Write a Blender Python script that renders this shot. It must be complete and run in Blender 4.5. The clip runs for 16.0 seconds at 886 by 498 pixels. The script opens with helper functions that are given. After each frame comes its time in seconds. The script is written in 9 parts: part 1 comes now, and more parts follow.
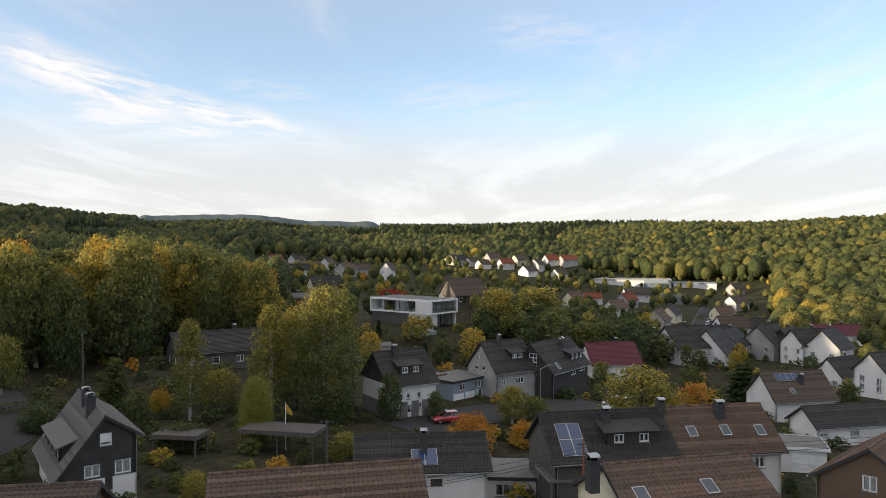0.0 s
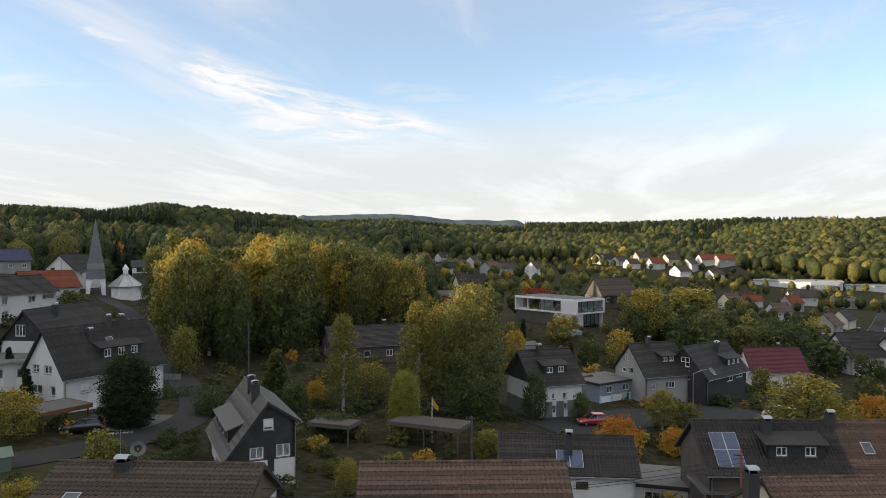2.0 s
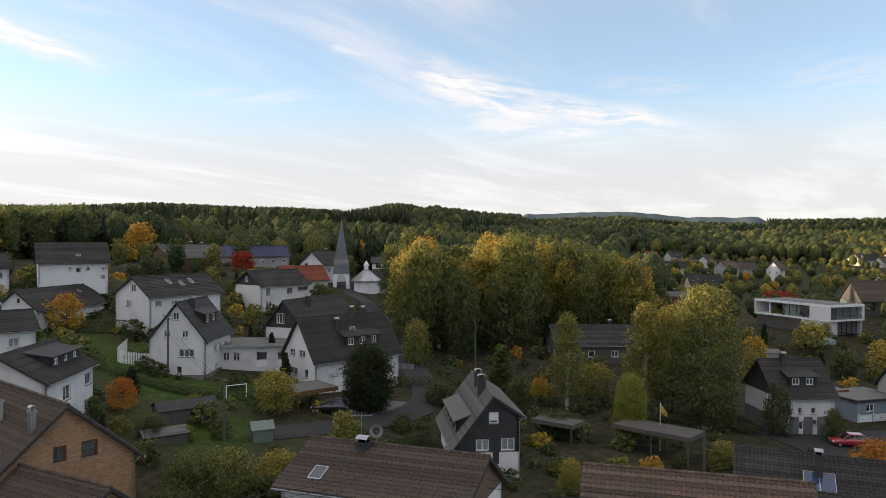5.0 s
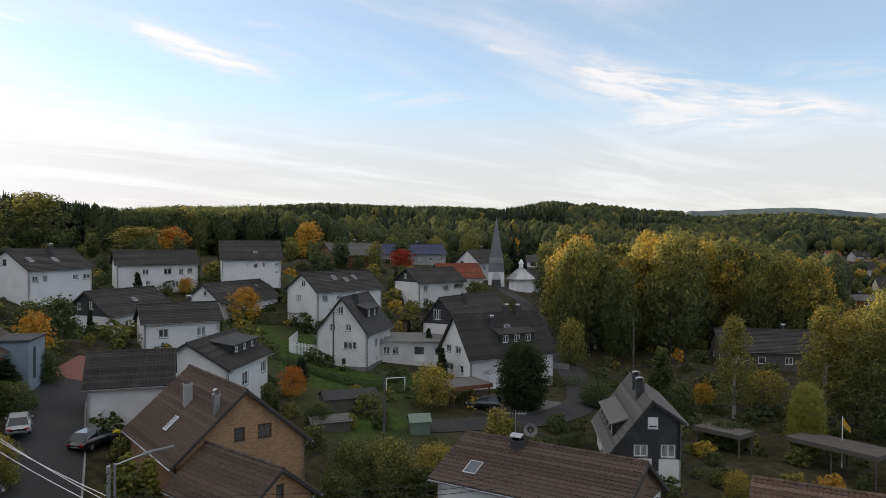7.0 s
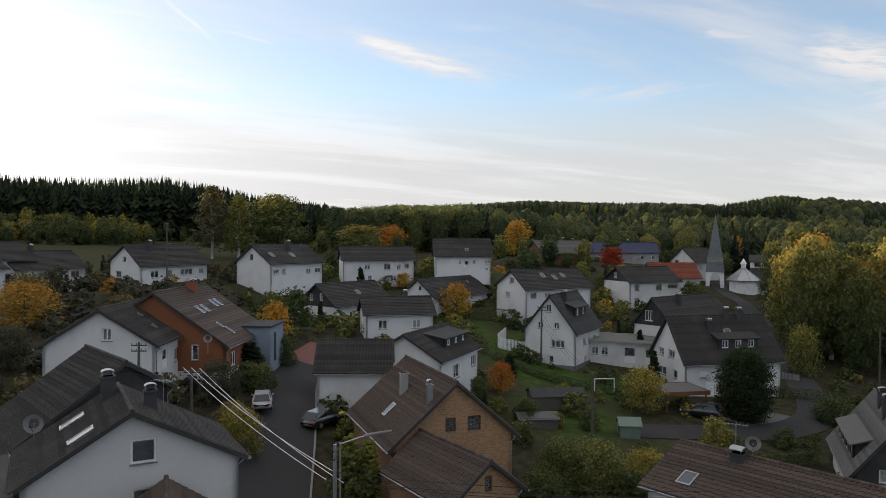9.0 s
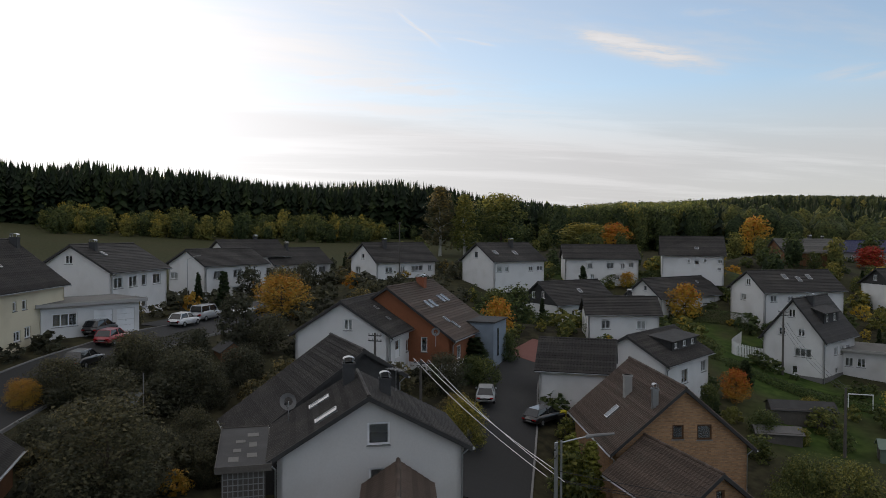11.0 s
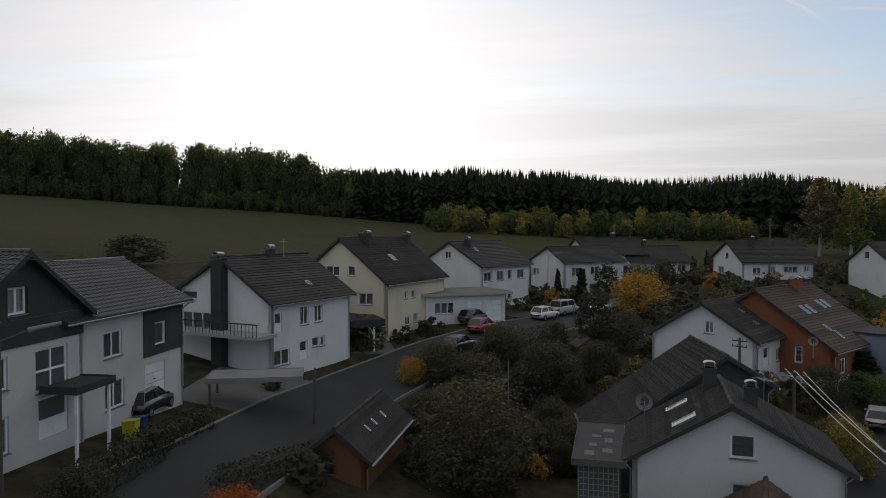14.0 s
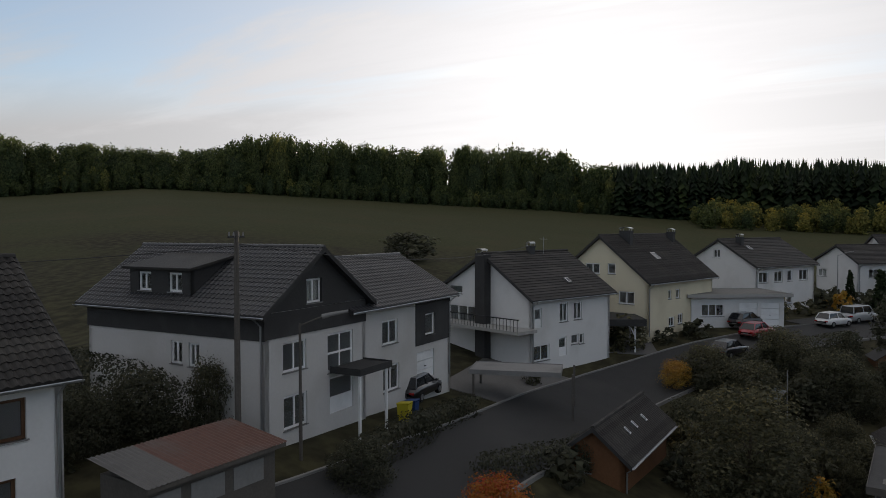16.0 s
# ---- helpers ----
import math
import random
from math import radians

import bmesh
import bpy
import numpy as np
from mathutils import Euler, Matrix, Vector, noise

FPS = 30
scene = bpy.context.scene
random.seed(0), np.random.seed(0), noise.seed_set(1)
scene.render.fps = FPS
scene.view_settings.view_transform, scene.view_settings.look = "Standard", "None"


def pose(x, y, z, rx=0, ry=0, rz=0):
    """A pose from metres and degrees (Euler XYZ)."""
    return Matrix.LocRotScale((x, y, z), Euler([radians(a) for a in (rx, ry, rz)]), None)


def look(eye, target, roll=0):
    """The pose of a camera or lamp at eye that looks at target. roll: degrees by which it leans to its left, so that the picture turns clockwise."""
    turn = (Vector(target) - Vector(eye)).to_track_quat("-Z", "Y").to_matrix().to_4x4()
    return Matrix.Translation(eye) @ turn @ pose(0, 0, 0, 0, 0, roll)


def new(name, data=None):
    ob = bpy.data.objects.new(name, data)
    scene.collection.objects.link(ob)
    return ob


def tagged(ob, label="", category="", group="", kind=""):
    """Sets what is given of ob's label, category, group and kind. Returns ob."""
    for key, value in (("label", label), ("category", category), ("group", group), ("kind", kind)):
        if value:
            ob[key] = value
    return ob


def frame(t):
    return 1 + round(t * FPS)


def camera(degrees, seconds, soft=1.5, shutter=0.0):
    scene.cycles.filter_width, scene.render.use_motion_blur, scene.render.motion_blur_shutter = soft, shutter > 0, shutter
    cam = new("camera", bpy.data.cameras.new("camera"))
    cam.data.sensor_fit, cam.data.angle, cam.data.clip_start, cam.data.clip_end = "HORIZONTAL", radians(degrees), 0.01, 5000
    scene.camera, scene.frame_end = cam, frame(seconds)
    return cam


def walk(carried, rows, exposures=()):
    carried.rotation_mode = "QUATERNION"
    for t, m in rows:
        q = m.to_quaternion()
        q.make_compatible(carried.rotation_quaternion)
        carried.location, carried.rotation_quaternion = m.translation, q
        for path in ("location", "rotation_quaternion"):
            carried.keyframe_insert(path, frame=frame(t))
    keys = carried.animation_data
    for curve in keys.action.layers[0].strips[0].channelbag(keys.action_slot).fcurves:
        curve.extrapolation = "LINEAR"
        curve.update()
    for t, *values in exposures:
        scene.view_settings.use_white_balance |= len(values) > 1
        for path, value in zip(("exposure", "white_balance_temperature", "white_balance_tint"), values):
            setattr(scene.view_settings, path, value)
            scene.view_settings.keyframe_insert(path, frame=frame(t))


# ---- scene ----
# the camera turns where it hovers, 20 m over the gardens
PATH = [
    (0.0, 0.00, -0.24, 0.03),
    (0.5, 2.75, -0.27, 0.07),
    (1.0, 5.66, -0.31, 0.05),
    (1.5, 8.56, -0.33, -0.01),
    (2.0, 11.48, -0.35, -0.04),
    (2.5, 14.45, -0.37, -0.11),
    (3.0, 17.26, -0.40, -0.15),
    (5.5, 32.41, -0.55, -0.20),
    (6.0, 35.61, -0.59, -0.24),
    (6.5, 38.44, -0.62, -0.24),
    (7.0, 41.45, -0.69, -0.21),
    (7.5, 45.16, -0.73, -0.32),
    (8.0, 49.19, -0.80, -0.27),
    (8.5, 53.46, -0.86, -0.28),
    (9.0, 57.92, -0.95, -0.36),
    (11.5, 80.06, -1.23, -0.25),
    (12.0, 84.76, -1.28, -0.28),
    (12.5, 89.05, -1.32, -0.24),
    (13.0, 93.50, -1.36, -0.24),
    (13.5, 98.39, -1.42, -0.20),
    (14.0, 103.28, -1.46, -0.11),
    (14.5, 108.23, -1.53, -0.11),
    (15.0, 113.27, -1.60, -0.11),
    (15.5, 118.13, -1.63, 0.01),
    (16.0, 123.71, -1.67, 0.13),
]
cam = camera(63.17, 16.0, soft=0.9)
EXPOSURES = [(0.0, 0.73), (5.5, 0.70), (9.0, 0.45), (11.5, 0.1), (12.5, -0.05), (14.5, -0.1), (16.0, -0.15)]
walk(cam, [(t, pose(0, 0, 20, 90 + p, r, y)) for t, y, p, r in PATH], EXPOSURES)

# ---- world and sun ----
SUN_AZ, SUN_EL = 111.1, 6.0          # azimuth counted anticlockwise from +y


def heading(az):
    a = radians(az)
    return Vector((-math.sin(a), math.cos(a), 0))


CIRRUS = [
    (40.0, 15.4, 31.0, 13.2, 0.7, 0.75), (34.5, 14.4, 15.0, 7.8, 1.9, 1.1), (26.0, 11.8, 5.0, 7.2, 1.3, 1.0), (31.0, 10.0, 10.0, 7.6, 1.6, 0.9),
    (20.0, 12.5, 2.0, 10.5, 1.2, 0.45), (67.0, 15.9, 52.0, 11.6, 0.9, 1.2), (51.0, 11.0, 33.0, 11.2, 0.8, 0.6), (8.0, 12.0, -16.0, 10.5, 2.2, 0.5),
    (0.0, 17.0, -22.0, 14.5, 2.2, 0.45), (59.0, 16.5, 49.0, 15.4, 0.5, 0.4), (80.0, 17.6, 75.0, 14.0, 0.22, 0.8), (75.5, 15.3, 70.5, 14.4, 0.16, 0.7),
    (73.0, 19.5, 63.0, 18.0, 0.6, 0.8), (92.0, 13.0, 66.0, 10.0, 1.4, 0.6),
]


def make_world():
    world = bpy.data.worlds.new("sky")
    scene.world = world
    world.use_nodes = True
    nt = world.node_tree
    nt.nodes.clear()
    N, L = nt.nodes.new, nt.links.new

    def math_node(op, a, b=None, c=None, clamp=False):
        n = N("ShaderNodeMath")
        n.operation, n.use_clamp = op, clamp
        for i, v in enumerate((a, b, c)):
            if v is None:
                continue
            if isinstance(v, (int, float)):
                n.inputs[i].default_value = v
            else:
                L(v, n.inputs[i])
        return n.outputs[0]

    sky = N("ShaderNodeTexSky")
    sky.sky_type, sky.sun_disc = "NISHITA", False
    sky.sun_elevation, sky.sun_rotation = radians(SUN_EL + 8), radians(-SUN_AZ)
    sky.altitude, sky.air_density, sky.dust_density, sky.ozone_density = 400, 1.0, 0.5, 2.0
    tc = N("ShaderNodeTexCoord")
    norm = N("ShaderNodeVectorMath")
    norm.operation = "NORMALIZE"
    L(tc.outputs["Generated"], norm.inputs[0])
    sep = N("ShaderNodeSeparateXYZ")
    L(norm.outputs[0], sep.inputs[0])
    x, y, z = sep.outputs
    # thin high cloud on a flat layer
    lift = math_node("ADD", math_node("MAXIMUM", z, 0.0), 0.05)
    flat = N("ShaderNodeCombineXYZ")
    L(math_node("DIVIDE", x, lift), flat.inputs[0])
    L(math_node("DIVIDE", y, lift), flat.inputs[1])
    mp = N("ShaderNodeMapping")
    mp.inputs["Rotation"].default_value = (0, 0, radians(-12))
    mp.inputs["Scale"].default_value = (0.95, 0.26, 1)
    mp.inputs["Location"].default_value = (1.7, 0.4, 0)
    L(flat.outputs[0], mp.inputs[0])
    big = N("ShaderNodeTexNoise")
    big.inputs["Scale"].default_value, big.inputs["Detail"].default_value = 0.85, 9
    big.inputs["Roughness"].default_value, big.inputs["Distortion"].default_value = 0.62, 0.35
    L(mp.outputs[0], big.inputs["Vector"])
    cl = N("ShaderNodeMapRange")
    cl.interpolation_type = "SMOOTHSTEP"
    cl.inputs["From Min"].default_value, cl.inputs["From Max"].default_value = 0.45, 0.64
    L(big.outputs[0], cl.inputs["Value"])
    # the veil thickens towards the horizon and towards the sun
    veil = N("ShaderNodeMapRange")
    veil.interpolation_type = "SMOOTHSTEP"
    veil.inputs["From Min"].default_value, veil.inputs["From Max"].default_value = 0.25, 0.09
    L(z, veil.inputs["Value"])
    sund = N("ShaderNodeVectorMath")
    sund.operation = "DOT_PRODUCT"
    L(norm.outputs[0], sund.inputs[0])
    s = heading(SUN_AZ) * math.cos(radians(SUN_EL)) + Vector((0, 0, math.sin(radians(SUN_EL))))
    sund.inputs[1].default_value = s
    near_sun = math_node("POWER", math_node("MAXIMUM", sund.outputs["Value"], 0.0), 4.0)
    core = math_node("POWER", math_node("MAXIMUM", sund.outputs["Value"], 0.0), 14.0)
    # towards the zenith, mostly out of view, white is added to fill the shade
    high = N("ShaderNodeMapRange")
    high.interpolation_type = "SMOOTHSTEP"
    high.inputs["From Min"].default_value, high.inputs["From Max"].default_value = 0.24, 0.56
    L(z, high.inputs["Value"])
    # streaks of cirrus: bearing and height of both ends, width and strength
    az = math_node("MULTIPLY", math_node("ARCTAN2", math_node("MULTIPLY", x, -1.0), y), 180 / math.pi)
    el = math_node("MULTIPLY", math_node("ARCSINE", z), 180 / math.pi)
    flow = N("ShaderNodeCombineXYZ")
    L(az, flow.inputs[0])
    L(el, flow.inputs[1])
    bend = N("ShaderNodeTexNoise")
    bend.inputs["Scale"].default_value, bend.inputs["Detail"].default_value = 0.16, 3
    L(flow.outputs[0], bend.inputs["Vector"])
    wisps = None
    for a0, e0, a1, e1, width, strength in CIRRUS:
        d = math.hypot(a1 - a0, e1 - e0)
        dx, dy = (a1 - a0) / d, (e1 - e0) / d
        u = math_node("ADD", math_node("MULTIPLY", math_node("SUBTRACT", az, a0), dx), math_node("MULTIPLY", math_node("SUBTRACT", el, e0), dy))
        v = math_node("SUBTRACT", math_node("MULTIPLY", math_node("SUBTRACT", el, e0), dx), math_node("MULTIPLY", math_node("SUBTRACT", az, a0), dy))
        v = math_node("ADD", v, math_node("MULTIPLY", math_node("SUBTRACT", bend.outputs[0], 0.5), width * 0.9))
        strand = N("ShaderNodeCombineXYZ")
        L(math_node("MULTIPLY", u, 0.22), strand.inputs[0])
        L(math_node("MULTIPLY_ADD", v, 1.5, math_node("MULTIPLY", u, 0.22)), strand.inputs[1])
        strand.inputs[2].default_value = a0
        fibre = N("ShaderNodeTexNoise")
        fibre.inputs["Scale"].default_value, fibre.inputs["Detail"].default_value, fibre.inputs["Roughness"].default_value = 1.0, 8, 0.62
        L(strand.outputs[0], fibre.inputs["Vector"])
        across = math_node("POWER", 2.718, math_node("MULTIPLY", math_node("POWER", math_node("ABSOLUTE", math_node("DIVIDE", v, width)), 2.0), -1.0))
        ends = math_node("MULTIPLY", math_node("DIVIDE", u, d * 0.25, clamp=True), math_node("DIVIDE", math_node("SUBTRACT", d, u), d * 0.4, clamp=True))
        body = math_node("MULTIPLY", math_node("MULTIPLY", across, ends), math_node("MULTIPLY_ADD", fibre.outputs[0], 3.4, -0.85, clamp=True))
        body = math_node("MULTIPLY", body, strength)
        wisps = body if wisps is None else math_node("MAXIMUM", wisps, body)
    mask = math_node("MAXIMUM", math_node("MULTIPLY_ADD", cl.outputs[0], 0.42, 0.22), math_node("MULTIPLY", veil.outputs[0], 0.88))
    mask = math_node("MAXIMUM", mask, wisps)
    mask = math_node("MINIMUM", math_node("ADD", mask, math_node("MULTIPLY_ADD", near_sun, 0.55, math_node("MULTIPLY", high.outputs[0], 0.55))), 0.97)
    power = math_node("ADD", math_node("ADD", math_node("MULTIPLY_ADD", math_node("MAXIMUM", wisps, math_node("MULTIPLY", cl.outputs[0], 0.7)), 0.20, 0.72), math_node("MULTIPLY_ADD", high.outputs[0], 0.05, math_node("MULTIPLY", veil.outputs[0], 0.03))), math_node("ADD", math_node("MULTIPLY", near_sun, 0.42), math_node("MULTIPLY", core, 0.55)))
    white = N("ShaderNodeVectorMath")
    white.operation = "SCALE"
    white.inputs[0].default_value = (1.0, 0.976, 0.984)
    L(power, white.inputs["Scale"])
    blue = N("ShaderNodeVectorMath")
    blue.operation = "MULTIPLY"
    blue.inputs[1].default_value = (0.247, 0.248, 0.248)
    L(sky.outputs[0], blue.inputs[0])
    mix = N("ShaderNodeMix")
    mix.data_type = "RGBA"
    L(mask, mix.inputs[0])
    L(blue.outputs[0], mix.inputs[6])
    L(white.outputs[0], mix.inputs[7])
    bg = N("ShaderNodeBackground")
    L(mix.outputs[2], bg.inputs[0])
    bg.inputs[1].default_value = 0.66
    out = N("ShaderNodeOutputWorld")
    L(bg.outputs[0], out.inputs[0])


make_world()
sun = new("sun", bpy.data.lights.new("sun", "SUN"))
sun.data.energy, sun.data.angle, sun.data.color = 5.0, radians(0.6), (1.0, 0.80, 0.55)
sun.matrix_world = look(heading(SUN_AZ) * 300 + Vector((0, 0, 300 * math.tan(radians(SUN_EL)))), (0, 0, 0))

# ---- materials ----


def material(name, color, rough=0.8, spread=0.25, grain=6.0, stain=0.6, bump=0.15, bump_scale=40.0, metal=0.0,
             dirt=None, random_by=None, amount=0.2, spec=0.3, coords="Object"):
    """A surface with fine grain and wide stains, in metres of its object."""
    m = bpy.data.materials.new(name)
    m.use_nodes = True
    nt = m.node_tree
    N, L = nt.nodes.new, nt.links.new
    b = nt.nodes["Principled BSDF"]
    b.inputs["Roughness"].default_value, b.inputs["Metallic"].default_value = rough, metal
    b.inputs["Specular IOR Level"].default_value = spec
    tc = N("ShaderNodeTexCoord")
    fine, wide = N("ShaderNodeTexNoise"), N("ShaderNodeTexNoise")
    fine.inputs["Scale"].default_value, fine.inputs["Detail"].default_value = grain, 5
    wide.inputs["Scale"].default_value, wide.inputs["Detail"].default_value = stain, 4
    for n in (fine, wide):
        L(tc.outputs[coords], n.inputs["Vector"])
    dark, light = [c * (1 - spread) for c in color], [min(1, c * (1 + spread)) for c in color]
    a = N("ShaderNodeMix")
    a.data_type = "RGBA"
    a.inputs[6].default_value, a.inputs[7].default_value = (*dark, 1), (*light, 1)
    L(fine.outputs[0], a.inputs[0])
    last = a.outputs[2]
    d = N("ShaderNodeMix")
    d.data_type = "RGBA"
    d.inputs[7].default_value = (*(dirt or [c * 0.7 for c in color]), 1)
    r = N("ShaderNodeMapRange")
    r.inputs["From Min"].default_value, r.inputs["From Max"].default_value = 0.5, 0.72
    r.inputs["To Max"].default_value = 0.7
    L(wide.outputs[0], r.inputs[0])
    L(r.outputs[0], d.inputs[0])
    L(last, d.inputs[6])
    last = d.outputs[2]
    if random_by:
        info = N("ShaderNodeObjectInfo" if random_by == "object" else "ShaderNodeNewGeometry")
        v = N("ShaderNodeMapRange")
        v.inputs["To Min"].default_value, v.inputs["To Max"].default_value = 1 - amount, 1 + amount
        L(info.outputs["Random" if random_by == "object" else "Random Per Island"], v.inputs[0])
        h = N("ShaderNodeHueSaturation")
        L(v.outputs[0], h.inputs["Value"])
        L(last, h.inputs["Color"])
        last = h.outputs[0]
    L(last, b.inputs["Base Color"])
    if bump:
        bn, bt = N("ShaderNodeBump"), N("ShaderNodeTexNoise")
        bt.inputs["Scale"].default_value = bump_scale
        L(tc.outputs[coords], bt.inputs["Vector"])
        bn.inputs["Strength"].default_value, bn.inputs["Distance"].default_value = bump, 0.02
        L(bt.outputs[0], bn.inputs["Height"])
        L(bn.outputs[0], b.inputs["Normal"])
    return m


def leaves(name, stops, spread=0.28):
    """Foliage: the hue of a tree comes from its own tint, its leaves vary one by one."""
    m = bpy.data.materials.new(name)
    m.use_nodes = True
    nt = m.node_tree
    N, L = nt.nodes.new, nt.links.new
    b = nt.nodes["Principled BSDF"]
    b.inputs["Roughness"].default_value, b.inputs["Specular IOR Level"].default_value = 0.65, 0.2
    at = N("ShaderNodeAttribute")
    at.attribute_name = "tint"
    geo = N("ShaderNodeNewGeometry")
    obj = N("ShaderNodeObjectInfo")
    add = N("ShaderNodeMath")
    add.operation = "ADD"
    L(at.outputs["Fac"], add.inputs[0])
    shift = N("ShaderNodeMath")
    shift.operation = "MULTIPLY_ADD"
    shift.inputs[1].default_value, shift.inputs[2].default_value = 0.2, -0.10
    L(geo.outputs["Random Per Island"], shift.inputs[0])
    L(shift.outputs[0], add.inputs[1])
    ramp = N("ShaderNodeValToRGB")
    ramp.color_ramp.elements[0].position, ramp.color_ramp.elements[0].color = 0, (*stops[0], 1)
    ramp.color_ramp.elements[1].position, ramp.color_ramp.elements[1].color = 1, (*stops[-1], 1)
    for i, c in enumerate(stops[1:-1], 1):
        ramp.color_ramp.elements.new(i / (len(stops) - 1)).color = (*c, 1)
    L(add.outputs[0], ramp.inputs[0])
    hv = N("ShaderNodeHueSaturation")
    v = N("ShaderNodeMapRange")
    v.inputs["To Min"].default_value, v.inputs["To Max"].default_value = 1 - spread, 1 + spread
    L(geo.outputs["Random Per Island"], v.inputs[0])
    L(v.outputs[0], hv.inputs["Value"])
    L(ramp.outputs[0], hv.inputs["Color"])
    L(hv.outputs[0], b.inputs["Base Color"])
    tr = N("ShaderNodeBsdfTranslucent")
    L(hv.outputs[0], tr.inputs[0])
    mx = N("ShaderNodeMixShader")
    mx.inputs[0].default_value = 0.42
    L(b.outputs[0], mx.inputs[1])
    L(tr.outputs[0], mx.inputs[2])
    L(mx.outputs[0], nt.nodes["Material Output"].inputs[0])
    return m


def canopy_material(stops):
    """The leafy face of a whole crown, seen from afar: clumps of leaves, the shade between them painted in by noise."""
    m = leaves("leafy_canopy", stops, 0.1)
    nt = m.node_tree
    N, L = nt.nodes.new, nt.links.new
    hv = next(n for n in nt.nodes if n.type == "HUE_SAT")
    ramp = next(n for n in nt.nodes if n.type == "VALTORGB")
    last = ramp.inputs[0].links[0].from_socket
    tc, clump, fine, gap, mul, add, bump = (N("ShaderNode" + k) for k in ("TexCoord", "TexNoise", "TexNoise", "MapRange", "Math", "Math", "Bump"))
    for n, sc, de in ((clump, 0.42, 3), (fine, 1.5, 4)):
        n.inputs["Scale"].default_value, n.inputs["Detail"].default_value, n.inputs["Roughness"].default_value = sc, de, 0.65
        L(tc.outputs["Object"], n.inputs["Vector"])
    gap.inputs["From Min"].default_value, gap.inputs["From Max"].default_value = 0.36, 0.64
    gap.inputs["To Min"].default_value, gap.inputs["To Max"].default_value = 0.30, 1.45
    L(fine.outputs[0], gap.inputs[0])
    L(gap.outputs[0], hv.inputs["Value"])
    mul.operation, add.operation = "MULTIPLY_ADD", "ADD"
    mul.inputs[1].default_value, mul.inputs[2].default_value = 0.5, -0.25
    L(clump.outputs[0], mul.inputs[0])
    L(mul.outputs[0], add.inputs[0])
    L(last, add.inputs[1])
    L(add.outputs[0], ramp.inputs[0])
    bump.inputs["Strength"].default_value, bump.inputs["Distance"].default_value = 1.0, 0.9
    L(fine.outputs[0], bump.inputs["Height"])
    L(bump.outputs[0], nt.nodes["Principled BSDF"].inputs["Normal"])
    return m


AUTUMN = [(0.056, 0.080, 0.034), (0.120, 0.140, 0.047), (0.255, 0.232, 0.060), (0.50, 0.35, 0.055), (0.46, 0.18, 0.03), (0.36, 0.045, 0.03)]


def glass_material():
    m = bpy.data.materials.new("window_glass")
    m.use_nodes = True
    b = m.node_tree.nodes["Principled BSDF"]
    b.inputs["Base Color"].default_value = (0.75, 0.8, 0.8, 1)
    b.inputs["Roughness"].default_value = 0.03
    b.inputs["Transmission Weight"].default_value = 0.9
    b.inputs["IOR"].default_value = 1.5
    return m


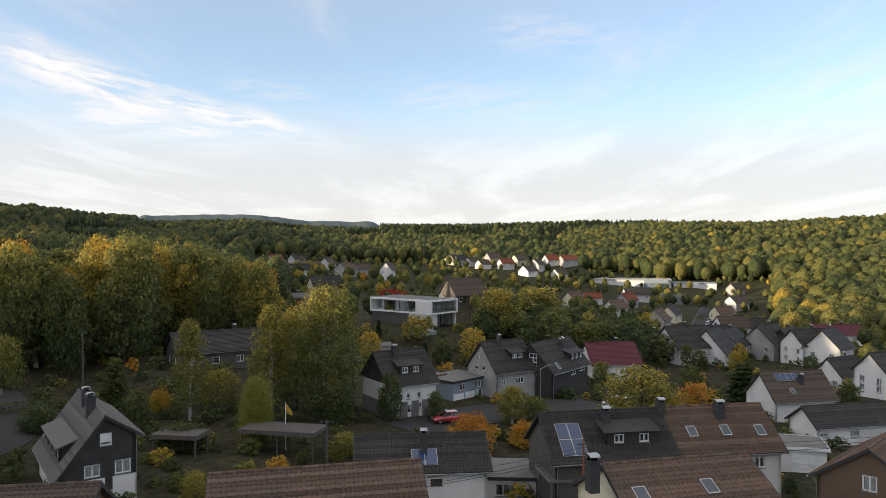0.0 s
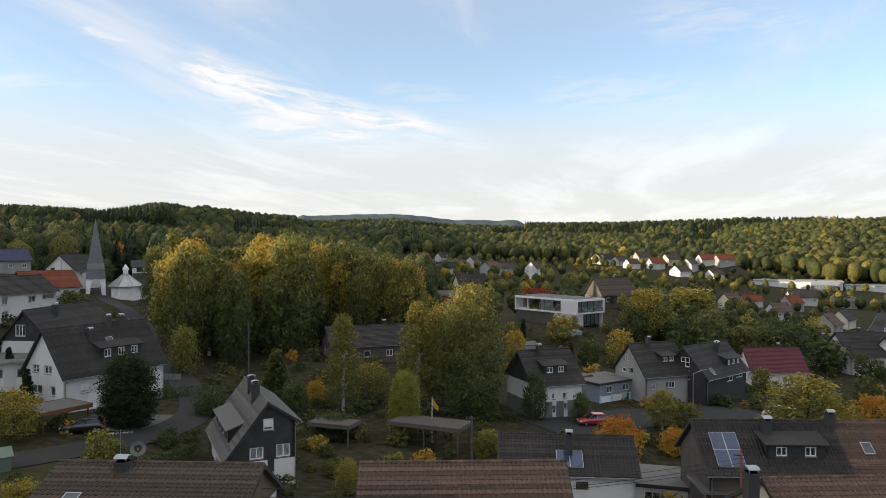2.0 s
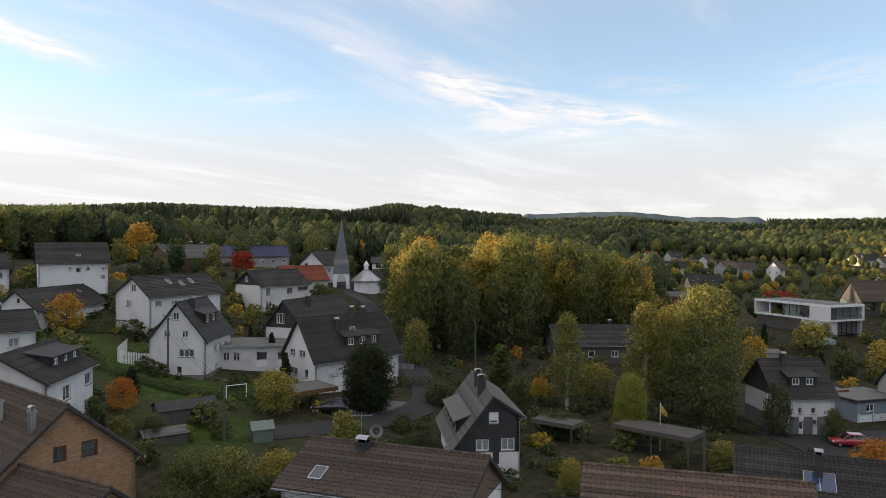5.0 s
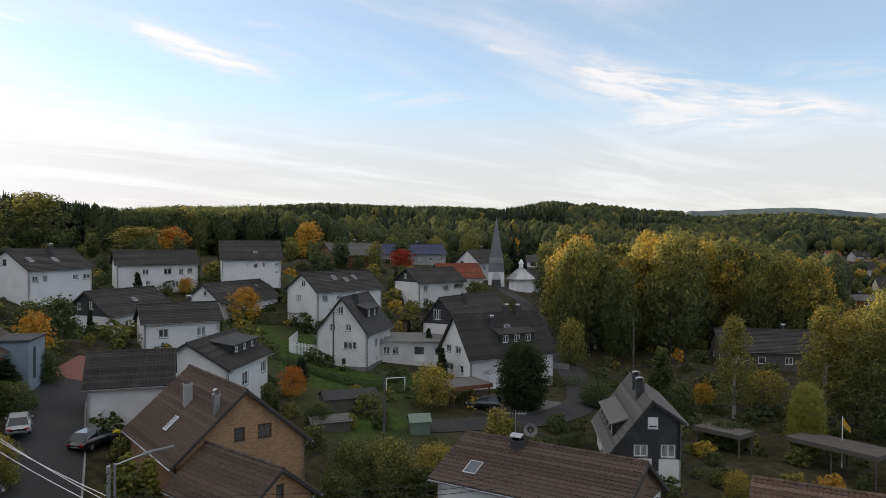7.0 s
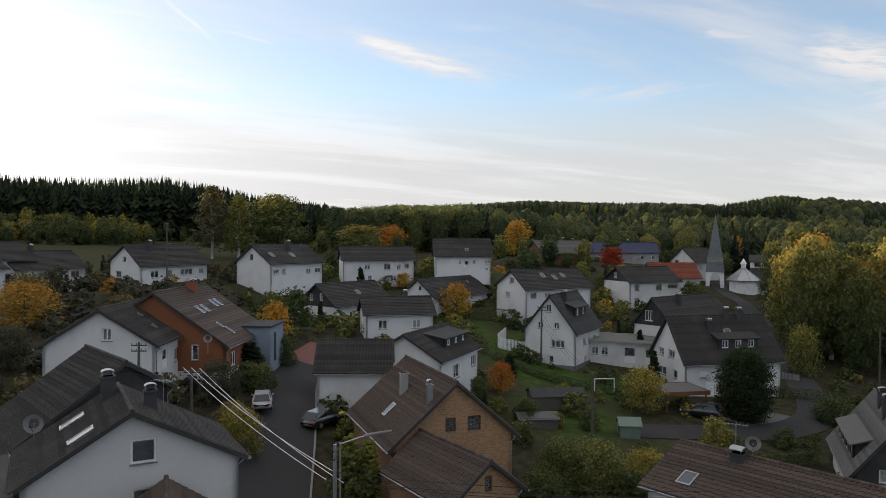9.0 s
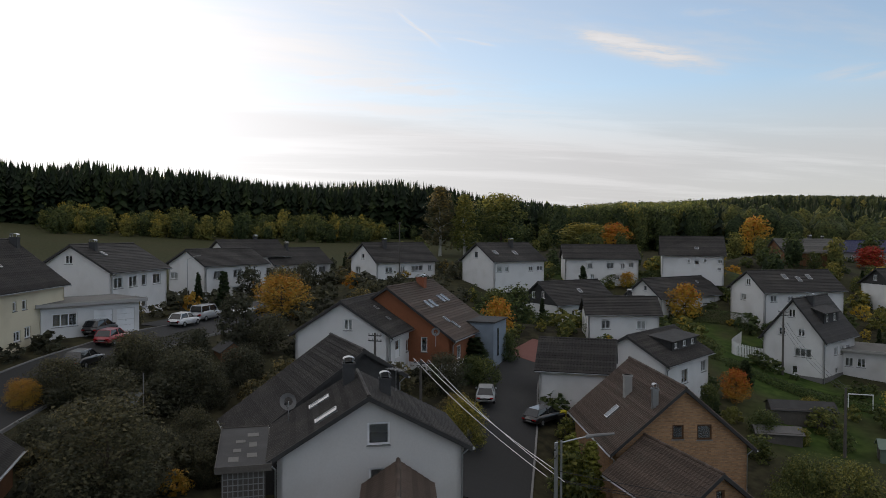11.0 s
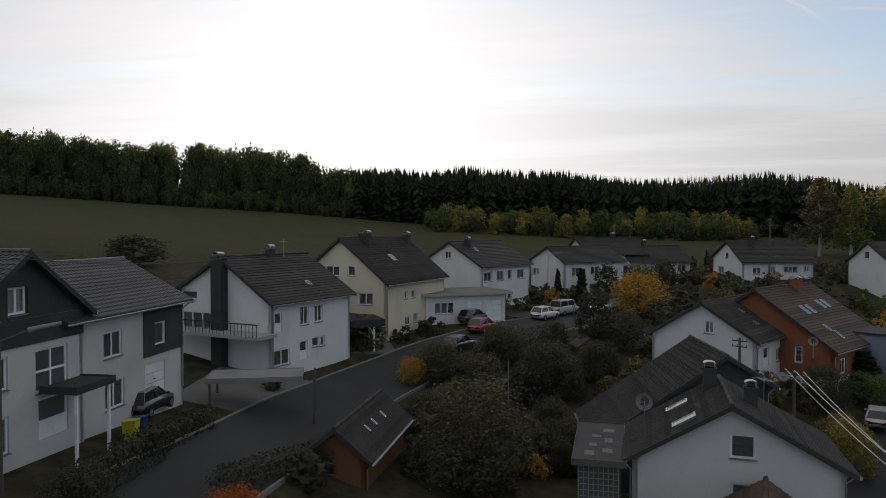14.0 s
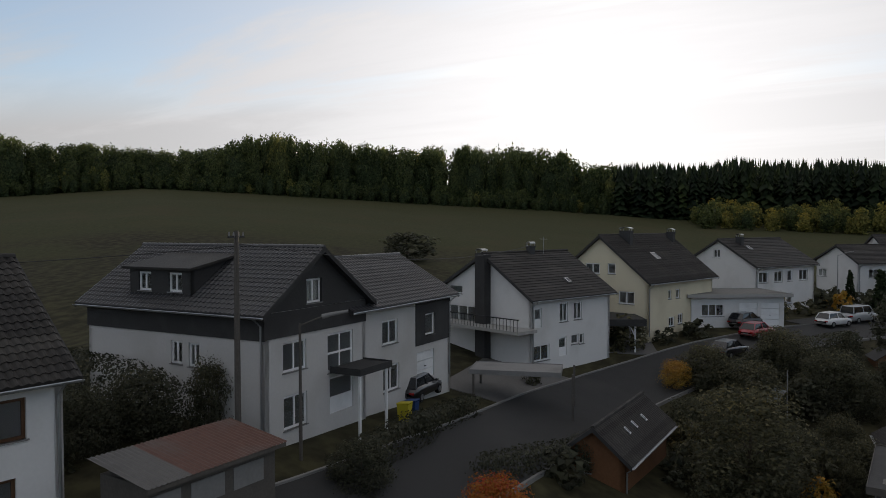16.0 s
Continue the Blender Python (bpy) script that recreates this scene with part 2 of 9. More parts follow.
M = {
    "white": material("white_render", (0.68, 0.67, 0.66), 0.9, 0.06, 9, 0.35, 0.1, 60, dirt=(0.55, 0.54, 0.52)),
    # white render toned down for walls that came out too bright
    "offwhite": material("toned_down_render", (0.54, 0.525, 0.51), 0.9, 0.07, 9, 0.35, 0.1, 60, dirt=(0.44, 0.425, 0.40)),
    "cream": material("cream_render", (0.66, 0.60, 0.45), 0.9, 0.05, 9, 0.35, 0.1, 60, dirt=(0.55, 0.49, 0.36)),
    "greywall": material("grey_render", (0.34, 0.335, 0.32), 0.9, 0.06, 9, 0.4, 0.1, 60),
    "bluegrey": material("blue_grey_render", (0.22, 0.26, 0.31), 0.9, 0.06, 9, 0.4, 0.1, 60),
    "greenglass": material("green_house_panel", (0.16, 0.21, 0.17), 0.4, 0.1, 9, 0.4, 0.1, 60),
    "paleblue": material("pale_blue_render", (0.45, 0.60, 0.66), 0.9, 0.06, 9, 0.4, 0.1, 60),
    "base": material("plinth_render", (0.17, 0.165, 0.16), 0.9, 0.1, 9, 0.6, 0.2, 40),
    "slate": material("slate_cladding", (0.040, 0.039, 0.039), 0.75, 0.3, 14, 0.8, 0.5, 9, dirt=(0.06, 0.06, 0.06)),
    "brownwall": material("brown_cladding", (0.14, 0.095, 0.065), 0.8, 0.12, 9, 0.5, 0.3, 12),
    "ochre": material("ochre_brick", (0.36, 0.215, 0.115), 0.9, 0.2, 10, 0.5, 0.3, 12),
    "redwood": material("red_wood", (0.23, 0.085, 0.040), 0.75, 0.2, 6, 0.6, 0.3, 12),
    "wood": material("brown_wood", (0.16, 0.075, 0.035), 0.75, 0.3, 8, 0.8, 0.3, 20),
    "greywood": material("weathered_wood", (0.10, 0.09, 0.08), 0.85, 0.3, 10, 0.8, 0.4, 20),
    "tile_black": material("anthracite_tile", (0.041, 0.038, 0.036), 0.65, 0.35, 5, 0.45, 0.3, 30, dirt=(0.064, 0.059, 0.052), random_by="island", amount=0.25, spec=0.16),
    "tile_glazed": material("glazed_anthracite_tile", (0.040, 0.040, 0.043), 0.36, 0.3, 5, 0.45, 0.15, 30, dirt=(0.060, 0.058, 0.055), random_by="island", amount=0.25, spec=0.55),
    "tile_brown": material("brown_tile", (0.088, 0.066, 0.054), 0.7, 0.35, 5, 0.4, 0.3, 30, dirt=(0.090, 0.076, 0.063), random_by="island", amount=0.25, spec=0.12),
    "tile_rust": material("rust_tile", (0.125, 0.084, 0.064), 0.7, 0.4, 4, 0.35, 0.3, 30, dirt=(0.092, 0.075, 0.06), random_by="island", amount=0.3, spec=0.12),
    "tile_grey": material("grey_slate_tile", (0.125, 0.119, 0.112), 0.7, 0.3, 5, 0.5, 0.3, 30, dirt=(0.13, 0.125, 0.115), random_by="island", amount=0.25, spec=0.12),
    "tile_red": material("red_tile", (0.19, 0.055, 0.03), 0.8, 0.3, 4, 0.4, 0.3, 30, random_by="island", amount=0.25),
    "tile_maroon": material("maroon_metal_tile", (0.10, 0.02, 0.03), 0.5, 0.2, 5, 0.4, 0.2, 30),
    "tile_blue": material("dark_blue_tile", (0.025, 0.03, 0.09), 0.4, 0.2, 5, 0.4, 0.2, 30),
    "flatroof": material("flat_roof_felt", (0.16, 0.155, 0.145), 0.9, 0.2, 6, 0.5, 0.3, 40, dirt=(0.09, 0.09, 0.08)),
    "sheet": material("corrugated_sheet", (0.12, 0.115, 0.11), 0.6, 0.2, 5, 0.6, 0.2, 30),
    "sheet_red": material("red_corrugated_sheet", (0.12, 0.062, 0.048), 0.65, 0.3, 4, 0.5, 0.2, 30, dirt=(0.12, 0.10, 0.09)),
    "frame": material("white_window_frame", (0.80, 0.80, 0.80), 0.45, 0.03, 9, 0.6, 0),
    "frame_brown": material("brown_window_frame", (0.10, 0.05, 0.025), 0.5, 0.15, 9, 0.8, 0),
    "curtain": material("curtain", (0.62, 0.61, 0.58), 0.9, 0.12, 3, 1.0, 0),
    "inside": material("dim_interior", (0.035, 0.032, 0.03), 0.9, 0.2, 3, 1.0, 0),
    "metal": material("zinc", (0.42, 0.43, 0.44), 0.35, 0.1, 9, 0.8, 0.05, 30, metal=0.8),
    "iron": material("dark_iron", (0.04, 0.04, 0.042), 0.55, 0.2, 9, 0.8, 0.05, 30, metal=0.4),
    "spire": material("spire_slate", (0.15, 0.16, 0.17), 0.7, 0.2, 9, 0.5, 0.2, 12),
    "lead": material("chimney_slate", (0.05, 0.05, 0.052), 0.6, 0.25, 9, 0.8, 0.3, 30),
    "brick": material("red_brick", (0.25, 0.09, 0.05), 0.9, 0.3, 12, 0.8, 0.3, 30),
    "asphalt": material("asphalt", (0.036, 0.036, 0.036), 0.9, 0.2, 12, 0.12, 0.3, 30, dirt=(0.058, 0.056, 0.053)),
    "paving": material("grey_paving", (0.13, 0.125, 0.12), 0.9, 0.2, 8, 0.4, 0.3, 20),
    "redpaving": material("red_paving", (0.20, 0.09, 0.075), 0.9, 0.2, 8, 0.4, 0.3, 20),
    "kerb": material("kerb_stone", (0.22, 0.215, 0.21), 0.9, 0.15, 8, 0.6, 0.2, 20),
    "bark": material("bark", (0.07, 0.055, 0.042), 0.95, 0.35, 8, 1.2, 0.5, 12),
    "birch": material("birch_bark", (0.42, 0.41, 0.38), 0.9, 0.3, 6, 1.2, 0.3, 12, dirt=(0.08, 0.07, 0.06)),
    "glass": glass_material(),
    "leaf": leaves("autumn_leaves", AUTUMN, 0.26),
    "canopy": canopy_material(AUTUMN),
    # greyer copy of the leaves; dimness against the sun put into its colour
    "dull": leaves("dimmed_leaves", [(0.058, 0.060, 0.042), (0.090, 0.090, 0.056), (0.15, 0.13, 0.065), (0.46, 0.31, 0.06), (0.42, 0.17, 0.03), (0.34, 0.045, 0.03)], 0.25),
    "needle": leaves("needles", [(0.016, 0.027, 0.015), (0.030, 0.046, 0.019), (0.075, 0.095, 0.028), (0.27, 0.27, 0.055)], 0.22),
}


def brick_pattern(m, scale=1.0):
    """Courses of ochre bricks with pale joints, laid along the walls."""
    nt = m.node_tree
    L = nt.links.new
    b = nt.nodes["Principled BSDF"]
    last = b.inputs["Base Color"].links[0].from_socket
    tc, sp, ad, cb, br, mx = (nt.nodes.new("ShaderNode" + k) for k in ("TexCoord", "SeparateXYZ", "Math", "CombineXYZ", "TexBrick", "Mix"))
    L(tc.outputs["Object"], sp.inputs[0])
    L(sp.outputs[0], ad.inputs[0])
    L(sp.outputs[1], ad.inputs[1])
    L(ad.outputs[0], cb.inputs[0])
    L(sp.outputs[2], cb.inputs[1])
    L(cb.outputs[0], br.inputs["Vector"])
    br.inputs["Scale"].default_value = scale
    br.inputs["Brick Width"].default_value, br.inputs["Row Height"].default_value = 0.26, 0.10
    br.inputs["Mortar Size"].default_value = 0.012
    br.inputs["Color1"].default_value, br.inputs["Color2"].default_value = (1.15, 1.1, 1.05, 1), (0.72, 0.68, 0.66, 1)
    br.inputs["Mortar"].default_value = (0.78, 0.95, 1.2, 1)
    mx.data_type, mx.blend_type = "RGBA", "MULTIPLY"
    mx.inputs[0].default_value = 1.0
    L(last, mx.inputs[6])
    L(br.outputs["Color"], mx.inputs[7])
    L(mx.outputs[2], b.inputs["Base Color"])


brick_pattern(M["ochre"])

# ---- the plan of the houses: x, y, ground z, heading of the ridge, length, half widths, drops of the roof, wall height ----
PLAN = {
    "cabin": (-31.75, 64.87, -1.75, 35.6, 12.3, 3.36, 2.46, 4.34, 1.63, 3.20),
    "nearA": (-25.69, -31.06, 10.50, 185.0, 12.3, 3.87, 4.01, 2.62, 2.73, 5.65),
    "nearW": (-34.31, -30.05, 10.50, 275.3, 11.3, 4.20, 4.20, 2.30, 2.30, 5.19),
    "hut": (-40.77, -14.72, 5.43, 92.6, 8.7, 1.66, 1.63, 1.33, 1.34, 2.40),
    "whiteG": (-39.82, 5.75, 3.36, 87.1, 6.4, 4.58, 4.93, 2.77, 2.61, 5.40),
    "rearG": (-52.00, 6.33, 2.38, 99.8, 7.6, 7.89, 2.65, 5.42, 1.63, 4.20),
    "shallow": (-72.27, 10.34, 8.04, 60.7, 10.4, 4.73, 4.70, 3.00, 2.85, 2.44),
    "redwood": (-77.18, 16.52, 6.17, 55.2, 12.4, 2.70, 6.90, 1.80, 4.70, 3.55),
    "orange": (-50.22, 30.23, -0.43, 78.9, 11.6, 4.84, 4.61, 4.17, 3.96, 5.40),
    "orangeX": (-40.74, 26.44, -1.70, 91.0, 7.9, 2.75, 2.46, 2.11, 1.94, 5.40),
    "garageB": (-65.44, 30.80, 3.79, 150.6, 6.8, 3.01, 3.01, 2.31, 2.30, 3.40),
    "I1": (-56.38, -28.80, 9.40, 75.7, 10.3, 4.73, 4.99, 2.60, 3.21, 5.11),
    "I2": (-74.30, -25.13, 10.04, 78.7, 13.5, 5.14, 5.17, 4.10, 4.10, 4.93),
    "I3": (-98.53, -18.50, 10.05, 69.1, 13.2, 4.88, 4.86, 2.97, 2.96, 5.35),
    "I4": (-121.23, -5.60, 9.29, 46.0, 13.1, 4.16, 3.85, 2.05, 2.18, 5.81),
    "I5": (-142.15, 6.53, 8.89, 31.9, 12.7, 4.21, 4.17, 2.70, 2.68, 5.41),
    "I6": (-129.42, 24.29, 12.58, 23.8, 12.7, 4.25, 4.25, 2.51, 3.01, 2.60),
    "I7": (-121.42, 42.54, 12.30, 19.8, 11.2, 4.48, 4.66, 2.76, 2.75, 3.20),
    "I8": (-129.51, 65.27, 10.90, -19.3, 13.8, 4.55, 4.57, 2.34, 2.32, 4.59),
    "I9": (-118.76, 78.81, 13.16, -29.9, 10.6, 4.64, 4.67, 3.11, 3.05, 3.26),
    "J1": (-111.23, 70.58, 4.99, 21.2, 16.6, 3.58, 3.52, 2.74, 2.74, 4.76),
    "J2": (-97.89, 82.59, 6.96, 2.1, 15.1, 4.09, 3.68, 2.51, 2.80, 4.50),
    "J3": (-108.41, 49.29, 4.32, 19.7, 12.7, 4.54, 4.29, 3.26, 3.03, 4.74),
    "J4": (-80.38, 71.45, 1.70, 27.8, 10.8, 3.78, 3.71, 4.71, 4.62, 5.30),
    "J5": (-61.17, 80.72, 0.39, -19.4, 13.6, 4.01, 4.06, 4.90, 4.98, 4.36),
    "J6": (-76.18, 92.65, 1.90, 7.5, 16.6, 3.26, 3.09, 3.94, 3.22, 5.00),
    "J7": (-103.28, 112.77, 6.43, -9.0, 12.2, 4.21, 4.14, 2.47, 2.60, 4.99),
    "J8": (-69.53, 41.45, 2.29, 34.5, 11.0, 4.06, 4.08, 2.35, 2.33, 4.88),
    "K1": (-6.34, 103.11, -3.82, -58.5, 7.5, 4.07, 4.12, 3.52, 3.82, 4.93),
    "K2": (9.65, 119.02, -4.01, -56.7, 8.0, 3.98, 3.93, 4.07, 4.13, 4.13),
    "K3": (18.43, 123.27, -4.81, -37.5, 12.5, 3.86, 3.83, 4.11, 4.11, 4.50),
    "L2": (15.32, 47.32, -2.06, -75.7, 9.9, 4.35, 4.33, 2.49, 2.46, 5.40),
    "L3": (-8.10, 46.54, -3.23, -76.7, 12.8, 4.50, 4.50, 3.38, 3.38, 5.40),
    "L4": (-2.05, 64.00, -4.28, -84.1, 10.9, 3.65, 3.64, 2.02, 2.01, 5.40),
    "L8": (-24.25, 37.56, -0.77, 99.0, 11.3, 4.07, 3.94, 1.60, 2.54, 5.40),
    "L7": (57.93, 120.07, -8.85, -78.4, 11.1, 3.93, 3.80, 3.77, 3.78, 4.00),
    "L6": (54.14, 97.71, -6.62, -77.4, 12.0, 2.73, 2.52, 1.92, 1.95, 3.00),
    "L5": (35.00, 56.50, -2.58, -45.9, 10.0, 3.61, 3.77, 2.51, 2.49, 5.00),
    "L1a": (14.73, 67.68, -4.18, -80.2, 11.3, 4.13, 3.91, 3.13, 3.14, 5.40),
    "L1b": (25.58, 69.73, -4.18, -80.0, 10.4, 4.13, 3.91, 3.13, 3.14, 5.40),
    "left": (-6.80, -28.07, 9.60, 265.8, 12.0, 4.50, 4.50, 3.40, 3.40, 5.80),
    "V01": (-100.59, 409.03, 3.13, -46.2, 10.0, 4.00, 4.00, 3.20, 3.20, 4.00),
    "V02": (-93.84, 429.22, 3.00, -17.7, 14.0, 4.50, 4.50, 2.70, 2.70, 3.50),
    "V03": (-122.43, 526.22, 6.65, -46.9, 9.0, 4.00, 4.00, 3.20, 3.20, 4.00),
    "V04": (-93.05, 503.14, 4.07, -69.6, 14.0, 4.50, 4.50, 2.25, 2.25, 3.00),
    "V05": (-108.08, 532.76, 6.49, -38.5, 10.0, 4.00, 4.00, 3.20, 3.20, 4.00),
    "V06": (-57.25, 424.60, 1.87, -32.3, 10.0, 4.50, 4.50, 3.15, 3.15, 5.00),
    "V07": (-53.94, 329.33, -1.86, -60.7, 14.0, 4.50, 4.50, 4.05, 4.05, 4.00),
    "V08": (-30.43, 400.26, 0.99, -15.6, 8.0, 3.50, 3.50, 3.85, 3.85, 6.00),
    "V09": (13.26, 544.31, 5.48, -51.4, 10.0, 4.50, 4.50, 3.60, 3.60, 4.00),
    "V10": (21.75, 543.52, 4.20, -42.3, 10.0, 4.00, 4.00, 3.20, 3.20, 4.00),
    "V11": (37.54, 543.17, 7.28, -63.9, 10.0, 4.50, 4.50, 3.60, 3.60, 4.00),
    "V12": (57.73, 541.46, 5.62, -56.0, 11.0, 4.50, 4.50, 3.60, 3.60, 4.00),
    "V13": (59.29, 500.28, -1.25, -46.7, 11.0, 4.50, 4.50, 3.60, 3.60, 4.00),
    "V14": (80.66, 538.51, 5.73, -68.5, 10.0, 4.50, 4.50, 3.60, 3.60, 4.00),
    "V15": (81.54, 505.04, -3.45, -49.2, 10.0, 4.00, 4.00, 3.20, 3.20, 4.00),
    "V16": (92.95, 536.51, 5.80, -69.8, 12.0, 4.50, 4.50, 3.15, 3.15, 4.00),
    "V17": (70.52, 389.43, -12.90, -50.2, 9.0, 4.00, 4.00, 3.60, 3.60, 4.50),
    "V18": (85.65, 413.75, -13.31, -86.7, 10.0, 4.00, 4.00, 2.80, 2.80, 3.50),
    "V19": (88.10, 367.14, -15.34, -53.5, 11.0, 4.00, 4.00, 3.60, 3.60, 4.00),
    "V20": (115.03, 430.58, -12.84, -84.9, 14.0, 5.00, 5.00, 3.50, 3.50, 4.00),
    "V21": (98.75, 330.84, -17.47, -34.6, 10.0, 4.50, 4.50, 4.50, 4.50, 4.00),
    "V22": (113.11, 357.40, -17.73, -35.6, 10.0, 4.00, 4.00, 4.00, 4.00, 4.00),
    "V23": (128.29, 320.96, -21.27, -81.8, 13.0, 5.00, 5.00, 4.50, 4.50, 5.50),
    "V24": (144.24, 331.73, -21.13, -83.5, 12.0, 4.50, 4.50, 3.60, 3.60, 4.00),
    "V25": (166.47, 408.56, -16.56, -62.1, 11.0, 4.50, 4.50, 3.60, 3.60, 4.50),
    "V26": (192.93, 475.22, -12.42, -62.1, 9.0, 4.00, 4.00, 3.60, 3.60, 4.00),
    "V27": (56.80, 172.17, -7.75, -68.2, 9.0, 4.50, 4.50, 4.50, 4.50, 4.00),
    "V28": (65.11, 174.00, -8.43, -38.5, 9.0, 4.50, 4.50, 5.17, 5.17, 3.20),
    "V29": (72.83, 183.21, -8.89, -39.6, 10.0, 4.00, 4.00, 3.60, 3.60, 4.00),
    "V30": (83.01, 184.41, -8.97, -54.3, 9.0, 4.50, 4.50, 4.05, 4.05, 4.50),
    "V31": (88.89, 186.02, -9.30, -43.5, 10.0, 4.00, 4.00, 4.00, 4.00, 4.00),
    "V32": (88.22, 174.17, -8.47, -76.8, 9.0, 4.00, 4.00, 3.20, 3.20, 5.00),
    "V33": (91.07, 169.96, -8.27, -46.2, 9.0, 4.00, 4.00, 4.00, 4.00, 4.50),
    "V34": (114.34, 210.47, -8.54, -103.5, 13.0, 4.00, 4.00, 2.40, 2.40, 3.00),
    "V35": (34.73, 150.50, -7.37, -83.0, 10.0, 4.50, 4.50, 3.60, 3.60, 3.50),
    "V36": (78.87, 142.63, -9.15, -64.0, 8.0, 3.00, 3.00, 3.00, 3.00, 4.00),
    "V38": (80.57, 130.65, -7.03, -71.7, 8.0, 3.50, 3.50, 3.15, 3.15, 4.50),
    "V39": (-139.09, 121.16, 13.73, -11.0, 13.0, 4.50, 4.50, 2.70, 2.70, 2.60),
    "V41": (-118.22, 139.05, 7.17, -29.6, 11.0, 4.50, 4.50, 3.15, 3.15, 3.60),
    "V42": (-137.07, 171.48, 9.98, -1.4, 10.0, 4.50, 4.50, 3.60, 3.60, 3.50),
    "V43": (-168.43, 172.36, 12.45, -35.6, 24.0, 6.00, 6.00, 3.00, 3.00, 3.00),
    "V44": (-86.25, 46.58, 7.08, -18.4, 9.0, 3.00, 3.00, 1.80, 1.80, 2.80),
    "V45": (-162.90, 146.32, 13.60, -21.9, 11.0, 4.00, 4.00, 2.40, 2.40, 2.80),
    "V46": (-38.16, 123.79, -0.32, -57.8, 16.0, 4.50, 4.50, 2.70, 2.70, 3.00),
    "V47": (-82.69, 214.09, 7.04, -48.8, 12.0, 4.50, 4.50, 4.05, 4.05, 3.50),
    "V48": (-139.47, -1.47, 10.66, 30.6, 12.0, 4.50, 4.50, 2.70, 2.70, 5.20),
    "V50": (140.53, 441.92, -15.46, -97.6, 14.0, 4.50, 4.50, 1.35, 1.35, 4.00),
    "V52": (-115.81, 456.44, 4.79, -35.8, 9.0, 4.00, 4.00, 3.20, 3.20, 4.00),
    "V53": (-105.94, 468.21, 4.40, -7.2, 9.0, 4.00, 4.00, 3.20, 3.20, 4.00),
    "V54": (-83.69, 420.72, 2.66, -58.8, 11.0, 4.00, 4.00, 3.20, 3.20, 3.50),
    "V55": (-80.76, 505.23, 4.00, -20.9, 9.0, 4.00, 4.00, 3.60, 3.60, 4.00),
    "V56": (-49.74, 440.94, 1.86, -53.6, 10.0, 4.00, 4.00, 3.20, 3.20, 4.00),
    "V57": (6.83, 544.00, 6.34, -30.7, 9.0, 4.00, 4.00, 3.20, 3.20, 4.00),
    "V58": (29.16, 523.14, 2.72, -53.2, 9.0, 4.00, 4.00, 3.20, 3.20, 4.00),
    "V59": (45.44, 522.00, 3.61, -65.0, 10.0, 4.00, 4.00, 3.20, 3.20, 4.00),
    "V60": (67.68, 519.63, 2.89, -37.4, 9.0, 4.00, 4.00, 3.60, 3.60, 4.00),
    "V61": (101.66, 398.06, -13.57, -54.3, 9.0, 4.00, 4.00, 3.60, 3.60, 4.00),
    "V62": (140.97, 363.15, -17.70, -71.3, 10.0, 4.00, 4.00, 3.20, 3.20, 4.00),
    "V63": (75.95, 203.70, -9.80, -80.5, 9.0, 4.00, 4.00, 3.20, 3.20, 4.00),
    "V64": (53.47, 186.49, -9.47, -76.0, 10.0, 4.00, 4.00, 3.20, 3.20, 4.00),
    "V65": (6.24, 219.90, 1.60, -61.7, 11.0, 5.00, 5.00, 4.50, 4.50, 4.00),
    "V66": (-51.21, 247.77, -0.02, -63.3, 10.0, 3.00, 3.00, 1.20, 1.20, 2.50),
}

# ---- the lie of the land: heights over compass sectors and distances ----
AZ = [-39.0, -19.5, 0.0, 19.5, 39.0, 58.5, 78.0, 97.5, 117.0, 146.3]
RAD = [45, 80, 115, 160, 220, 320, 600, 1100, 2200]
LAND = [
    [-1, -3, -6, -10, -14, -18, 10, 52, 90],
    [-2, -4, -6, -9, -13, -18, -2, 44, 90],
    [-3, -4, -5, -4, -3, -3, 4, 18, 78],
    [-2, -3, -3, -2, -1, 3, 14, 46, 112],
    [-1, -1, 0, 4, 8, 11, 28, 58, 100],
    [0, 2, 6, 10, 13, 17, 32, 50, 90],
    [3, 7, 9, 11, 14, 20, 36, 50, 80],
    [5, 8, 9, 11, 15, 23, 36, 50, 80],
    [8, 9, 12, 16, 21, 29, 38, 50, 80],
    [10, 14, 17, 22, 28, 37, 45, 55, 80],
]
BEHIND = [1, 3, 4, 4, 5, 8, 20, 40, 80]       # behind the camera


def cubic(a, b, c, d, f):
    return b + 0.5 * f * (c - a + f * (2 * a - 5 * b + 4 * c - d + f * (3 * (b - c) + d - a)))


def column(i, r):
    col = LAND[i] if 0 <= i < len(LAND) else BEHIND
    if r <= RAD[0]:
        f = r / RAD[0]
        return 3.0 + (col[0] - 3.0) * f * f * (3 - 2 * f)
    if r >= RAD[-1]:
        return col[-1]
    k = max(j for j in range(len(RAD)) if RAD[j] <= r)
    k = min(k, len(RAD) - 2)
    f = (r - RAD[k]) / (RAD[k + 1] - RAD[k])
    return cubic(col[max(k - 1, 0)], col[k], col[k + 1], col[min(k + 2, len(RAD) - 1)], f)


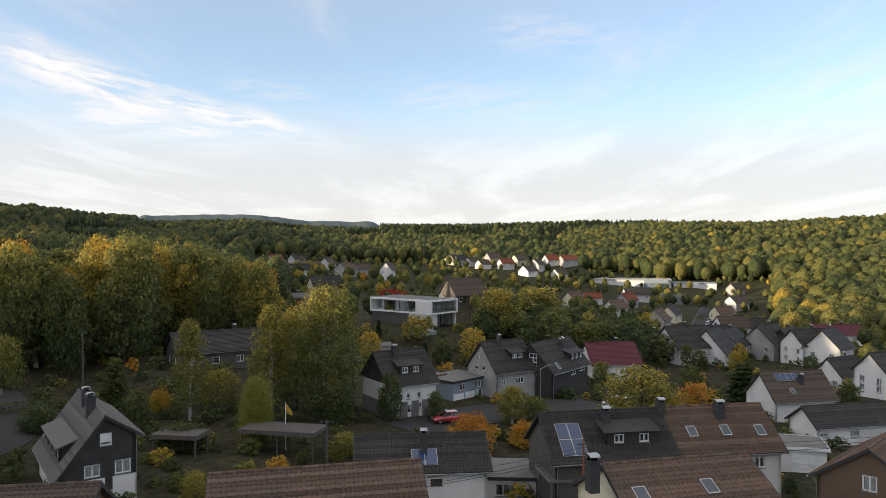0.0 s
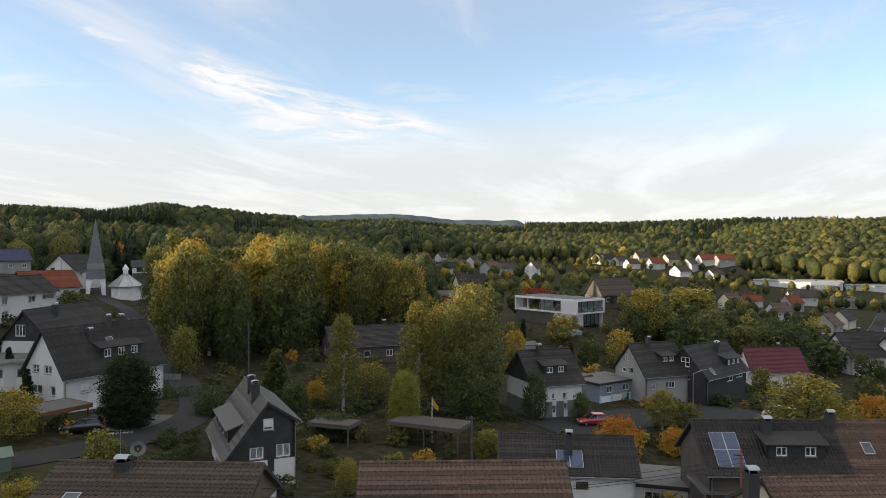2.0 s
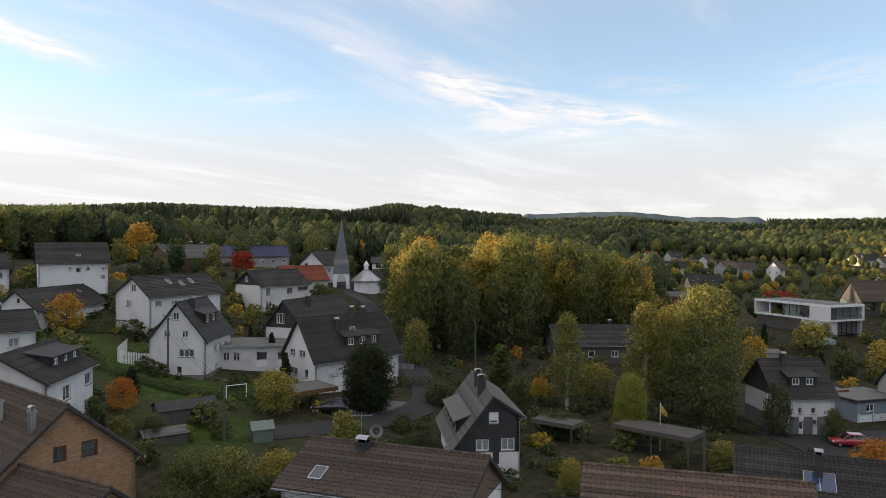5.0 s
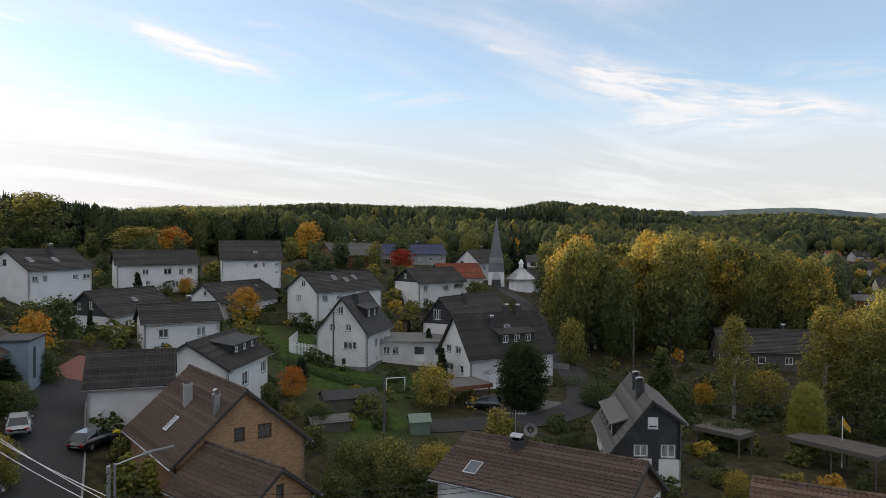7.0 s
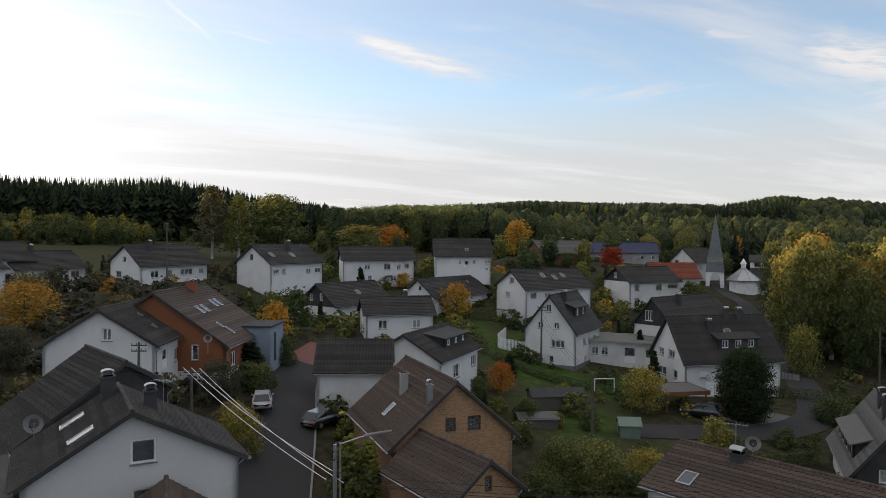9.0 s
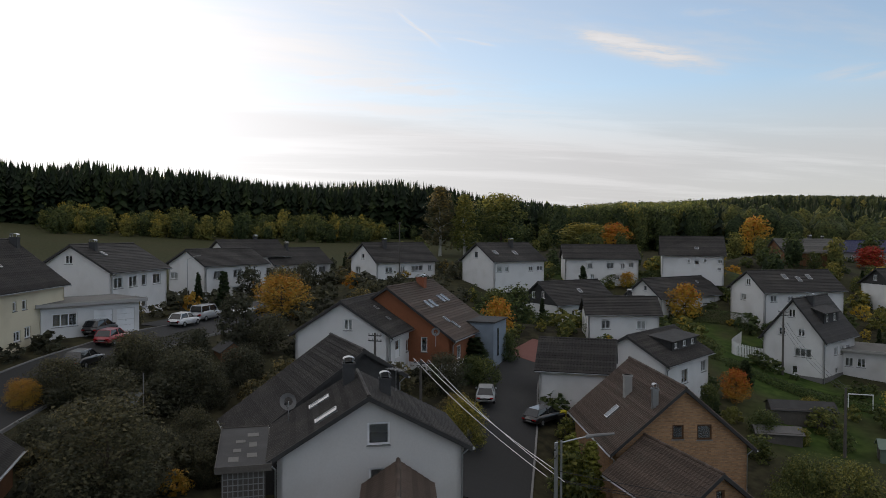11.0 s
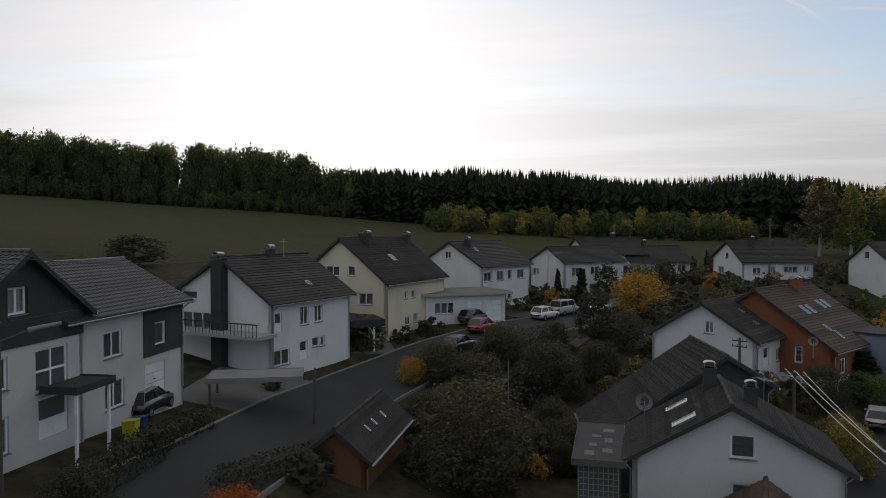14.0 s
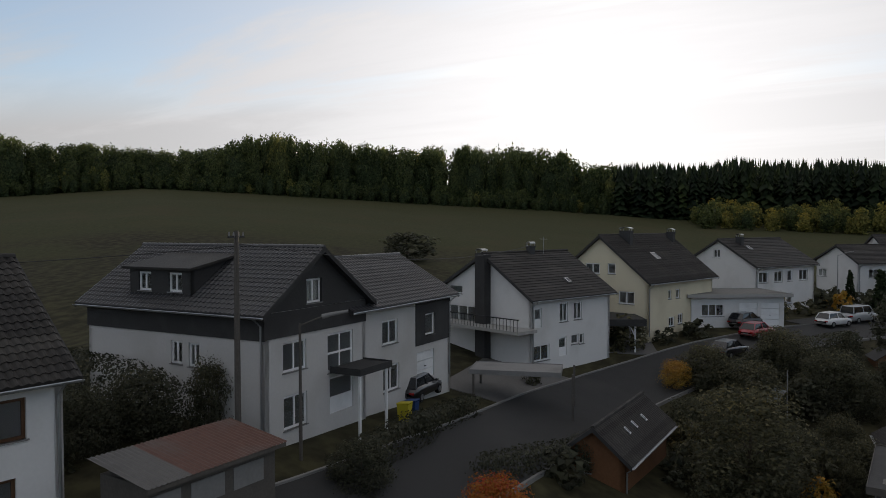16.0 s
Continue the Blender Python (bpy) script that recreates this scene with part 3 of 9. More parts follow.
# how high the wooded skyline stands over the level of the eye, in degrees: far hills, then the near ridge
HILLS = [
    (-41.0, 2.60), (-23.0, 1.90), (-19.0, 2.10), (-13.5, 2.11), (-9.5, 2.04), (-5.4, 1.91), (1.1, 1.81), (5.6, 1.91), (10.5, 1.96),
    (15.0, 2.44), (18.5, 2.37), (22.0, 2.25), (25.3, 2.48), (29.7, 3.00), (33.2, 3.21), (36.8, 2.63), (42.5, 2.85), (45.7, 2.84),
    (51.0, 3.01), (54.9, 2.78), (58.2, 2.55),
]
RIDGE = [
    (62.2, 2.51), (65.6, 2.24), (68.2, 2.78), (71.7, 3.10), (75.9, 3.98), (79.2, 4.42), (82.2, 4.16), (85.2, 4.14), (88.3, 4.06),
    (91.5, 4.42), (94.2, 4.81), (99.1, 4.94), (101.7, 5.26), (104.3, 4.86), (106.9, 5.02), (109.0, 5.09), (110.7, 4.83), (112.3, 4.90),
    (114.6, 6.10), (116.9, 6.36), (119.9, 6.47), (121.7, 6.55), (124.4, 6.45), (127.4, 6.40), (130.1, 6.73), (131.9, 6.97), (133.6, 6.68),
    (135.3, 7.08), (137.0, 7.42), (138.7, 7.08), (142.0, 6.04), (144.4, 5.84), (146.3, 5.89), (148.2, 5.93), (150.0, 6.28), (151.8, 5.88),
    (153.5, 6.05), (155.2, 6.56),
]
EYE = 20.0


def between(table, a):
    """A value read off a table of (place, value) pairs."""
    if a <= table[0][0]:
        return table[0][1]
    for (a0, v0), (a1, v1) in zip(table, table[1:]):
        if a <= a1:
            return v0 + (v1 - v0) * (a - a0) / (a1 - a0)
    return table[-1][1]


def skyline(az):
    return math.tan(radians(between(HILLS if az < 62 else RIDGE, az)))


CREST = [(-41, 1000), (-16, 1150), (-8, 1500), (4, 1600), (22, 1500), (28, 900), (45, 800), (60, 780)]     # distance of the hill crest


def bearing(x, y):
    az = math.degrees(math.atan2(-x, y))
    return az + 360 if az < -100 else az


def base_height(x, y):
    r, az = math.hypot(x, y), bearing(x, y)
    if az < AZ[0]:
        f = (AZ[0] - az) / 60
        h = column(0, r) * (1 - f) + column(-9, r) * f
    elif az >= AZ[-1]:
        f = min(1, (az - AZ[-1]) / 60)
        h = column(len(AZ) - 1, r) * (1 - f) + column(-9, r) * f
    else:
        i = max(j for j in range(len(AZ)) if AZ[j] <= az)
        i = min(i, len(AZ) - 2)
        f = (az - AZ[i]) / (AZ[i + 1] - AZ[i])
        a, b, c, d = (column(min(max(j, 0), len(AZ) - 1), r) for j in (i - 1, i, i + 1, i + 2))
        h = cubic(a, b, c, d, f)
    if r > 560 and az < 66:
        crest = between(CREST, az)
        top = EYE + crest * (skyline(az) - (0.006 if 5 < az < 23 else 0.0)) - 16
        f = min(1, (r - 560) / (crest - 560))
        f = f * f * (3 - 2 * f) * 0.5 + f * 0.5
        hill = h if r < 560 else (column_near(az) * (1 - f) + top * f) - max(0, r - crest) * 0.02
        w = min(1, (r - 560) / 60) * min(1, max(0, (66 - az) / 4))
        h = h * (1 - w) + hill * w
    if r > 260 and az > -60:
        h = min(h, EYE + r * skyline(az) - 9)
    return h


def column_near(az):
    """The height of the land 560 m off, where the hills begin."""
    i = min(max(0, max([j for j in range(len(AZ)) if AZ[j] <= az] or [0])), len(AZ) - 2)
    f = min(1, max(0, (az - AZ[i]) / (AZ[i + 1] - AZ[i])))
    return column(i, 560) * (1 - f) + column(i + 1, 560) * f


PADS = [(p[0], p[1], p[2] - base_height(p[0], p[1])) for p in PLAN.values()]
PADS += [(-127.0, 167.2, 6.3 - base_height(-127.0, 167.2)), (-119.4, 168.9, 5.8 - base_height(-119.4, 168.9))]
PADS += [(x, y, z - base_height(x, y)) for x, y, z in ((-5.9, 184.0, -0.2), (-13.7, 190.0, 0.4), (1.0, 178.0, -0.2))]


def height(x, y):
    """The ground's height: the lie of the land, levelled round each house."""
    h = base_height(x, y)
    top = low = 0.0
    for px, py, dz in PADS if x * x + y * y < 360000 else ():
        d2 = (x - px) ** 2 + (y - py) ** 2
        if d2 < 2500:
            w = math.exp(-d2 / 200)
            top, low = top + w * dz, low + w
    h += top / max(low, 0.35) if low else 0.0
    return h + 0.35 * noise.noise((x / 18, y / 18, 0)) * min(1, math.hypot(x, y) / 200)


# ---- mesh helpers ----


class Mesh:
    """Points and faces gathered for one mesh."""

    def __init__(self):
        self.v, self.f, self.m = [], [], []

    def add(self, points, faces, mat=0):
        n = len(self.v)
        self.v += [tuple(p) for p in points]
        self.f += [tuple(i + n for i in f) for f in faces]
        self.m += [mat] * len(faces)

    def quad(self, a, b, c, d, mat=0):
        self.add((a, b, c, d), ((0, 1, 2, 3),), mat)

    def box(self, x0, x1, y0, y1, z0, z1, mat=0, m=None):
        pts = [Vector((x, y, z)) for z in (z0, z1) for y in (y0, y1) for x in (x0, x1)]
        if m is not None:
            pts = [m @ p for p in pts]
        self.add(pts, ((0, 2, 3, 1), (4, 5, 7, 6), (0, 1, 5, 4), (2, 6, 7, 3), (0, 4, 6, 2), (1, 3, 7, 5)), mat)

    def slab(self, a, b, c, d, t, mat=0):
        """A plate on the quad a b c d (seen anticlockwise from outside), t thick inwards."""
        a, b, c, d = (Vector(p) for p in (a, b, c, d))
        n = (b - a).cross(d - a).normalized() * -t
        pts = [a, b, c, d, a + n, b + n, c + n, d + n]
        self.add(pts, ((0, 1, 2, 3), (7, 6, 5, 4), (0, 4, 5, 1), (1, 5, 6, 2), (2, 6, 7, 3), (3, 7, 4, 0)), mat)

    def tube(self, points, r, sides=6, mat=0, taper=1.0):
        pts = [Vector(p) for p in points]
        n0 = len(self.v)
        for i, p in enumerate(pts):
            d = (pts[min(i + 1, len(pts) - 1)] - pts[max(i - 1, 0)]).normalized()
            u = d.cross(Vector((0, 0, 1)) if abs(d.z) < 0.9 else Vector((1, 0, 0))).normalized()
            w = d.cross(u)
            k = r * (1 + (taper - 1) * i / max(1, len(pts) - 1))
            self.v += [tuple(p + (u * math.cos(t) + w * math.sin(t)) * k) for t in (math.tau * j / sides for j in range(sides))]
        for i in range(len(pts) - 1):
            for j in range(sides):
                a, b = n0 + i * sides + j, n0 + i * sides + (j + 1) % sides
                self.f.append((a, b, b + sides, a + sides))
                self.m.append(mat)
        self.f += [tuple(n0 + j for j in reversed(range(sides))), tuple(n0 + (len(pts) - 1) * sides + j for j in range(sides))]
        self.m += [mat, mat]

    def data(self, name, materials):
        me = bpy.data.meshes.new(name)
        if name in ("tiles", "ridge_tiles"):
            me.from_pydata(self.v, [], self.f)
        else:
            # corners that meet are one
            where, to = {}, []
            for p in self.v:
                to.append(where.setdefault((round(p[0], 4), round(p[1], 4), round(p[2], 4)), len(where)))
            keep = [i for i, f in enumerate(self.f) if len({to[k] for k in f}) == len(f)]
            self.m = [self.m[i] for i in keep]
            me.from_pydata(list(where), [], [[to[k] for k in self.f[i]] for i in keep])
        for m in materials:
            me.materials.append(m)
        if len(materials) > 1:
            me.polygons.foreach_set("material_index", self.m)
        me.update()
        return me


def part(name, mesh, mats, parent=None, label="", m=None):
    """One mesh object under a thing or a part."""
    mats = mats if isinstance(mats, (list, tuple)) else [mats]
    ob = new(name, mesh.data(name, mats) if isinstance(mesh, Mesh) else mesh)
    if parent is not None:
        ob.parent = parent
    if m is not None:
        ob.matrix_basis = m
    return tagged(ob, label)


def thing(name, label, category, m=None, group="", kind=""):
    ob = new(name)
    ob.empty_display_size = 0.3
    if m is not None:
        ob.matrix_basis = m
    return tagged(ob, label, category, group, kind)


# ---- houses ----
OE, OG = 0.5, 0.4


def holed(mesh, outline, holes, place, t=0.28, mat=0):
    """A wall: outline and holes in (u, v) of its plane; place(u, v, depth) gives the point."""
    from mathutils.geometry import tessellate_polygon
    loops = [[Vector((u, v, 0)) for u, v in outline]] + [[Vector((u, v, 0)) for u, v in h] for h in holes]
    flat = [p for loop in loops for p in loop]
    tris = tessellate_polygon(loops)
    for depth in (0, t):
        out = []
        for a, b, c in tris:
            n = (flat[b] - flat[a]).cross(flat[c] - flat[a]).z
            if abs(n) > 1e-9:
                out.append((a, b, c) if (n > 0) == (depth == 0) else (a, c, b))
        mesh.add([place(p.x, p.y, depth) for p in flat], out, mat)
    for k, loop in enumerate(loops):
        for i, p in enumerate(loop):
            q = loop[(i + 1) % len(loop)]
            mesh.quad(place(p.x, p.y, 0), place(p.x, p.y, t), place(q.x, q.y, t), place(q.x, q.y, 0), mat)


def wall_place(side, l, wl, wr):
    """From (u, v, depth) on a wall, u from its left as seen from outside, to the house's own axes."""
    if side == "a":
        return lambda u, v, d: Vector((-l / 2 + d, wl - u, v))
    if side == "b":
        return lambda u, v, d: Vector((l / 2 - d, -wr + u, v))
    if side == "l":
        return lambda u, v, d: Vector((l / 2 - u, wl - d, v))
    return lambda u, v, d: Vector((-l / 2 + u, -wr + d, v))


def window(parent, place, u, v, w, h, kind="w"):
    """A window or door in its opening: frame with bars, pane, sill. Kinds: w two wings, s single, t three wings, d door, g garage door, c with curtains, b shutter down, n brown."""
    name = {"d": "door", "g": "garage_door"}.get(kind, "window")
    fm = M["frame_brown"] if kind == "n" else M["frame"]
    fr = Mesh()

    def bar(u0, u1, v0, v1, d0=0.09, d1=0.16):
        pts = [place(a, b, d) for d in (d0, d1) for b in (v0, v1) for a in (u0, u1)]
        fr.add(pts, ((0, 1, 3, 2), (4, 6, 7, 5), (0, 4, 5, 1), (2, 3, 7, 6), (0, 2, 6, 4), (1, 5, 7, 3)))
    e = 0.11
    if kind == "g":
        n = max(2, int(h / 0.5))
        ob = None
        for i in range(n):
            fr = Mesh()
            bar(u, u + w, v + h * i / n, v + h * (i + 1) / n - 0.03)
            panel = part("door_panel" if ob else name, fr, fm, ob or parent)
            ob = ob or panel
        hd = Mesh()
        pts = place(u + w / 2, v + h * 0.45, 0.05)
        hd.box(pts.x - 0.06, pts.x + 0.06, pts.y - 0.06, pts.y + 0.06, pts.z - 0.02, pts.z + 0.02)
        part("handle", hd, M["iron"], ob)
        return ob
    wings = {"w": 2, "q": 2, "t": 3, "c": 2}.get(kind, 1)
    low = {"d": v + h * 0.45, "q": v + e}.get(kind, v + e)
    rows = [(low, v + h * 0.46), (v + h * 0.46 + 0.1, v + h - e)] if kind == "q" else [(low, v + h - e)]
    lights = [(u + e + (w - 2 * e + 0.1) * i / wings, u + e + (w - 2 * e + 0.1) * (i + 1) / wings - 0.1) for i in range(wings)]
    holed(fr, [(u, v), (u + w, v), (u + w, v + h), (u, v + h)], [[(a, c), (b, c), (b, d), (a, d)] for a, b in lights for c, d in rows], lambda a, b, d: place(a, b, 0.09 + d), 0.07)
    ob = part(name, fr, fm, parent)
    pane = Mesh()
    pane.quad(*(place(a, b, 0.13) for a, b in ((u + e, v + e), (u + w - e, v + e), (u + w - e, v + h - e), (u + e, v + h - e))))
    part("pane", pane, M["glass"], ob)
    if kind in "cb":
        cu = Mesh()
        n = 10
        lo = v + e if kind == "c" else v + h * 0.25
        for i in range(n):
            a, b = u + e + (w - 2 * e) * i / n, u + e + (w - 2 * e) * (i + 1) / n
            da, db = (0.24 + 0.03 * (i % 2), 0.24 + 0.03 * ((i + 1) % 2)) if kind == "c" else (0.12, 0.12)
            cu.quad(place(a, lo, da), place(b, lo, db), place(b, v + h - e, db), place(a, v + h - e, da))
        part("curtain" if kind == "c" else "roller_shutter", cu, M["curtain"] if kind == "c" else M["frame"], ob)
    if kind not in "dg":
        si = Mesh()
        pts = [place(a, b, d) for d in (-0.06, 0.1) for b in (v - 0.05, v) for a in (u - 0.06, u + w + 0.06)]
        si.add(pts, ((0, 1, 3, 2), (4, 6, 7, 5), (0, 4, 5, 1), (2, 3, 7, 6), (0, 2, 6, 4), (1, 5, 7, 3)))
        part("sill", si, M["kerb"], ob)
    return ob


def tiles(mesh, a, b, c, d, gauge=0.34, pan=0.30, fine=True):
    """Rows of pantiles on the slope with eave a-b and ridge d-c, proud of it; each row laps the one below."""
    a, b, c, d = (Vector(p) for p in (a, b, c, d))
    n = (b - a).cross(d - a).normalized()
    run = ((d - a).length + (c - b).length) / 2
    rows = max(2, round(run / gauge))
    width = max((b - a).length, (c - d).length)
    cols = max(1, round(width / pan)) if fine else 1
    seg = 4 if fine else 1
    wave = [0.0, 0.058, 0.072, 0.018] if fine else [0.02]
    for i in range(rows):
        f0, f1 = i / rows, min(1.0, (i + 1.12) / rows)
        p0, q0 = a.lerp(d, f0), b.lerp(c, f0)
        p1, q1 = a.lerp(d, f1), b.lerp(c, f1)
        k = cols * seg
        low, top, lip = [], [], []
        for j in range(k + 1):
            h = wave[j % seg]
            u = j / k
            low.append(p0.lerp(q0, u) + n * (0.055 + h))
            top.append(p1.lerp(q1, u) + n * (0.012 + h))
            lip.append(p0.lerp(q0, u) + n * 0.0)
        m = len(low)
        mesh.add(low + top + lip, [(j, j + 1, m + j + 1, m + j) for j in range(k)] + [(2 * m + j, 2 * m + j + 1, j + 1, j) for j in range(k)])


def chimney(parent, x, y, z0, z1, sx=0.55, sy=0.75, mat="lead", cap=True):
    if sx > 0.6:
        sx, sy = sx * 0.8, sy * 0.8
    ch = Mesh()
    ch.box(x - sx / 2, x + sx / 2, y - sy / 2, y + sy / 2, z0, z1)
    ch.box(x - sx / 2 - 0.05, x + sx / 2 + 0.05, y - sy / 2 - 0.05, y + sy / 2 + 0.05, z1 - 0.12, z1)
    ob = part("chimney", ch, M[mat], parent)
    if cap:
        for a in (-1, 1):
            for b in (-1, 1):
                c = Mesh()
                c.box(x + a * sx * 0.4 - 0.02, x + a * sx * 0.4 + 0.02, y + b * sy * 0.4 - 0.02, y + b * sy * 0.4 + 0.02, z1, z1 + 0.22)
                part("cap_strut", c, M["metal"], ob)
        c = Mesh()
        n = 8
        for i in range(n):
            t0, t1 = math.pi * i / n, math.pi * (i + 1) / n
            y0, y1 = y - math.cos(t0) * sy * 0.52, y - math.cos(t1) * sy * 0.52
            h0, h1 = z1 + 0.2 + math.sin(t0) * 0.16, z1 + 0.2 + math.sin(t1) * 0.16
            c.slab((x - sx * 0.55, y1, h1), (x - sx * 0.55, y0, h0), (x + sx * 0.55, y0, h0), (x + sx * 0.55, y1, h1), 0.02)
        part("chimney_cap", c, M["metal"], ob, "bright sheet metal chimney hood")
    return ob


HOUSE = {}


def house(name, key, label, wall="white", roof="tile_black", gable=None, base=None, base_mat="base", openings=(), skylights=(), chimneys=(), fine=False,
          dormers=(), gutter="metal", verge="slate", category="house", group="houses of the village"):
    x, y, z, ra, l, wl, wr, dl, dr, H = PLAN[key]
    th = thing(name, label, category, pose(x, y, z, 0, 0, ra + 90), group)
    HOUSE[key] = th
    zr = max(dl, dr) + H
    el, er = zr - dl, zr - dr
    walls = {s: Mesh() for s in "ablr"}
    foot = -2.2
    for s in "ablr":
        pl = wall_place(s, l, wl, wr)
        wid = l if s in "lr" else wl + wr
        ops = [o for o in openings if o[0] == s]
        holes = [[(o[1], o[2]), (o[1] + o[3], o[2]), (o[1] + o[3], o[2] + o[4]), (o[1], o[2] + o[4])] for o in ops]
        if s in "lr":
            e = el if s == "l" else er
            outline = [(0, foot), (wid, foot), (wid, e), (0, e)]
            holed(walls[s], outline, holes, pl)
        else:
            lft, rgt, peak = (el, er, wl) if s == "a" else (er, el, wr)
            split = min(el, er) if gable else None
            if gable:
                low = [h for h in holes if h[2][1] < split]
                high = [h for h in holes if h[0][1] >= split - 0.05]
                holed(walls[s], [(0, foot), (wid, foot), (wid, split), (0, split)], low, pl)
                g = [(0, split), (wid, split)] + ([(wid, rgt)] if rgt > split + 0.01 else []) + [(peak, zr)] + ([(0, lft)] if lft > split + 0.01 else [])
                gables = Mesh()
                gp = lambda u, v, d, pl=pl: pl(u, v, d - 0.05)
                holed(gables, g, [[(u, max(v, split + 0.03)) for u, v in h] for h in high], gp)
                part("gable_cladding", gables, M[gable], th, "dark cladding of the gable")
            else:
                holed(walls[s], [(0, foot), (wid, foot), (wid, rgt), (peak, zr), (0, lft)], holes, pl)
        for o in ops:
            window(th, pl, *o[1:])
    for s, nm in zip("ablr", ("gable_wall", "gable_wall", "side_wall", "side_wall")):
        part(nm, walls[s], M[wall], th)
    if base:
        bm = Mesh()
        for s in "ablr":
            pl = wall_place(s, l, wl, wr)
            wid = l if s in "lr" else wl + wr
            cuts = sorted((o[1], o[1] + o[3]) for o in openings if o[0] == s and o[2] < base)
            u = -0.03
            for c0, c1 in cuts + [(wid + 0.03, 0)]:
                if c0 - u > 0.05:
                    pts = [pl(a, b, d) for d in (-0.03, 0.1) for b in (foot, base) for a in (u, c0)]
                    bm.add(pts, ((0, 1, 3, 2), (4, 6, 7, 5), (0, 4, 5, 1), (2, 3, 7, 6), (0, 2, 6, 4), (1, 5, 7, 3)))
                u = c1
        part("plinth", bm, M[base_mat], th)
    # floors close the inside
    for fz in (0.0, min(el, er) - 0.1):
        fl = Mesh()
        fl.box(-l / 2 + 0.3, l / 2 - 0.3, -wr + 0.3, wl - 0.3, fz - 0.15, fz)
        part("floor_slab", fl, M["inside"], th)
    # roof
    X0, X1 = -l / 2 - OG, l / 2 + OG
    sl, sr = dl / wl, dr / wr
    zl, zq = zr - sl * (wl + OE), zr - sr * (wr + OE)
    up = 0.16
    core = Mesh()
    core.slab((X1, wl + OE, zl + up), (X0, wl + OE, zl + up), (X0, 0, zr + up), (X1, 0, zr + up), 0.16)
    core.slab((X0, -wr - OE, zq + up), (X1, -wr - OE, zq + up), (X1, 0, zr + up), (X0, 0, zr + up), 0.16)
    rf = part("roof", core, M[roof], th)
    for side, A, B, C, D in (("l", (X1, wl + OE, zl + up), (X0, wl + OE, zl + up), (X0, 0, zr + up), (X1, 0, zr + up)),
                             ("r", (X0, -wr - OE, zq + up), (X1, -wr - OE, zq + up), (X1, 0, zr + up), (X0, 0, zr + up))):
        t = Mesh()
        tiles(t, A, B, C, D, fine=fine)
        tagged(part("tiles", t, M[roof], rf), kind="stuff")
    cap = Mesh()
    n = max(3, round((X1 - X0) / 0.42)) if fine else 6
    for i in range(n):
        a, b = X0 + (X1 - X0) * i / n, X0 + (X1 - X0) * (i + 1) / n
        cap.tube([(a, 0, zr + up + 0.03), (b + 0.03, 0, zr + up + 0.05)], 0.12, 8)
    part("ridge_tiles", cap, M[roof], rf)
    for xx in (X0, X1):
        for w, e in ((wl + OE, zl), (-wr - OE, zq)):
            vb = Mesh()
            s = 1 if xx > 0 else -1
            pts = [(xx - 0.02 * s, w, e + up + 0.05), (xx + 0.035 * s, w, e + up + 0.05), (xx + 0.035 * s, 0, zr + up + 0.05), (xx - 0.02 * s, 0, zr + up + 0.05)]
            low = [(p[0], p[1], p[2] - 0.26) for p in pts]
            vb.add(pts + low, ((0, 1, 2, 3), (7, 6, 5, 4), (0, 4, 5, 1), (1, 5, 6, 2), (2, 6, 7, 3), (3, 7, 4, 0)))
            part("verge_board", vb, M[verge], rf)
    for w, e, s in ((wl + OE, zl, 1), (-wr - OE, zq, -1)):
        g = Mesh()
        k = 5
        for i in range(k):
            t0, t1 = math.pi + math.pi * i / k, math.pi + math.pi * (i + 1) / k
            y0, y1 = w + s * 0.07 + math.cos(t0) * 0.075, w + s * 0.07 + math.cos(t1) * 0.075
            h0, h1 = e + 0.12 + math.sin(t0) * 0.075, e + 0.12 + math.sin(t1) * 0.075
            g.slab((X0, y0, h0), (X1, y0, h0), (X1, y1, h1), (X0, y1, h1), 0.012)
        gt = part("gutter", g, M[gutter], th)
        dp = Mesh()
        yy = (wl if s > 0 else -wr)
        xx = -l / 2 + 0.15
        dp.tube([(xx, w + s * 0.05, e + 0.05), (xx, yy + s * 0.08, e - 0.35), (xx, yy + s * 0.08, -0.3)], 0.05, 6)
        part("downpipe", dp, M[gutter], gt)

    def on_roof(side, xx, s):
        """A point on the slope, s metres down from the ridge, and the frame of the slope."""
        w, sg, dz = (wl, 1, sl) if side == "l" else (wr, -1, sr)
        k = math.sqrt(1 + dz * dz)
        p = Vector((xx, sg * s / k, zr + up - dz * s / k))
        down = Vector((0, sg / k, -dz / k))
        out = Vector((0, sg * dz / k, 1 / k))
        return p, down, out
    for side, xx, s, w, h in skylights:
        p, dn, out = on_roof(side, xx, s)
        ax = Vector((1, 0, 0))
        sk = Mesh()
        for u0, u1, v0, v1 in ((-w / 2, -w / 2 + 0.07, 0, h), (w / 2 - 0.07, w / 2, 0, h), (-w / 2, w / 2, 0, 0.07), (-w / 2, w / 2, h - 0.09, h)):
            q = [p + ax * a + dn * b + out * 0.16 for a, b in ((u0, v0), (u1, v0), (u1, v1), (u0, v1))]
            if side == "l":
                sk.slab(q[0], q[1], q[2], q[3], 0.16) if (q[1] - q[0]).cross(q[3] - q[0]).dot(out) > 0 else sk.slab(q[3], q[2], q[1], q[0], 0.16)
            else:
                sk.slab(q[0], q[1], q[2], q[3], 0.16) if (q[1] - q[0]).cross(q[3] - q[0]).dot(out) > 0 else sk.slab(q[3], q[2], q[1], q[0], 0.16)
        ob = part("roof_window", sk, M["metal"], th, "metal-framed roof window")
        g = Mesh()
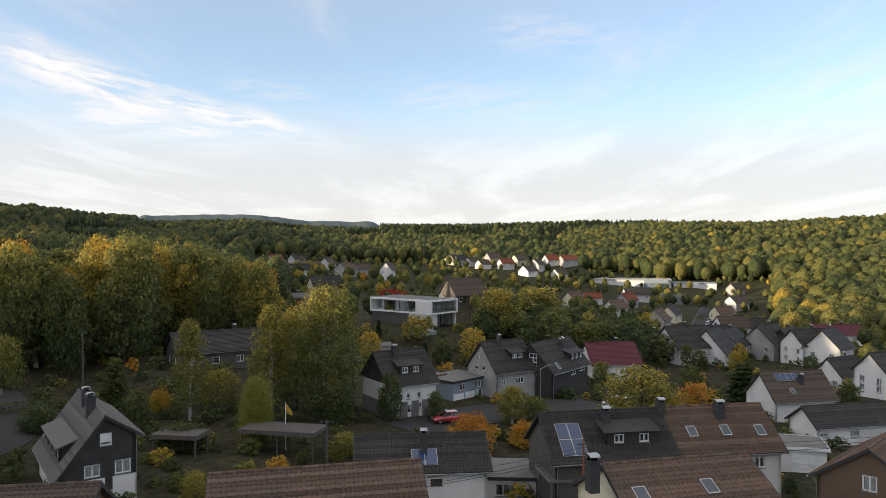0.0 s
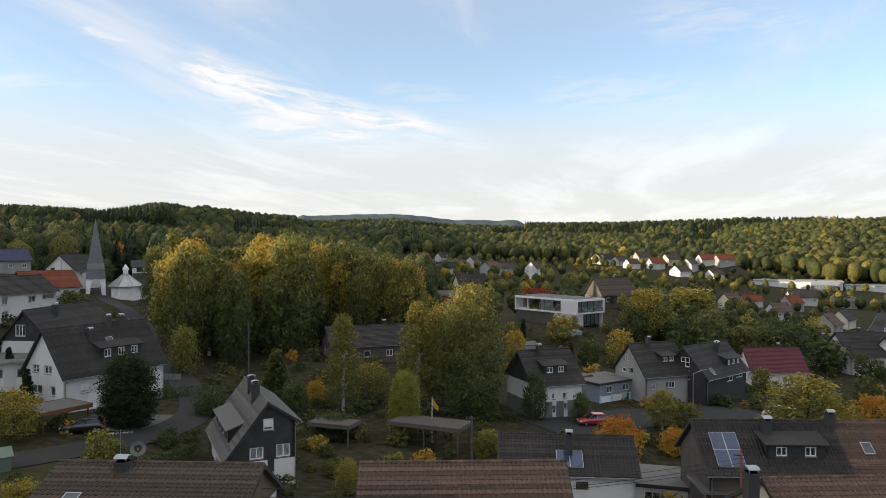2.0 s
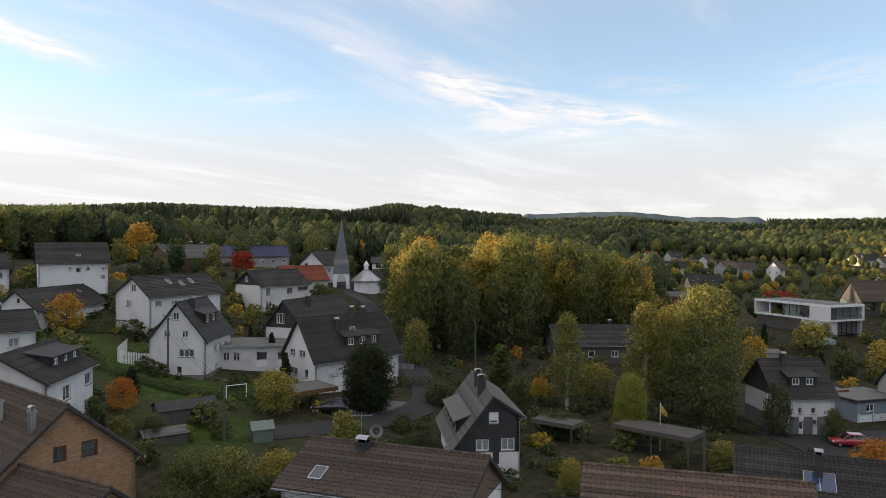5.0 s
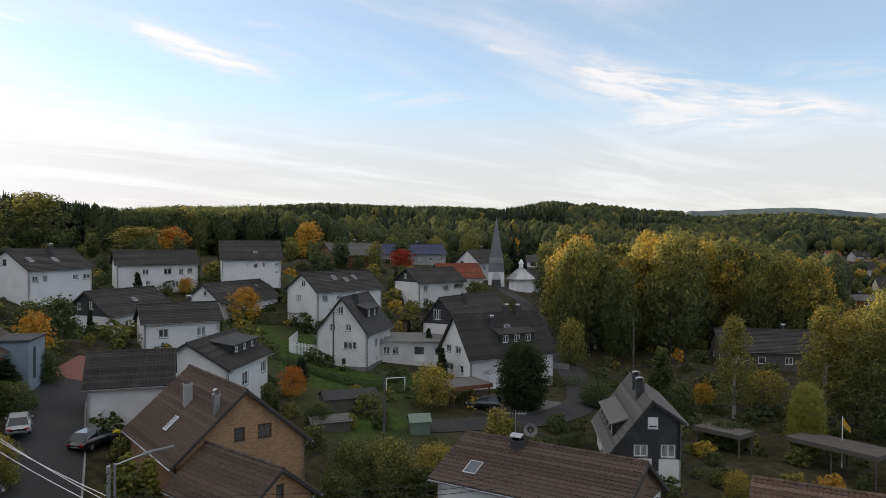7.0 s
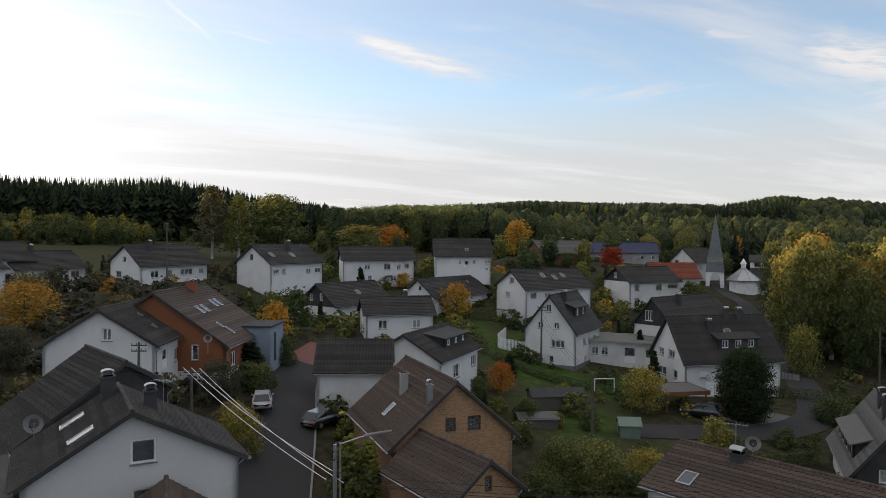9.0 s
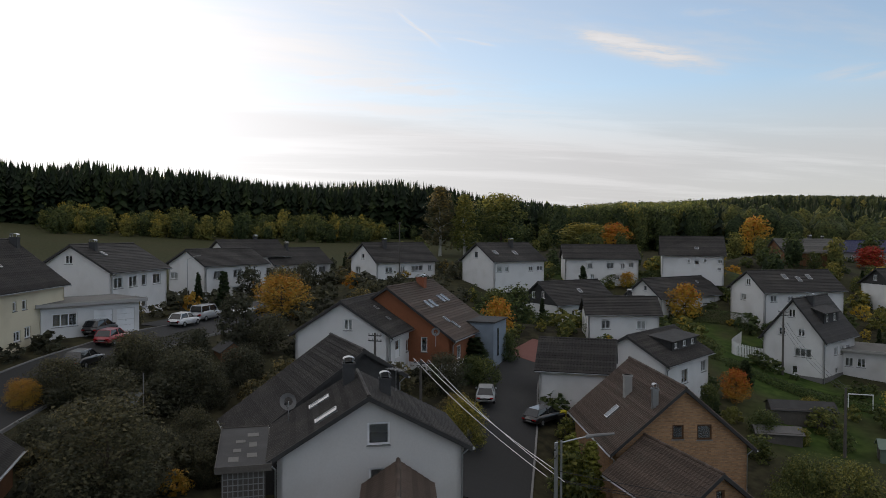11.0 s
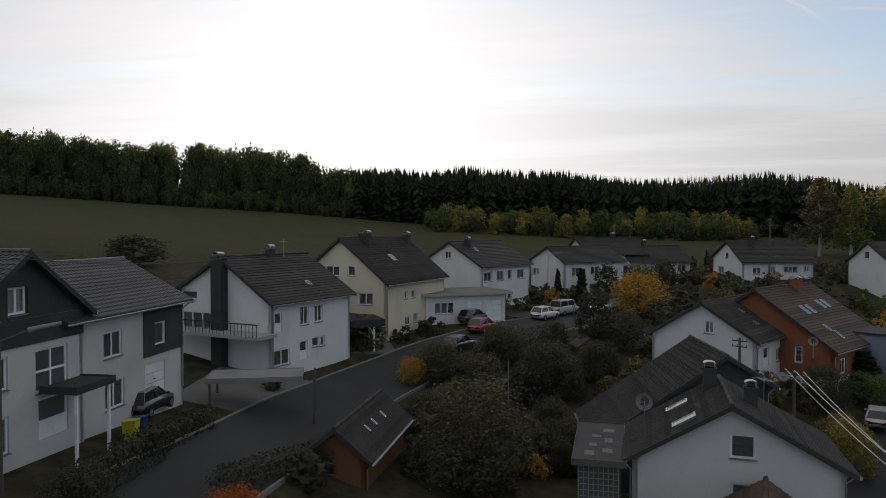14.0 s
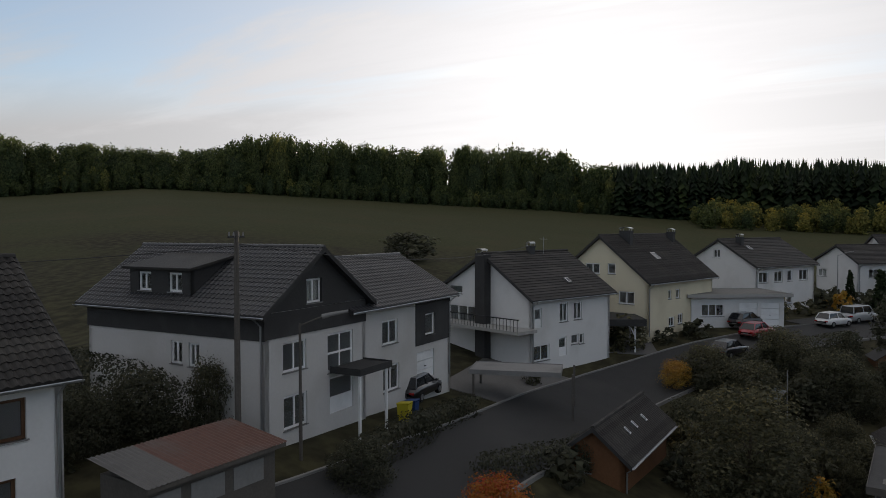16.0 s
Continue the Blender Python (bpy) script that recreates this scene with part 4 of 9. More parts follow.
        q = [p + ax * a + dn * b + out * 0.14 for a, b in ((-w / 2, 0), (w / 2, 0), (w / 2, h), (-w / 2, h))]
        g.quad(*q)
        part("pane", g, M["skyglass"], ob)
    for c in chimneys:
        cx, cy, top = c[:3]
        chimney(th, cx, cy, zr - max(sl, sr) * abs(cy) - 0.8, zr + top, *c[3:])
    for side, x0, x1, s0, s1, kind in dormers:
        dormer(th, on_roof, side, x0, x1, s0, s1, roof, kind)
    return th


def dormer(th, on_roof, side, x0, x1, s0, s1, roof, wins):
    """A shed dormer from s0 (its roof's start) to s1 (its front) down the slope, with a row of windows."""
    p0, dn, out = on_roof(side, 0, s0)
    p1, _, _ = on_roof(side, 0, s1)
    sg = 1 if side == "l" else -1
    rise = (p0.z - p1.z)
    top = p1.z + rise * 0.72
    fy = p1.y
    d = Mesh()
    place = (lambda u, v, dd: Vector((x1 - u, fy - dd, p1.z + v))) if side == "l" else (lambda u, v, dd: Vector((x0 + u, fy + dd, p1.z + v)))
    wid, hh = x1 - x0, top - p1.z
    ww, wh = 0.95, min(1.15, hh - 0.45)
    ops = []
    for i in range(wins):
        u = wid * (i + 0.5) / wins - ww / 2
        ops.append((u, (hh - wh) / 2 + 0.02, ww, wh))
    holed(d, [(0, 0), (wid, 0), (wid, hh), (0, hh)], [[(u, v), (u + w, v), (u + w, v + h), (u, v + h)] for u, v, w, h in ops], place, 0.2)
    for xx in (x0, x1):
        t = 0.1 if xx == x0 else -0.1
        a, b, c = Vector((xx, fy, p1.z - 0.05)), Vector((xx, fy, top)), Vector((xx, p0.y, p0.z - 0.05))
        o = Vector((t, 0, 0))
        d.add([a, b, c, a + o, b + o, c + o], ((0, 1, 2), (5, 4, 3), (0, 3, 4, 1), (1, 4, 5, 2), (2, 5, 3, 0)))
    ob = part("dormer", d, M["slate"], th, "dark slate-clad dormer")
    r = Mesh()
    e = 0.3
    q = [Vector((x0 - e, fy + sg * e, top + 0.1 - e * 0.28 * rise / max(0.1, abs(fy - p0.y)))), Vector((x1 + e, fy + sg * e, top + 0.1 - e * 0.28 * rise / max(0.1, abs(fy - p0.y)))), Vector((x1 + e, p0.y, p0.z + 0.1)), Vector((x0 - e, p0.y, p0.z + 0.1))]
    if side == "l":
        q = [q[1], q[0], q[3], q[2]]
    r.slab(*q, 0.12)
    part("dormer_roof", r, M["tile_black" if roof == "tile_glazed" else roof], ob)
    for o in ops:
        window(th, place, *o, "w")


# ---- ground ----


def build_ground():
    rings = [0.0]
    while rings[-1] < 4500:
        rings.append(rings[-1] + max(2.0, rings[-1] * 0.035))
    n = 300
    v, f = [(0, 0, height(0, 0))], []
    for r in rings[1:]:
        for j in range(n):
            a = math.tau * j / n
            x, y = -math.sin(a) * r, math.cos(a) * r
            v.append((x, y, height(x, y)))
    for j in range(n):
        f.append((0, 1 + j, 1 + (j + 1) % n))
    for i in range(len(rings) - 2):
        for j in range(n):
            a, b = 1 + i * n + j, 1 + i * n + (j + 1) % n
            f.append((a, a + n, b + n, b))
    me = bpy.data.meshes.new("ground")
    me.from_pydata(v, [], f)
    me.materials.append(M["grass"])
    me.polygons.foreach_set("use_smooth", [True] * len(f))
    at = me.attributes.new("lawn", "FLOAT", "POINT")
    at.data.foreach_set("value", [lawn(x, y) for x, y, z in v])
    at = me.attributes.new("mown", "FLOAT", "POINT")
    at.data.foreach_set("value", [mown(x, y) for x, y, z in v])
    return tagged(new("ground", me), "sloping grassy ground of gardens, meadows and wooded hills", "ground", kind="structure")


LAWNS = [(-84.5, 67.9, 11), (-74.6, 61.7, 9), (-66.7, 67.3, 8), (-98.4, 64.5, 8), (-58.9, 53.3, 8), (-115.9, 94.6, 9), (-110.7, 43.4, 8), (-94.3, 23.2, 7), (-138.2, 64.0, 10), (-94.0, 119.6, 10), (-70.4, 128.9, 8)]


def mown(x, y):
    """How much of the ground is fresh mown lawn."""
    edge = 0.25 * noise.noise((x / 5, y / 5, 2))
    return max(0.0, min(1.0, max(2.2 * (1 + edge - math.hypot(x - a, y - b) / c) for a, b, c in LAWNS)))


def lawn(x, y):
    """How much mown grass or meadow there is, against soil, leaf litter and low growth."""
    r, az = math.hypot(x, y), math.degrees(math.atan2(-x, y)) % 360
    k = 0.0
    for a, b, c in LAWNS:
        k = max(k, min(1, 1.6 - math.hypot(x - a, y - b) / c))
    if (az < 36 or az > 330) and r < 190:
        return 0.1
    if 95 < az < 170 and r < 105:
        return min(0.3, max(k, 0.1))
    if 70 < az < 170:
        k = max(k, min(1, (r - 130) / 20))
    if r > 260:
        k = max(k, 0.5)
    return max(k, min(0.8, max(0, noise.noise((x / 16, y / 16, 5)) * 2.5)))


def grass_material():
    m = material("grass", (0.054, 0.056, 0.027), 0.95, 0.5, 1.6, 0.07, 0.6, 3.0, dirt=(0.066, 0.058, 0.030), spec=0.05)
    nt = m.node_tree
    b = nt.nodes["Principled BSDF"]
    last = b.inputs["Base Color"].links[0].from_socket
    at, soil, mx, n = (nt.nodes.new("ShaderNode" + k) for k in ("Attribute", "ValToRGB", "Mix", "TexNoise"))
    at.attribute_name = "lawn"
    n.inputs["Scale"].default_value, n.inputs["Detail"].default_value = 0.9, 8
    soil.color_ramp.elements[0].position, soil.color_ramp.elements[0].color = 0.38, (0.028, 0.026, 0.018, 1)
    soil.color_ramp.elements[1].position, soil.color_ramp.elements[1].color = 0.66, (0.062, 0.057, 0.032, 1)
    tc = nt.nodes.new("ShaderNodeTexCoord")
    nt.links.new(tc.outputs["Object"], n.inputs["Vector"])
    nt.links.new(n.outputs[0], soil.inputs[0])
    mx.data_type = "RGBA"
    nt.links.new(at.outputs["Fac"], mx.inputs[0])
    nt.links.new(soil.outputs[0], mx.inputs[6])
    nt.links.new(last, mx.inputs[7])
    cut, turf, top = (nt.nodes.new("ShaderNode" + k) for k in ("Attribute", "ValToRGB", "Mix"))
    cut.attribute_name = "mown"
    turf.color_ramp.elements[0].position, turf.color_ramp.elements[0].color = 0.35, (0.030, 0.055, 0.014, 1)
    turf.color_ramp.elements[1].position, turf.color_ramp.elements[1].color = 0.68, (0.066, 0.098, 0.024, 1)
    nt.links.new(n.outputs[0], turf.inputs[0])
    top.data_type = "RGBA"
    nt.links.new(cut.outputs["Fac"], top.inputs[0])
    nt.links.new(mx.outputs[2], top.inputs[6])
    nt.links.new(turf.outputs[0], top.inputs[7])
    nt.links.new(top.outputs[2], b.inputs["Base Color"])
    return m


M["grass"] = grass_material()
M["skyglass"] = material("roof_window_glass", (0.07, 0.085, 0.10), 0.08, 0.05, 1, 0.5, 0, spec=0.6)
build_ground()

# ---- trees ----


def crown_points(rng, h, r, base, clusters, cards, size, shape="round"):
    """Leaf clumps on small balls spread through a crown: an array of leaf corners."""
    quads = []
    for c in range(clusters):
        f = (c + 0.5) / clusters
        zc = base + (h - base) * (0.05 + 0.88 * f)
        k = (zc - base) / (h - base)
        if shape == "round":
            rad = r * math.sqrt(max(0.03, 1 - (2 * (k ** 0.85) - 0.92) ** 2))
        elif shape == "tall":
            rad = r * math.sqrt(max(0.04, 1 - (2 * (k ** 0.8) - 0.85) ** 2)) * (1 - 0.25 * k)
        else:
            rad = r * (1.02 - k) ** 0.62
        a = c * 2.39996 + rng.uniform(-0.5, 0.5)
        d = rad * math.sqrt(rng.uniform(0.15, 1.0)) * (0.78 if shape != "cone" else 0.85)
        centre = np.array([math.cos(a) * d, math.sin(a) * d, zc + rng.uniform(-0.02, 0.02) * h])
        cr = r * (rng.uniform(0.22, 0.44) if shape != "cone" else rng.uniform(0.24, 0.36) * (1.2 - 0.75 * k))
        v = rng.normal(size=(cards, 3))
        v /= np.linalg.norm(v, axis=1)[:, None]
        p = centre + v * cr * rng.uniform(0.55, 1.08, size=(cards, 1)) * np.array([1, 1, 0.8])
        nrm = v + rng.normal(size=(cards, 3)) * 0.35 + np.array([0, 0, 0.2])
        nrm /= np.linalg.norm(nrm, axis=1)[:, None]
        t = np.cross(nrm, rng.normal(size=(cards, 3)))
        t /= np.linalg.norm(t, axis=1)[:, None]
        b = np.cross(nrm, t)
        s = size * rng.uniform(0.6, 1.25, size=(cards, 1))
        quads.append(np.stack([p - t * s * 0.55, p + t * s * 0.5 + b * s * 0.45, p + t * s * 0.3 - b * s * 0.5], axis=1))
    return np.concatenate(quads)


def quads_mesh(name, quads, mat, tint, tris=None, tri_tint=None):
    """quads (n, 3 or 4, 3) and triangles (m, 3, 3); a tint for each."""
    n, e = len(quads), quads.shape[1]
    k = 0 if tris is None else len(tris)
    co = quads.reshape(-1) if not k else np.concatenate([quads.reshape(-1), tris.reshape(-1)])
    tints = np.broadcast_to(np.asarray(tint, dtype=np.float32), (n,))
    if k:
        tints = np.concatenate([tints, np.asarray(tri_tint, dtype=np.float32)])
    me = bpy.data.meshes.new(name)
    me.vertices.add(n * e + k * 3)
    me.vertices.foreach_set("co", co.astype(np.float32))
    me.loops.add(n * e + k * 3)
    me.loops.foreach_set("vertex_index", np.arange(n * e + k * 3, dtype=np.int32))
    me.polygons.add(n + k)
    me.polygons.foreach_set("loop_start", np.concatenate([np.arange(n) * e, n * e + np.arange(k) * 3]).astype(np.int32))
    me.polygons.foreach_set("loop_total", np.concatenate([np.full(n, e), np.full(k, 3)]).astype(np.int32))
    me.materials.append(mat)
    me.update(calc_edges=True)
    at = me.attributes.new("tint", "FLOAT", "FACE")
    at.data.foreach_set("value", tints.astype(np.float32).copy())
    return me


def trunk_mesh(rng, base, r, mat, limbs=6):
    """Trunk and limbs of a tree of height 1."""
    t = Mesh()
    t.tube([(0, 0, -0.06), (rng.uniform(-.01, .01), rng.uniform(-.01, .01), base + 0.15), (rng.uniform(-.02, .02), rng.uniform(-.02, .02), 0.55), (rng.uniform(-.02, .02), rng.uniform(-.02, .02), 0.85)], 0.017, 7, taper=0.2)
    for i in range(limbs):
        a = i * 2.4
        z = base + (1 - base) * (0.05 + 0.55 * i / limbs)
        e = r * rng.uniform(0.5, 0.8)
        t.tube([(0, 0, z - 0.03), (math.cos(a) * e * 0.5, math.sin(a) * e * 0.5, z + e * 0.35), (math.cos(a) * e, math.sin(a) * e, z + e * 0.6)], 0.007, 5, taper=0.3)
    return t.data("trunk", [M[mat]])


CROWNS = {}


def tree_meshes(kind, tint, seed, fine=False, backlit=False):
    """kind: big, small, shrub, birch, cone; shared by trees that look alike."""
    key = (kind, tint, seed, fine, backlit)
    if key not in CROWNS:
        rng = np.random.default_rng(seed * 77 + len(kind))
        spec = {"big": (1.0, 0.34, 0.06, 64, 88, 0.030, "round"), "birch": (1.0, 0.20, 0.12, 74, 44, 0.028, "tall"), "small": (1.0, 0.42, 0.08, 48, 34, 0.058, "round"),
                "shrub": (1.0, 0.62, 0.0, 36, 40, 0.09, "round"), "cone": (1.0, 0.20, 0.02, 80, 40, 0.045, "cone"), "thuja": (1.0, 0.34, 0.0, 190, 60, 0.036, "round"),
                "bush": (1.0, 0.60, 0.0, 26, 32, 0.13, "round"), "column": (1.0, 0.16, 0.0, 60, 36, 0.05, "cone")}[kind]
        h, r, b, c, n, s, sh = spec
        if fine == 2:
            c, n, s = int(c * 1.7), int(n * 3.4), s * 0.40
        elif fine:
            c, n, s = int(c * 1.5), int(n * 1.7), s * 0.60
        q = crown_points(rng, h, r, b, c, n, s, sh)
        mat = M["needle"] if kind in ("cone", "column", "thuja") else M["dull" if backlit else "leaf"]
        # yellower tops: turned leaves, and the sunlit crown put into the tint
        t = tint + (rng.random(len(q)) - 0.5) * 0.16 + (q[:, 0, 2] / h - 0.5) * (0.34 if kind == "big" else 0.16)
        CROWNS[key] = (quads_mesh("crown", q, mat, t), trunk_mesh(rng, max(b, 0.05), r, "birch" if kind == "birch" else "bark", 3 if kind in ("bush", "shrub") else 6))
    return CROWNS[key]


def tree(x, y, h, kind, tint, label, seed=1, spread=1.0, name="tree", category="tree", group="", sink=0.0, fine=False):
    # trees towards the sun take the darkened leaf copy
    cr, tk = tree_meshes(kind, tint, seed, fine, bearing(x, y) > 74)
    m = pose(x, y, height(x, y) - sink, 0, 0, (x * 37 + y * 91) % 360)
    th = thing(name, label, category, m, group)
    for nm, me in (("trunk", tk), ("crown", cr)):
        ob = new(nm, me)
        ob.parent = th
        ob.matrix_basis = Matrix.Diagonal((h * spread, h * spread, h, 1))
    return th


def spruce(rng, tiers=12, arms=6):
    """A spruce of height 1: drooping tiers of pointed boughs."""
    quads = []
    for i in range(tiers):
        f = i / tiers
        z = 0.05 + 0.93 * f + rng.uniform(-0.03, 0.03) * (1 - f)
        r = (0.29 * (1 - f) ** 0.7 + 0.012) * rng.uniform(0.72, 1.12)
        for j in range(arms):
            a = math.tau * j / arms + i * 0.7 + rng.uniform(-0.2, 0.2)
            rr = r * rng.uniform(0.6, 1.25)
            da = math.pi / arms * 1.25
            dz = rng.uniform(0.04, 0.075)
            quads.append([[0, 0, z + dz * 1.5], [math.cos(a - da) * rr * 0.6, math.sin(a - da) * rr * 0.6, z], [math.cos(a) * rr, math.sin(a) * rr, z - dz * 0.9], [math.cos(a + da) * rr * 0.6, math.sin(a + da) * rr * 0.6, z]])
    quads.append([[-0.012, 0, 0.9], [0.012, 0, 0.9], [0.002, 0, 1.02], [-0.002, 0, 1.02]])
    return np.array(quads)


def dome(rng, seg=8, rings=4, rough=0.2):
    """The lumpy body of a broad crown of height 1: points and faces."""
    pts, faces = [], []
    lumps = rng.normal(size=(7, 3))
    lumps /= np.linalg.norm(lumps, axis=1)[:, None]
    for i in range(rings):
        phi = -1.15 + (1.3 + 1.15) * i / (rings - 1)
        turn = 0.5 * (i % 2)
        for j in range(seg):
            a = math.tau * (j + turn) / seg
            d = np.array([math.cos(a) * math.cos(phi), math.sin(a) * math.cos(phi), math.sin(phi)])
            k = 0.86 + rough * max(0.0, float((lumps @ d).max()) - 0.55) * 1.6 + rng.uniform(-rough, rough) * 0.35
            pts.append([d[0] * 0.31 * k, d[1] * 0.31 * k, 0.56 + d[2] * 0.42 * k])
    for i in range(rings - 1):
        for j in range(seg):
            a, b, c, d = i * seg + j, i * seg + (j + 1) % seg, (i + 1) * seg + (j + 1) % seg, (i + 1) * seg + j
            faces += [(a, b, c), (a, c, d)]
    pts.append([0, 0, 0.56 + 0.42 * (0.95 + rng.uniform(-0.05, 0.1))])
    faces += [((rings - 1) * seg + j, (rings - 1) * seg + (j + 1) % seg, len(pts) - 1) for j in range(seg)]
    return np.array(pts), np.array(faces)


def blob(rng, cards, size, bulk=1.0, seg=8, rings=4):
    """A broad crown of height 1 for far woods: sprays of leaves standing out of a lumpy body."""
    pts, faces = dome(rng, seg, rings)
    pts[:, :2] *= bulk
    pick = pts[faces[rng.integers(0, len(faces), size=cards)]]
    w = rng.dirichlet((1, 1, 1), size=cards)
    p = (pick * w[:, :, None]).sum(axis=1)
    d = p - np.array([0, 0, 0.5])
    d /= np.linalg.norm(d, axis=1)[:, None]
    p = p + d * rng.uniform(-0.015, 0.03, size=(cards, 1))
    nrm = d + rng.normal(size=(cards, 3)) * 0.55
    nrm /= np.linalg.norm(nrm, axis=1)[:, None]
    t = np.cross(nrm, rng.normal(size=(cards, 3)))
    t /= np.linalg.norm(t, axis=1)[:, None]
    b = np.cross(nrm, t)
    s = size * rng.uniform(0.5, 1.1, size=(cards, 1))
    return np.stack([p - t * s * 0.6, p + t * s * 0.5 + b * s * 0.5, p + t * s * 0.3 - b * s * 0.55], axis=1), pts, faces


def bodies_mesh(name, pts, faces, mat, tint):
    """Rounded crown bodies in one mesh, with a tint for each face."""
    me = bpy.data.meshes.new(name)
    k = len(faces)
    me.vertices.add(len(pts))
    me.vertices.foreach_set("co", pts.astype(np.float32).reshape(-1))
    me.loops.add(k * 3)
    me.loops.foreach_set("vertex_index", faces.astype(np.int32).reshape(-1))
    me.polygons.add(k)
    me.polygons.foreach_set("loop_start", (np.arange(k) * 3).astype(np.int32))
    me.polygons.foreach_set("loop_total", np.full(k, 3, dtype=np.int32))
    me.polygons.foreach_set("use_smooth", [True] * k)
    me.materials.append(mat)
    me.update(calc_edges=True)
    at = me.attributes.new("tint", "FLOAT", "FACE")
    at.data.foreach_set("value", tint.astype(np.float32).copy())
    return me


def wood(name, label, az0, az1, r0, r1, spacing, hmin, hmax, mixture, seed, cards=10, size=0.12, keep=None, sink=0.10, core=1.0, seg=8, rings=4, crest=False, tiers=9, loose=0):
    """Woodland as one mesh. mixture: share of spruce stands, lowest and highest tint of the broadleaves. No tree stands over the skyline; with crest its trees reach it."""
    rng = np.random.default_rng(seed)
    broad = [blob(rng, cards, size, core, seg, rings) for _ in range(8)]
    if loose:
        broad = [(crown_points(rng, 1.0, 0.33, 0.04, loose, 26, size, "round"), pts * np.array([0.74, 0.74, 0.86]), faces) for _, pts, faces in broad]
    firs = [spruce(rng, tiers, 5) for _ in range(5)]
    qs, ts, qn, tn, bp, bf, bt = [], [], [], [], [], [], []
    count = 0
    r = r0
    while r < r1:
        step = spacing / r
        az = radians(az0) + rng.uniform(0, step)
        while az < radians(az1):
            rr, aa = r + rng.uniform(-0.45, 0.45) * spacing, az + rng.uniform(-0.4, 0.4) * step
            x, y = -math.sin(aa) * rr, math.cos(aa) * rr
            az += step
            if keep and not keep(math.degrees(aa), rr):
                continue
            patch = noise.noise((x / 75, y / 75, seed)) * 0.5 + 0.5 + rng.uniform(-0.08, 0.08)
            ground = height(x, y)
            room = EYE + rr * skyline(math.degrees(aa)) - ground
            h = rng.uniform(hmin, hmax) * rng.uniform(0.82, 1.06)
            fir = patch < mixture[0]
            if crest:
                h = min(max(room * (rng.uniform(0.92, 1.06) if loose else rng.uniform(0.84, 1.0)), hmin * 0.6), hmax * 1.5)
            h = min(h, room * rng.uniform(0.95, 1.02))
            if h < 5 and room < 9:
                continue
            z = ground - sink * h
            h *= 1 + sink
            t = rng.uniform(0, math.tau)
            c, s = math.cos(t), math.sin(t)
            rot = np.array([[c, s, 0], [-s, c, 0], [0, 0, 1]])
            if fir:
                w = h * rng.uniform(0.72, 0.95)
                q = firs[rng.integers(5)] @ rot * np.array([w, w, h]) + np.array([x, y, z])
                qn.append(q)
                tn.append(np.full(len(q), rng.uniform(0.0, 0.45)))
            else:
                w = min(spacing * rng.uniform(1.75, 2.35), h * rng.uniform(0.95, 1.3))
                tone = noise.noise((x / 60, y / 60, seed + 9)) * 0.45
                tint = mixture[1] + (mixture[2] - mixture[1]) * np.clip(rng.normal(0.42 + tone, 0.24), 0, 1)
                if rng.random() < 0.05:
                    tint = min(0.8, tint + 0.22)
                leaf, pts, faces = broad[rng.integers(8)]
                scale, at = np.array([w, w, h]), np.array([x, y, z])
                qs.append(leaf @ rot * scale + at)
                # the tint rises towards the top of a crown
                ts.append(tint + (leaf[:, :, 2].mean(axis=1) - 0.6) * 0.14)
                bp.append(pts @ rot * scale + at)
                bf.append(faces + count)
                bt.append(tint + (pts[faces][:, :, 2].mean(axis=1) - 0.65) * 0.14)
                count += len(pts)
        r += spacing * 0.86
    th = thing(name, label, "wood", None, kind="stuff")
    if qs:
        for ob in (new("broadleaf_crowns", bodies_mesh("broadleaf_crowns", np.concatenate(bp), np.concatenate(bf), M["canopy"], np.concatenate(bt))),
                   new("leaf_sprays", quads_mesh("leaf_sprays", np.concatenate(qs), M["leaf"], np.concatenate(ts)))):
            tagged(ob, kind="stuff").parent = th
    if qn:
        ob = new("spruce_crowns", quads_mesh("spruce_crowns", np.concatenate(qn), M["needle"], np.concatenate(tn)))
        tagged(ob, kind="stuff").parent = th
    return th


# the sunlit valley side and the hills round it
wood("autumn_wood", "autumn broadleaf wood on the sunlit valley side", -41, -11.7, 300, 620, 8, 12, 17, (0.14, 0.06, 0.40), 1, 90, 0.055, keep=lambda a, r: a < -24.9 or (a < -15.6 and r > 560) or r > 600, seg=10, rings=6)
wood("autumn_wood", "dense autumn woods up the valley side", -41, -10, 615, 1080, 8.6, 12, 17, (0.26, 0.04, 0.36), 2, 16, 0.07, seg=8, rings=5)
wood("mixed_wood", "mixed woods beyond the village", -11, 9, 600, 1000, 9, 12, 17, (0.42, 0.03, 0.30), 3, 16, 0.07, seg=8, rings=5)
wood("mixed_wood", "far dark woods along the horizon", -17, 9, 1000, 1640, 13, 13, 18, (0.60, 0.0, 0.20), 4, 6, 0.08, seg=7)
wood("mixed_wood", "mixed autumn woods behind the grove", 7.8, 33.2, 235, 640, 8.2, 11, 17, (0.40, 0.0, 0.34), 5, 90, 0.055, keep=lambda a, r: (a > 15.1 or r > 620 or (a > 12.7 and r < 330)) and not (14.1 < a < 18.0 and r > 560), seg=10, rings=6)
wood("mixed_wood", "far mixed woods on the rising hill", 7.8, 33.2, 640, 1540, 11.5, 13, 18, (0.46, 0.0, 0.26), 6, 12, 0.07, seg=8, rings=5)
wood("mixed_wood", "mixed woods behind the chapel", 32.2, 60, 270, 560, 8.2, 12, 18, (0.56, 0.0, 0.28), 7, 90, 0.055, seg=10, rings=6)
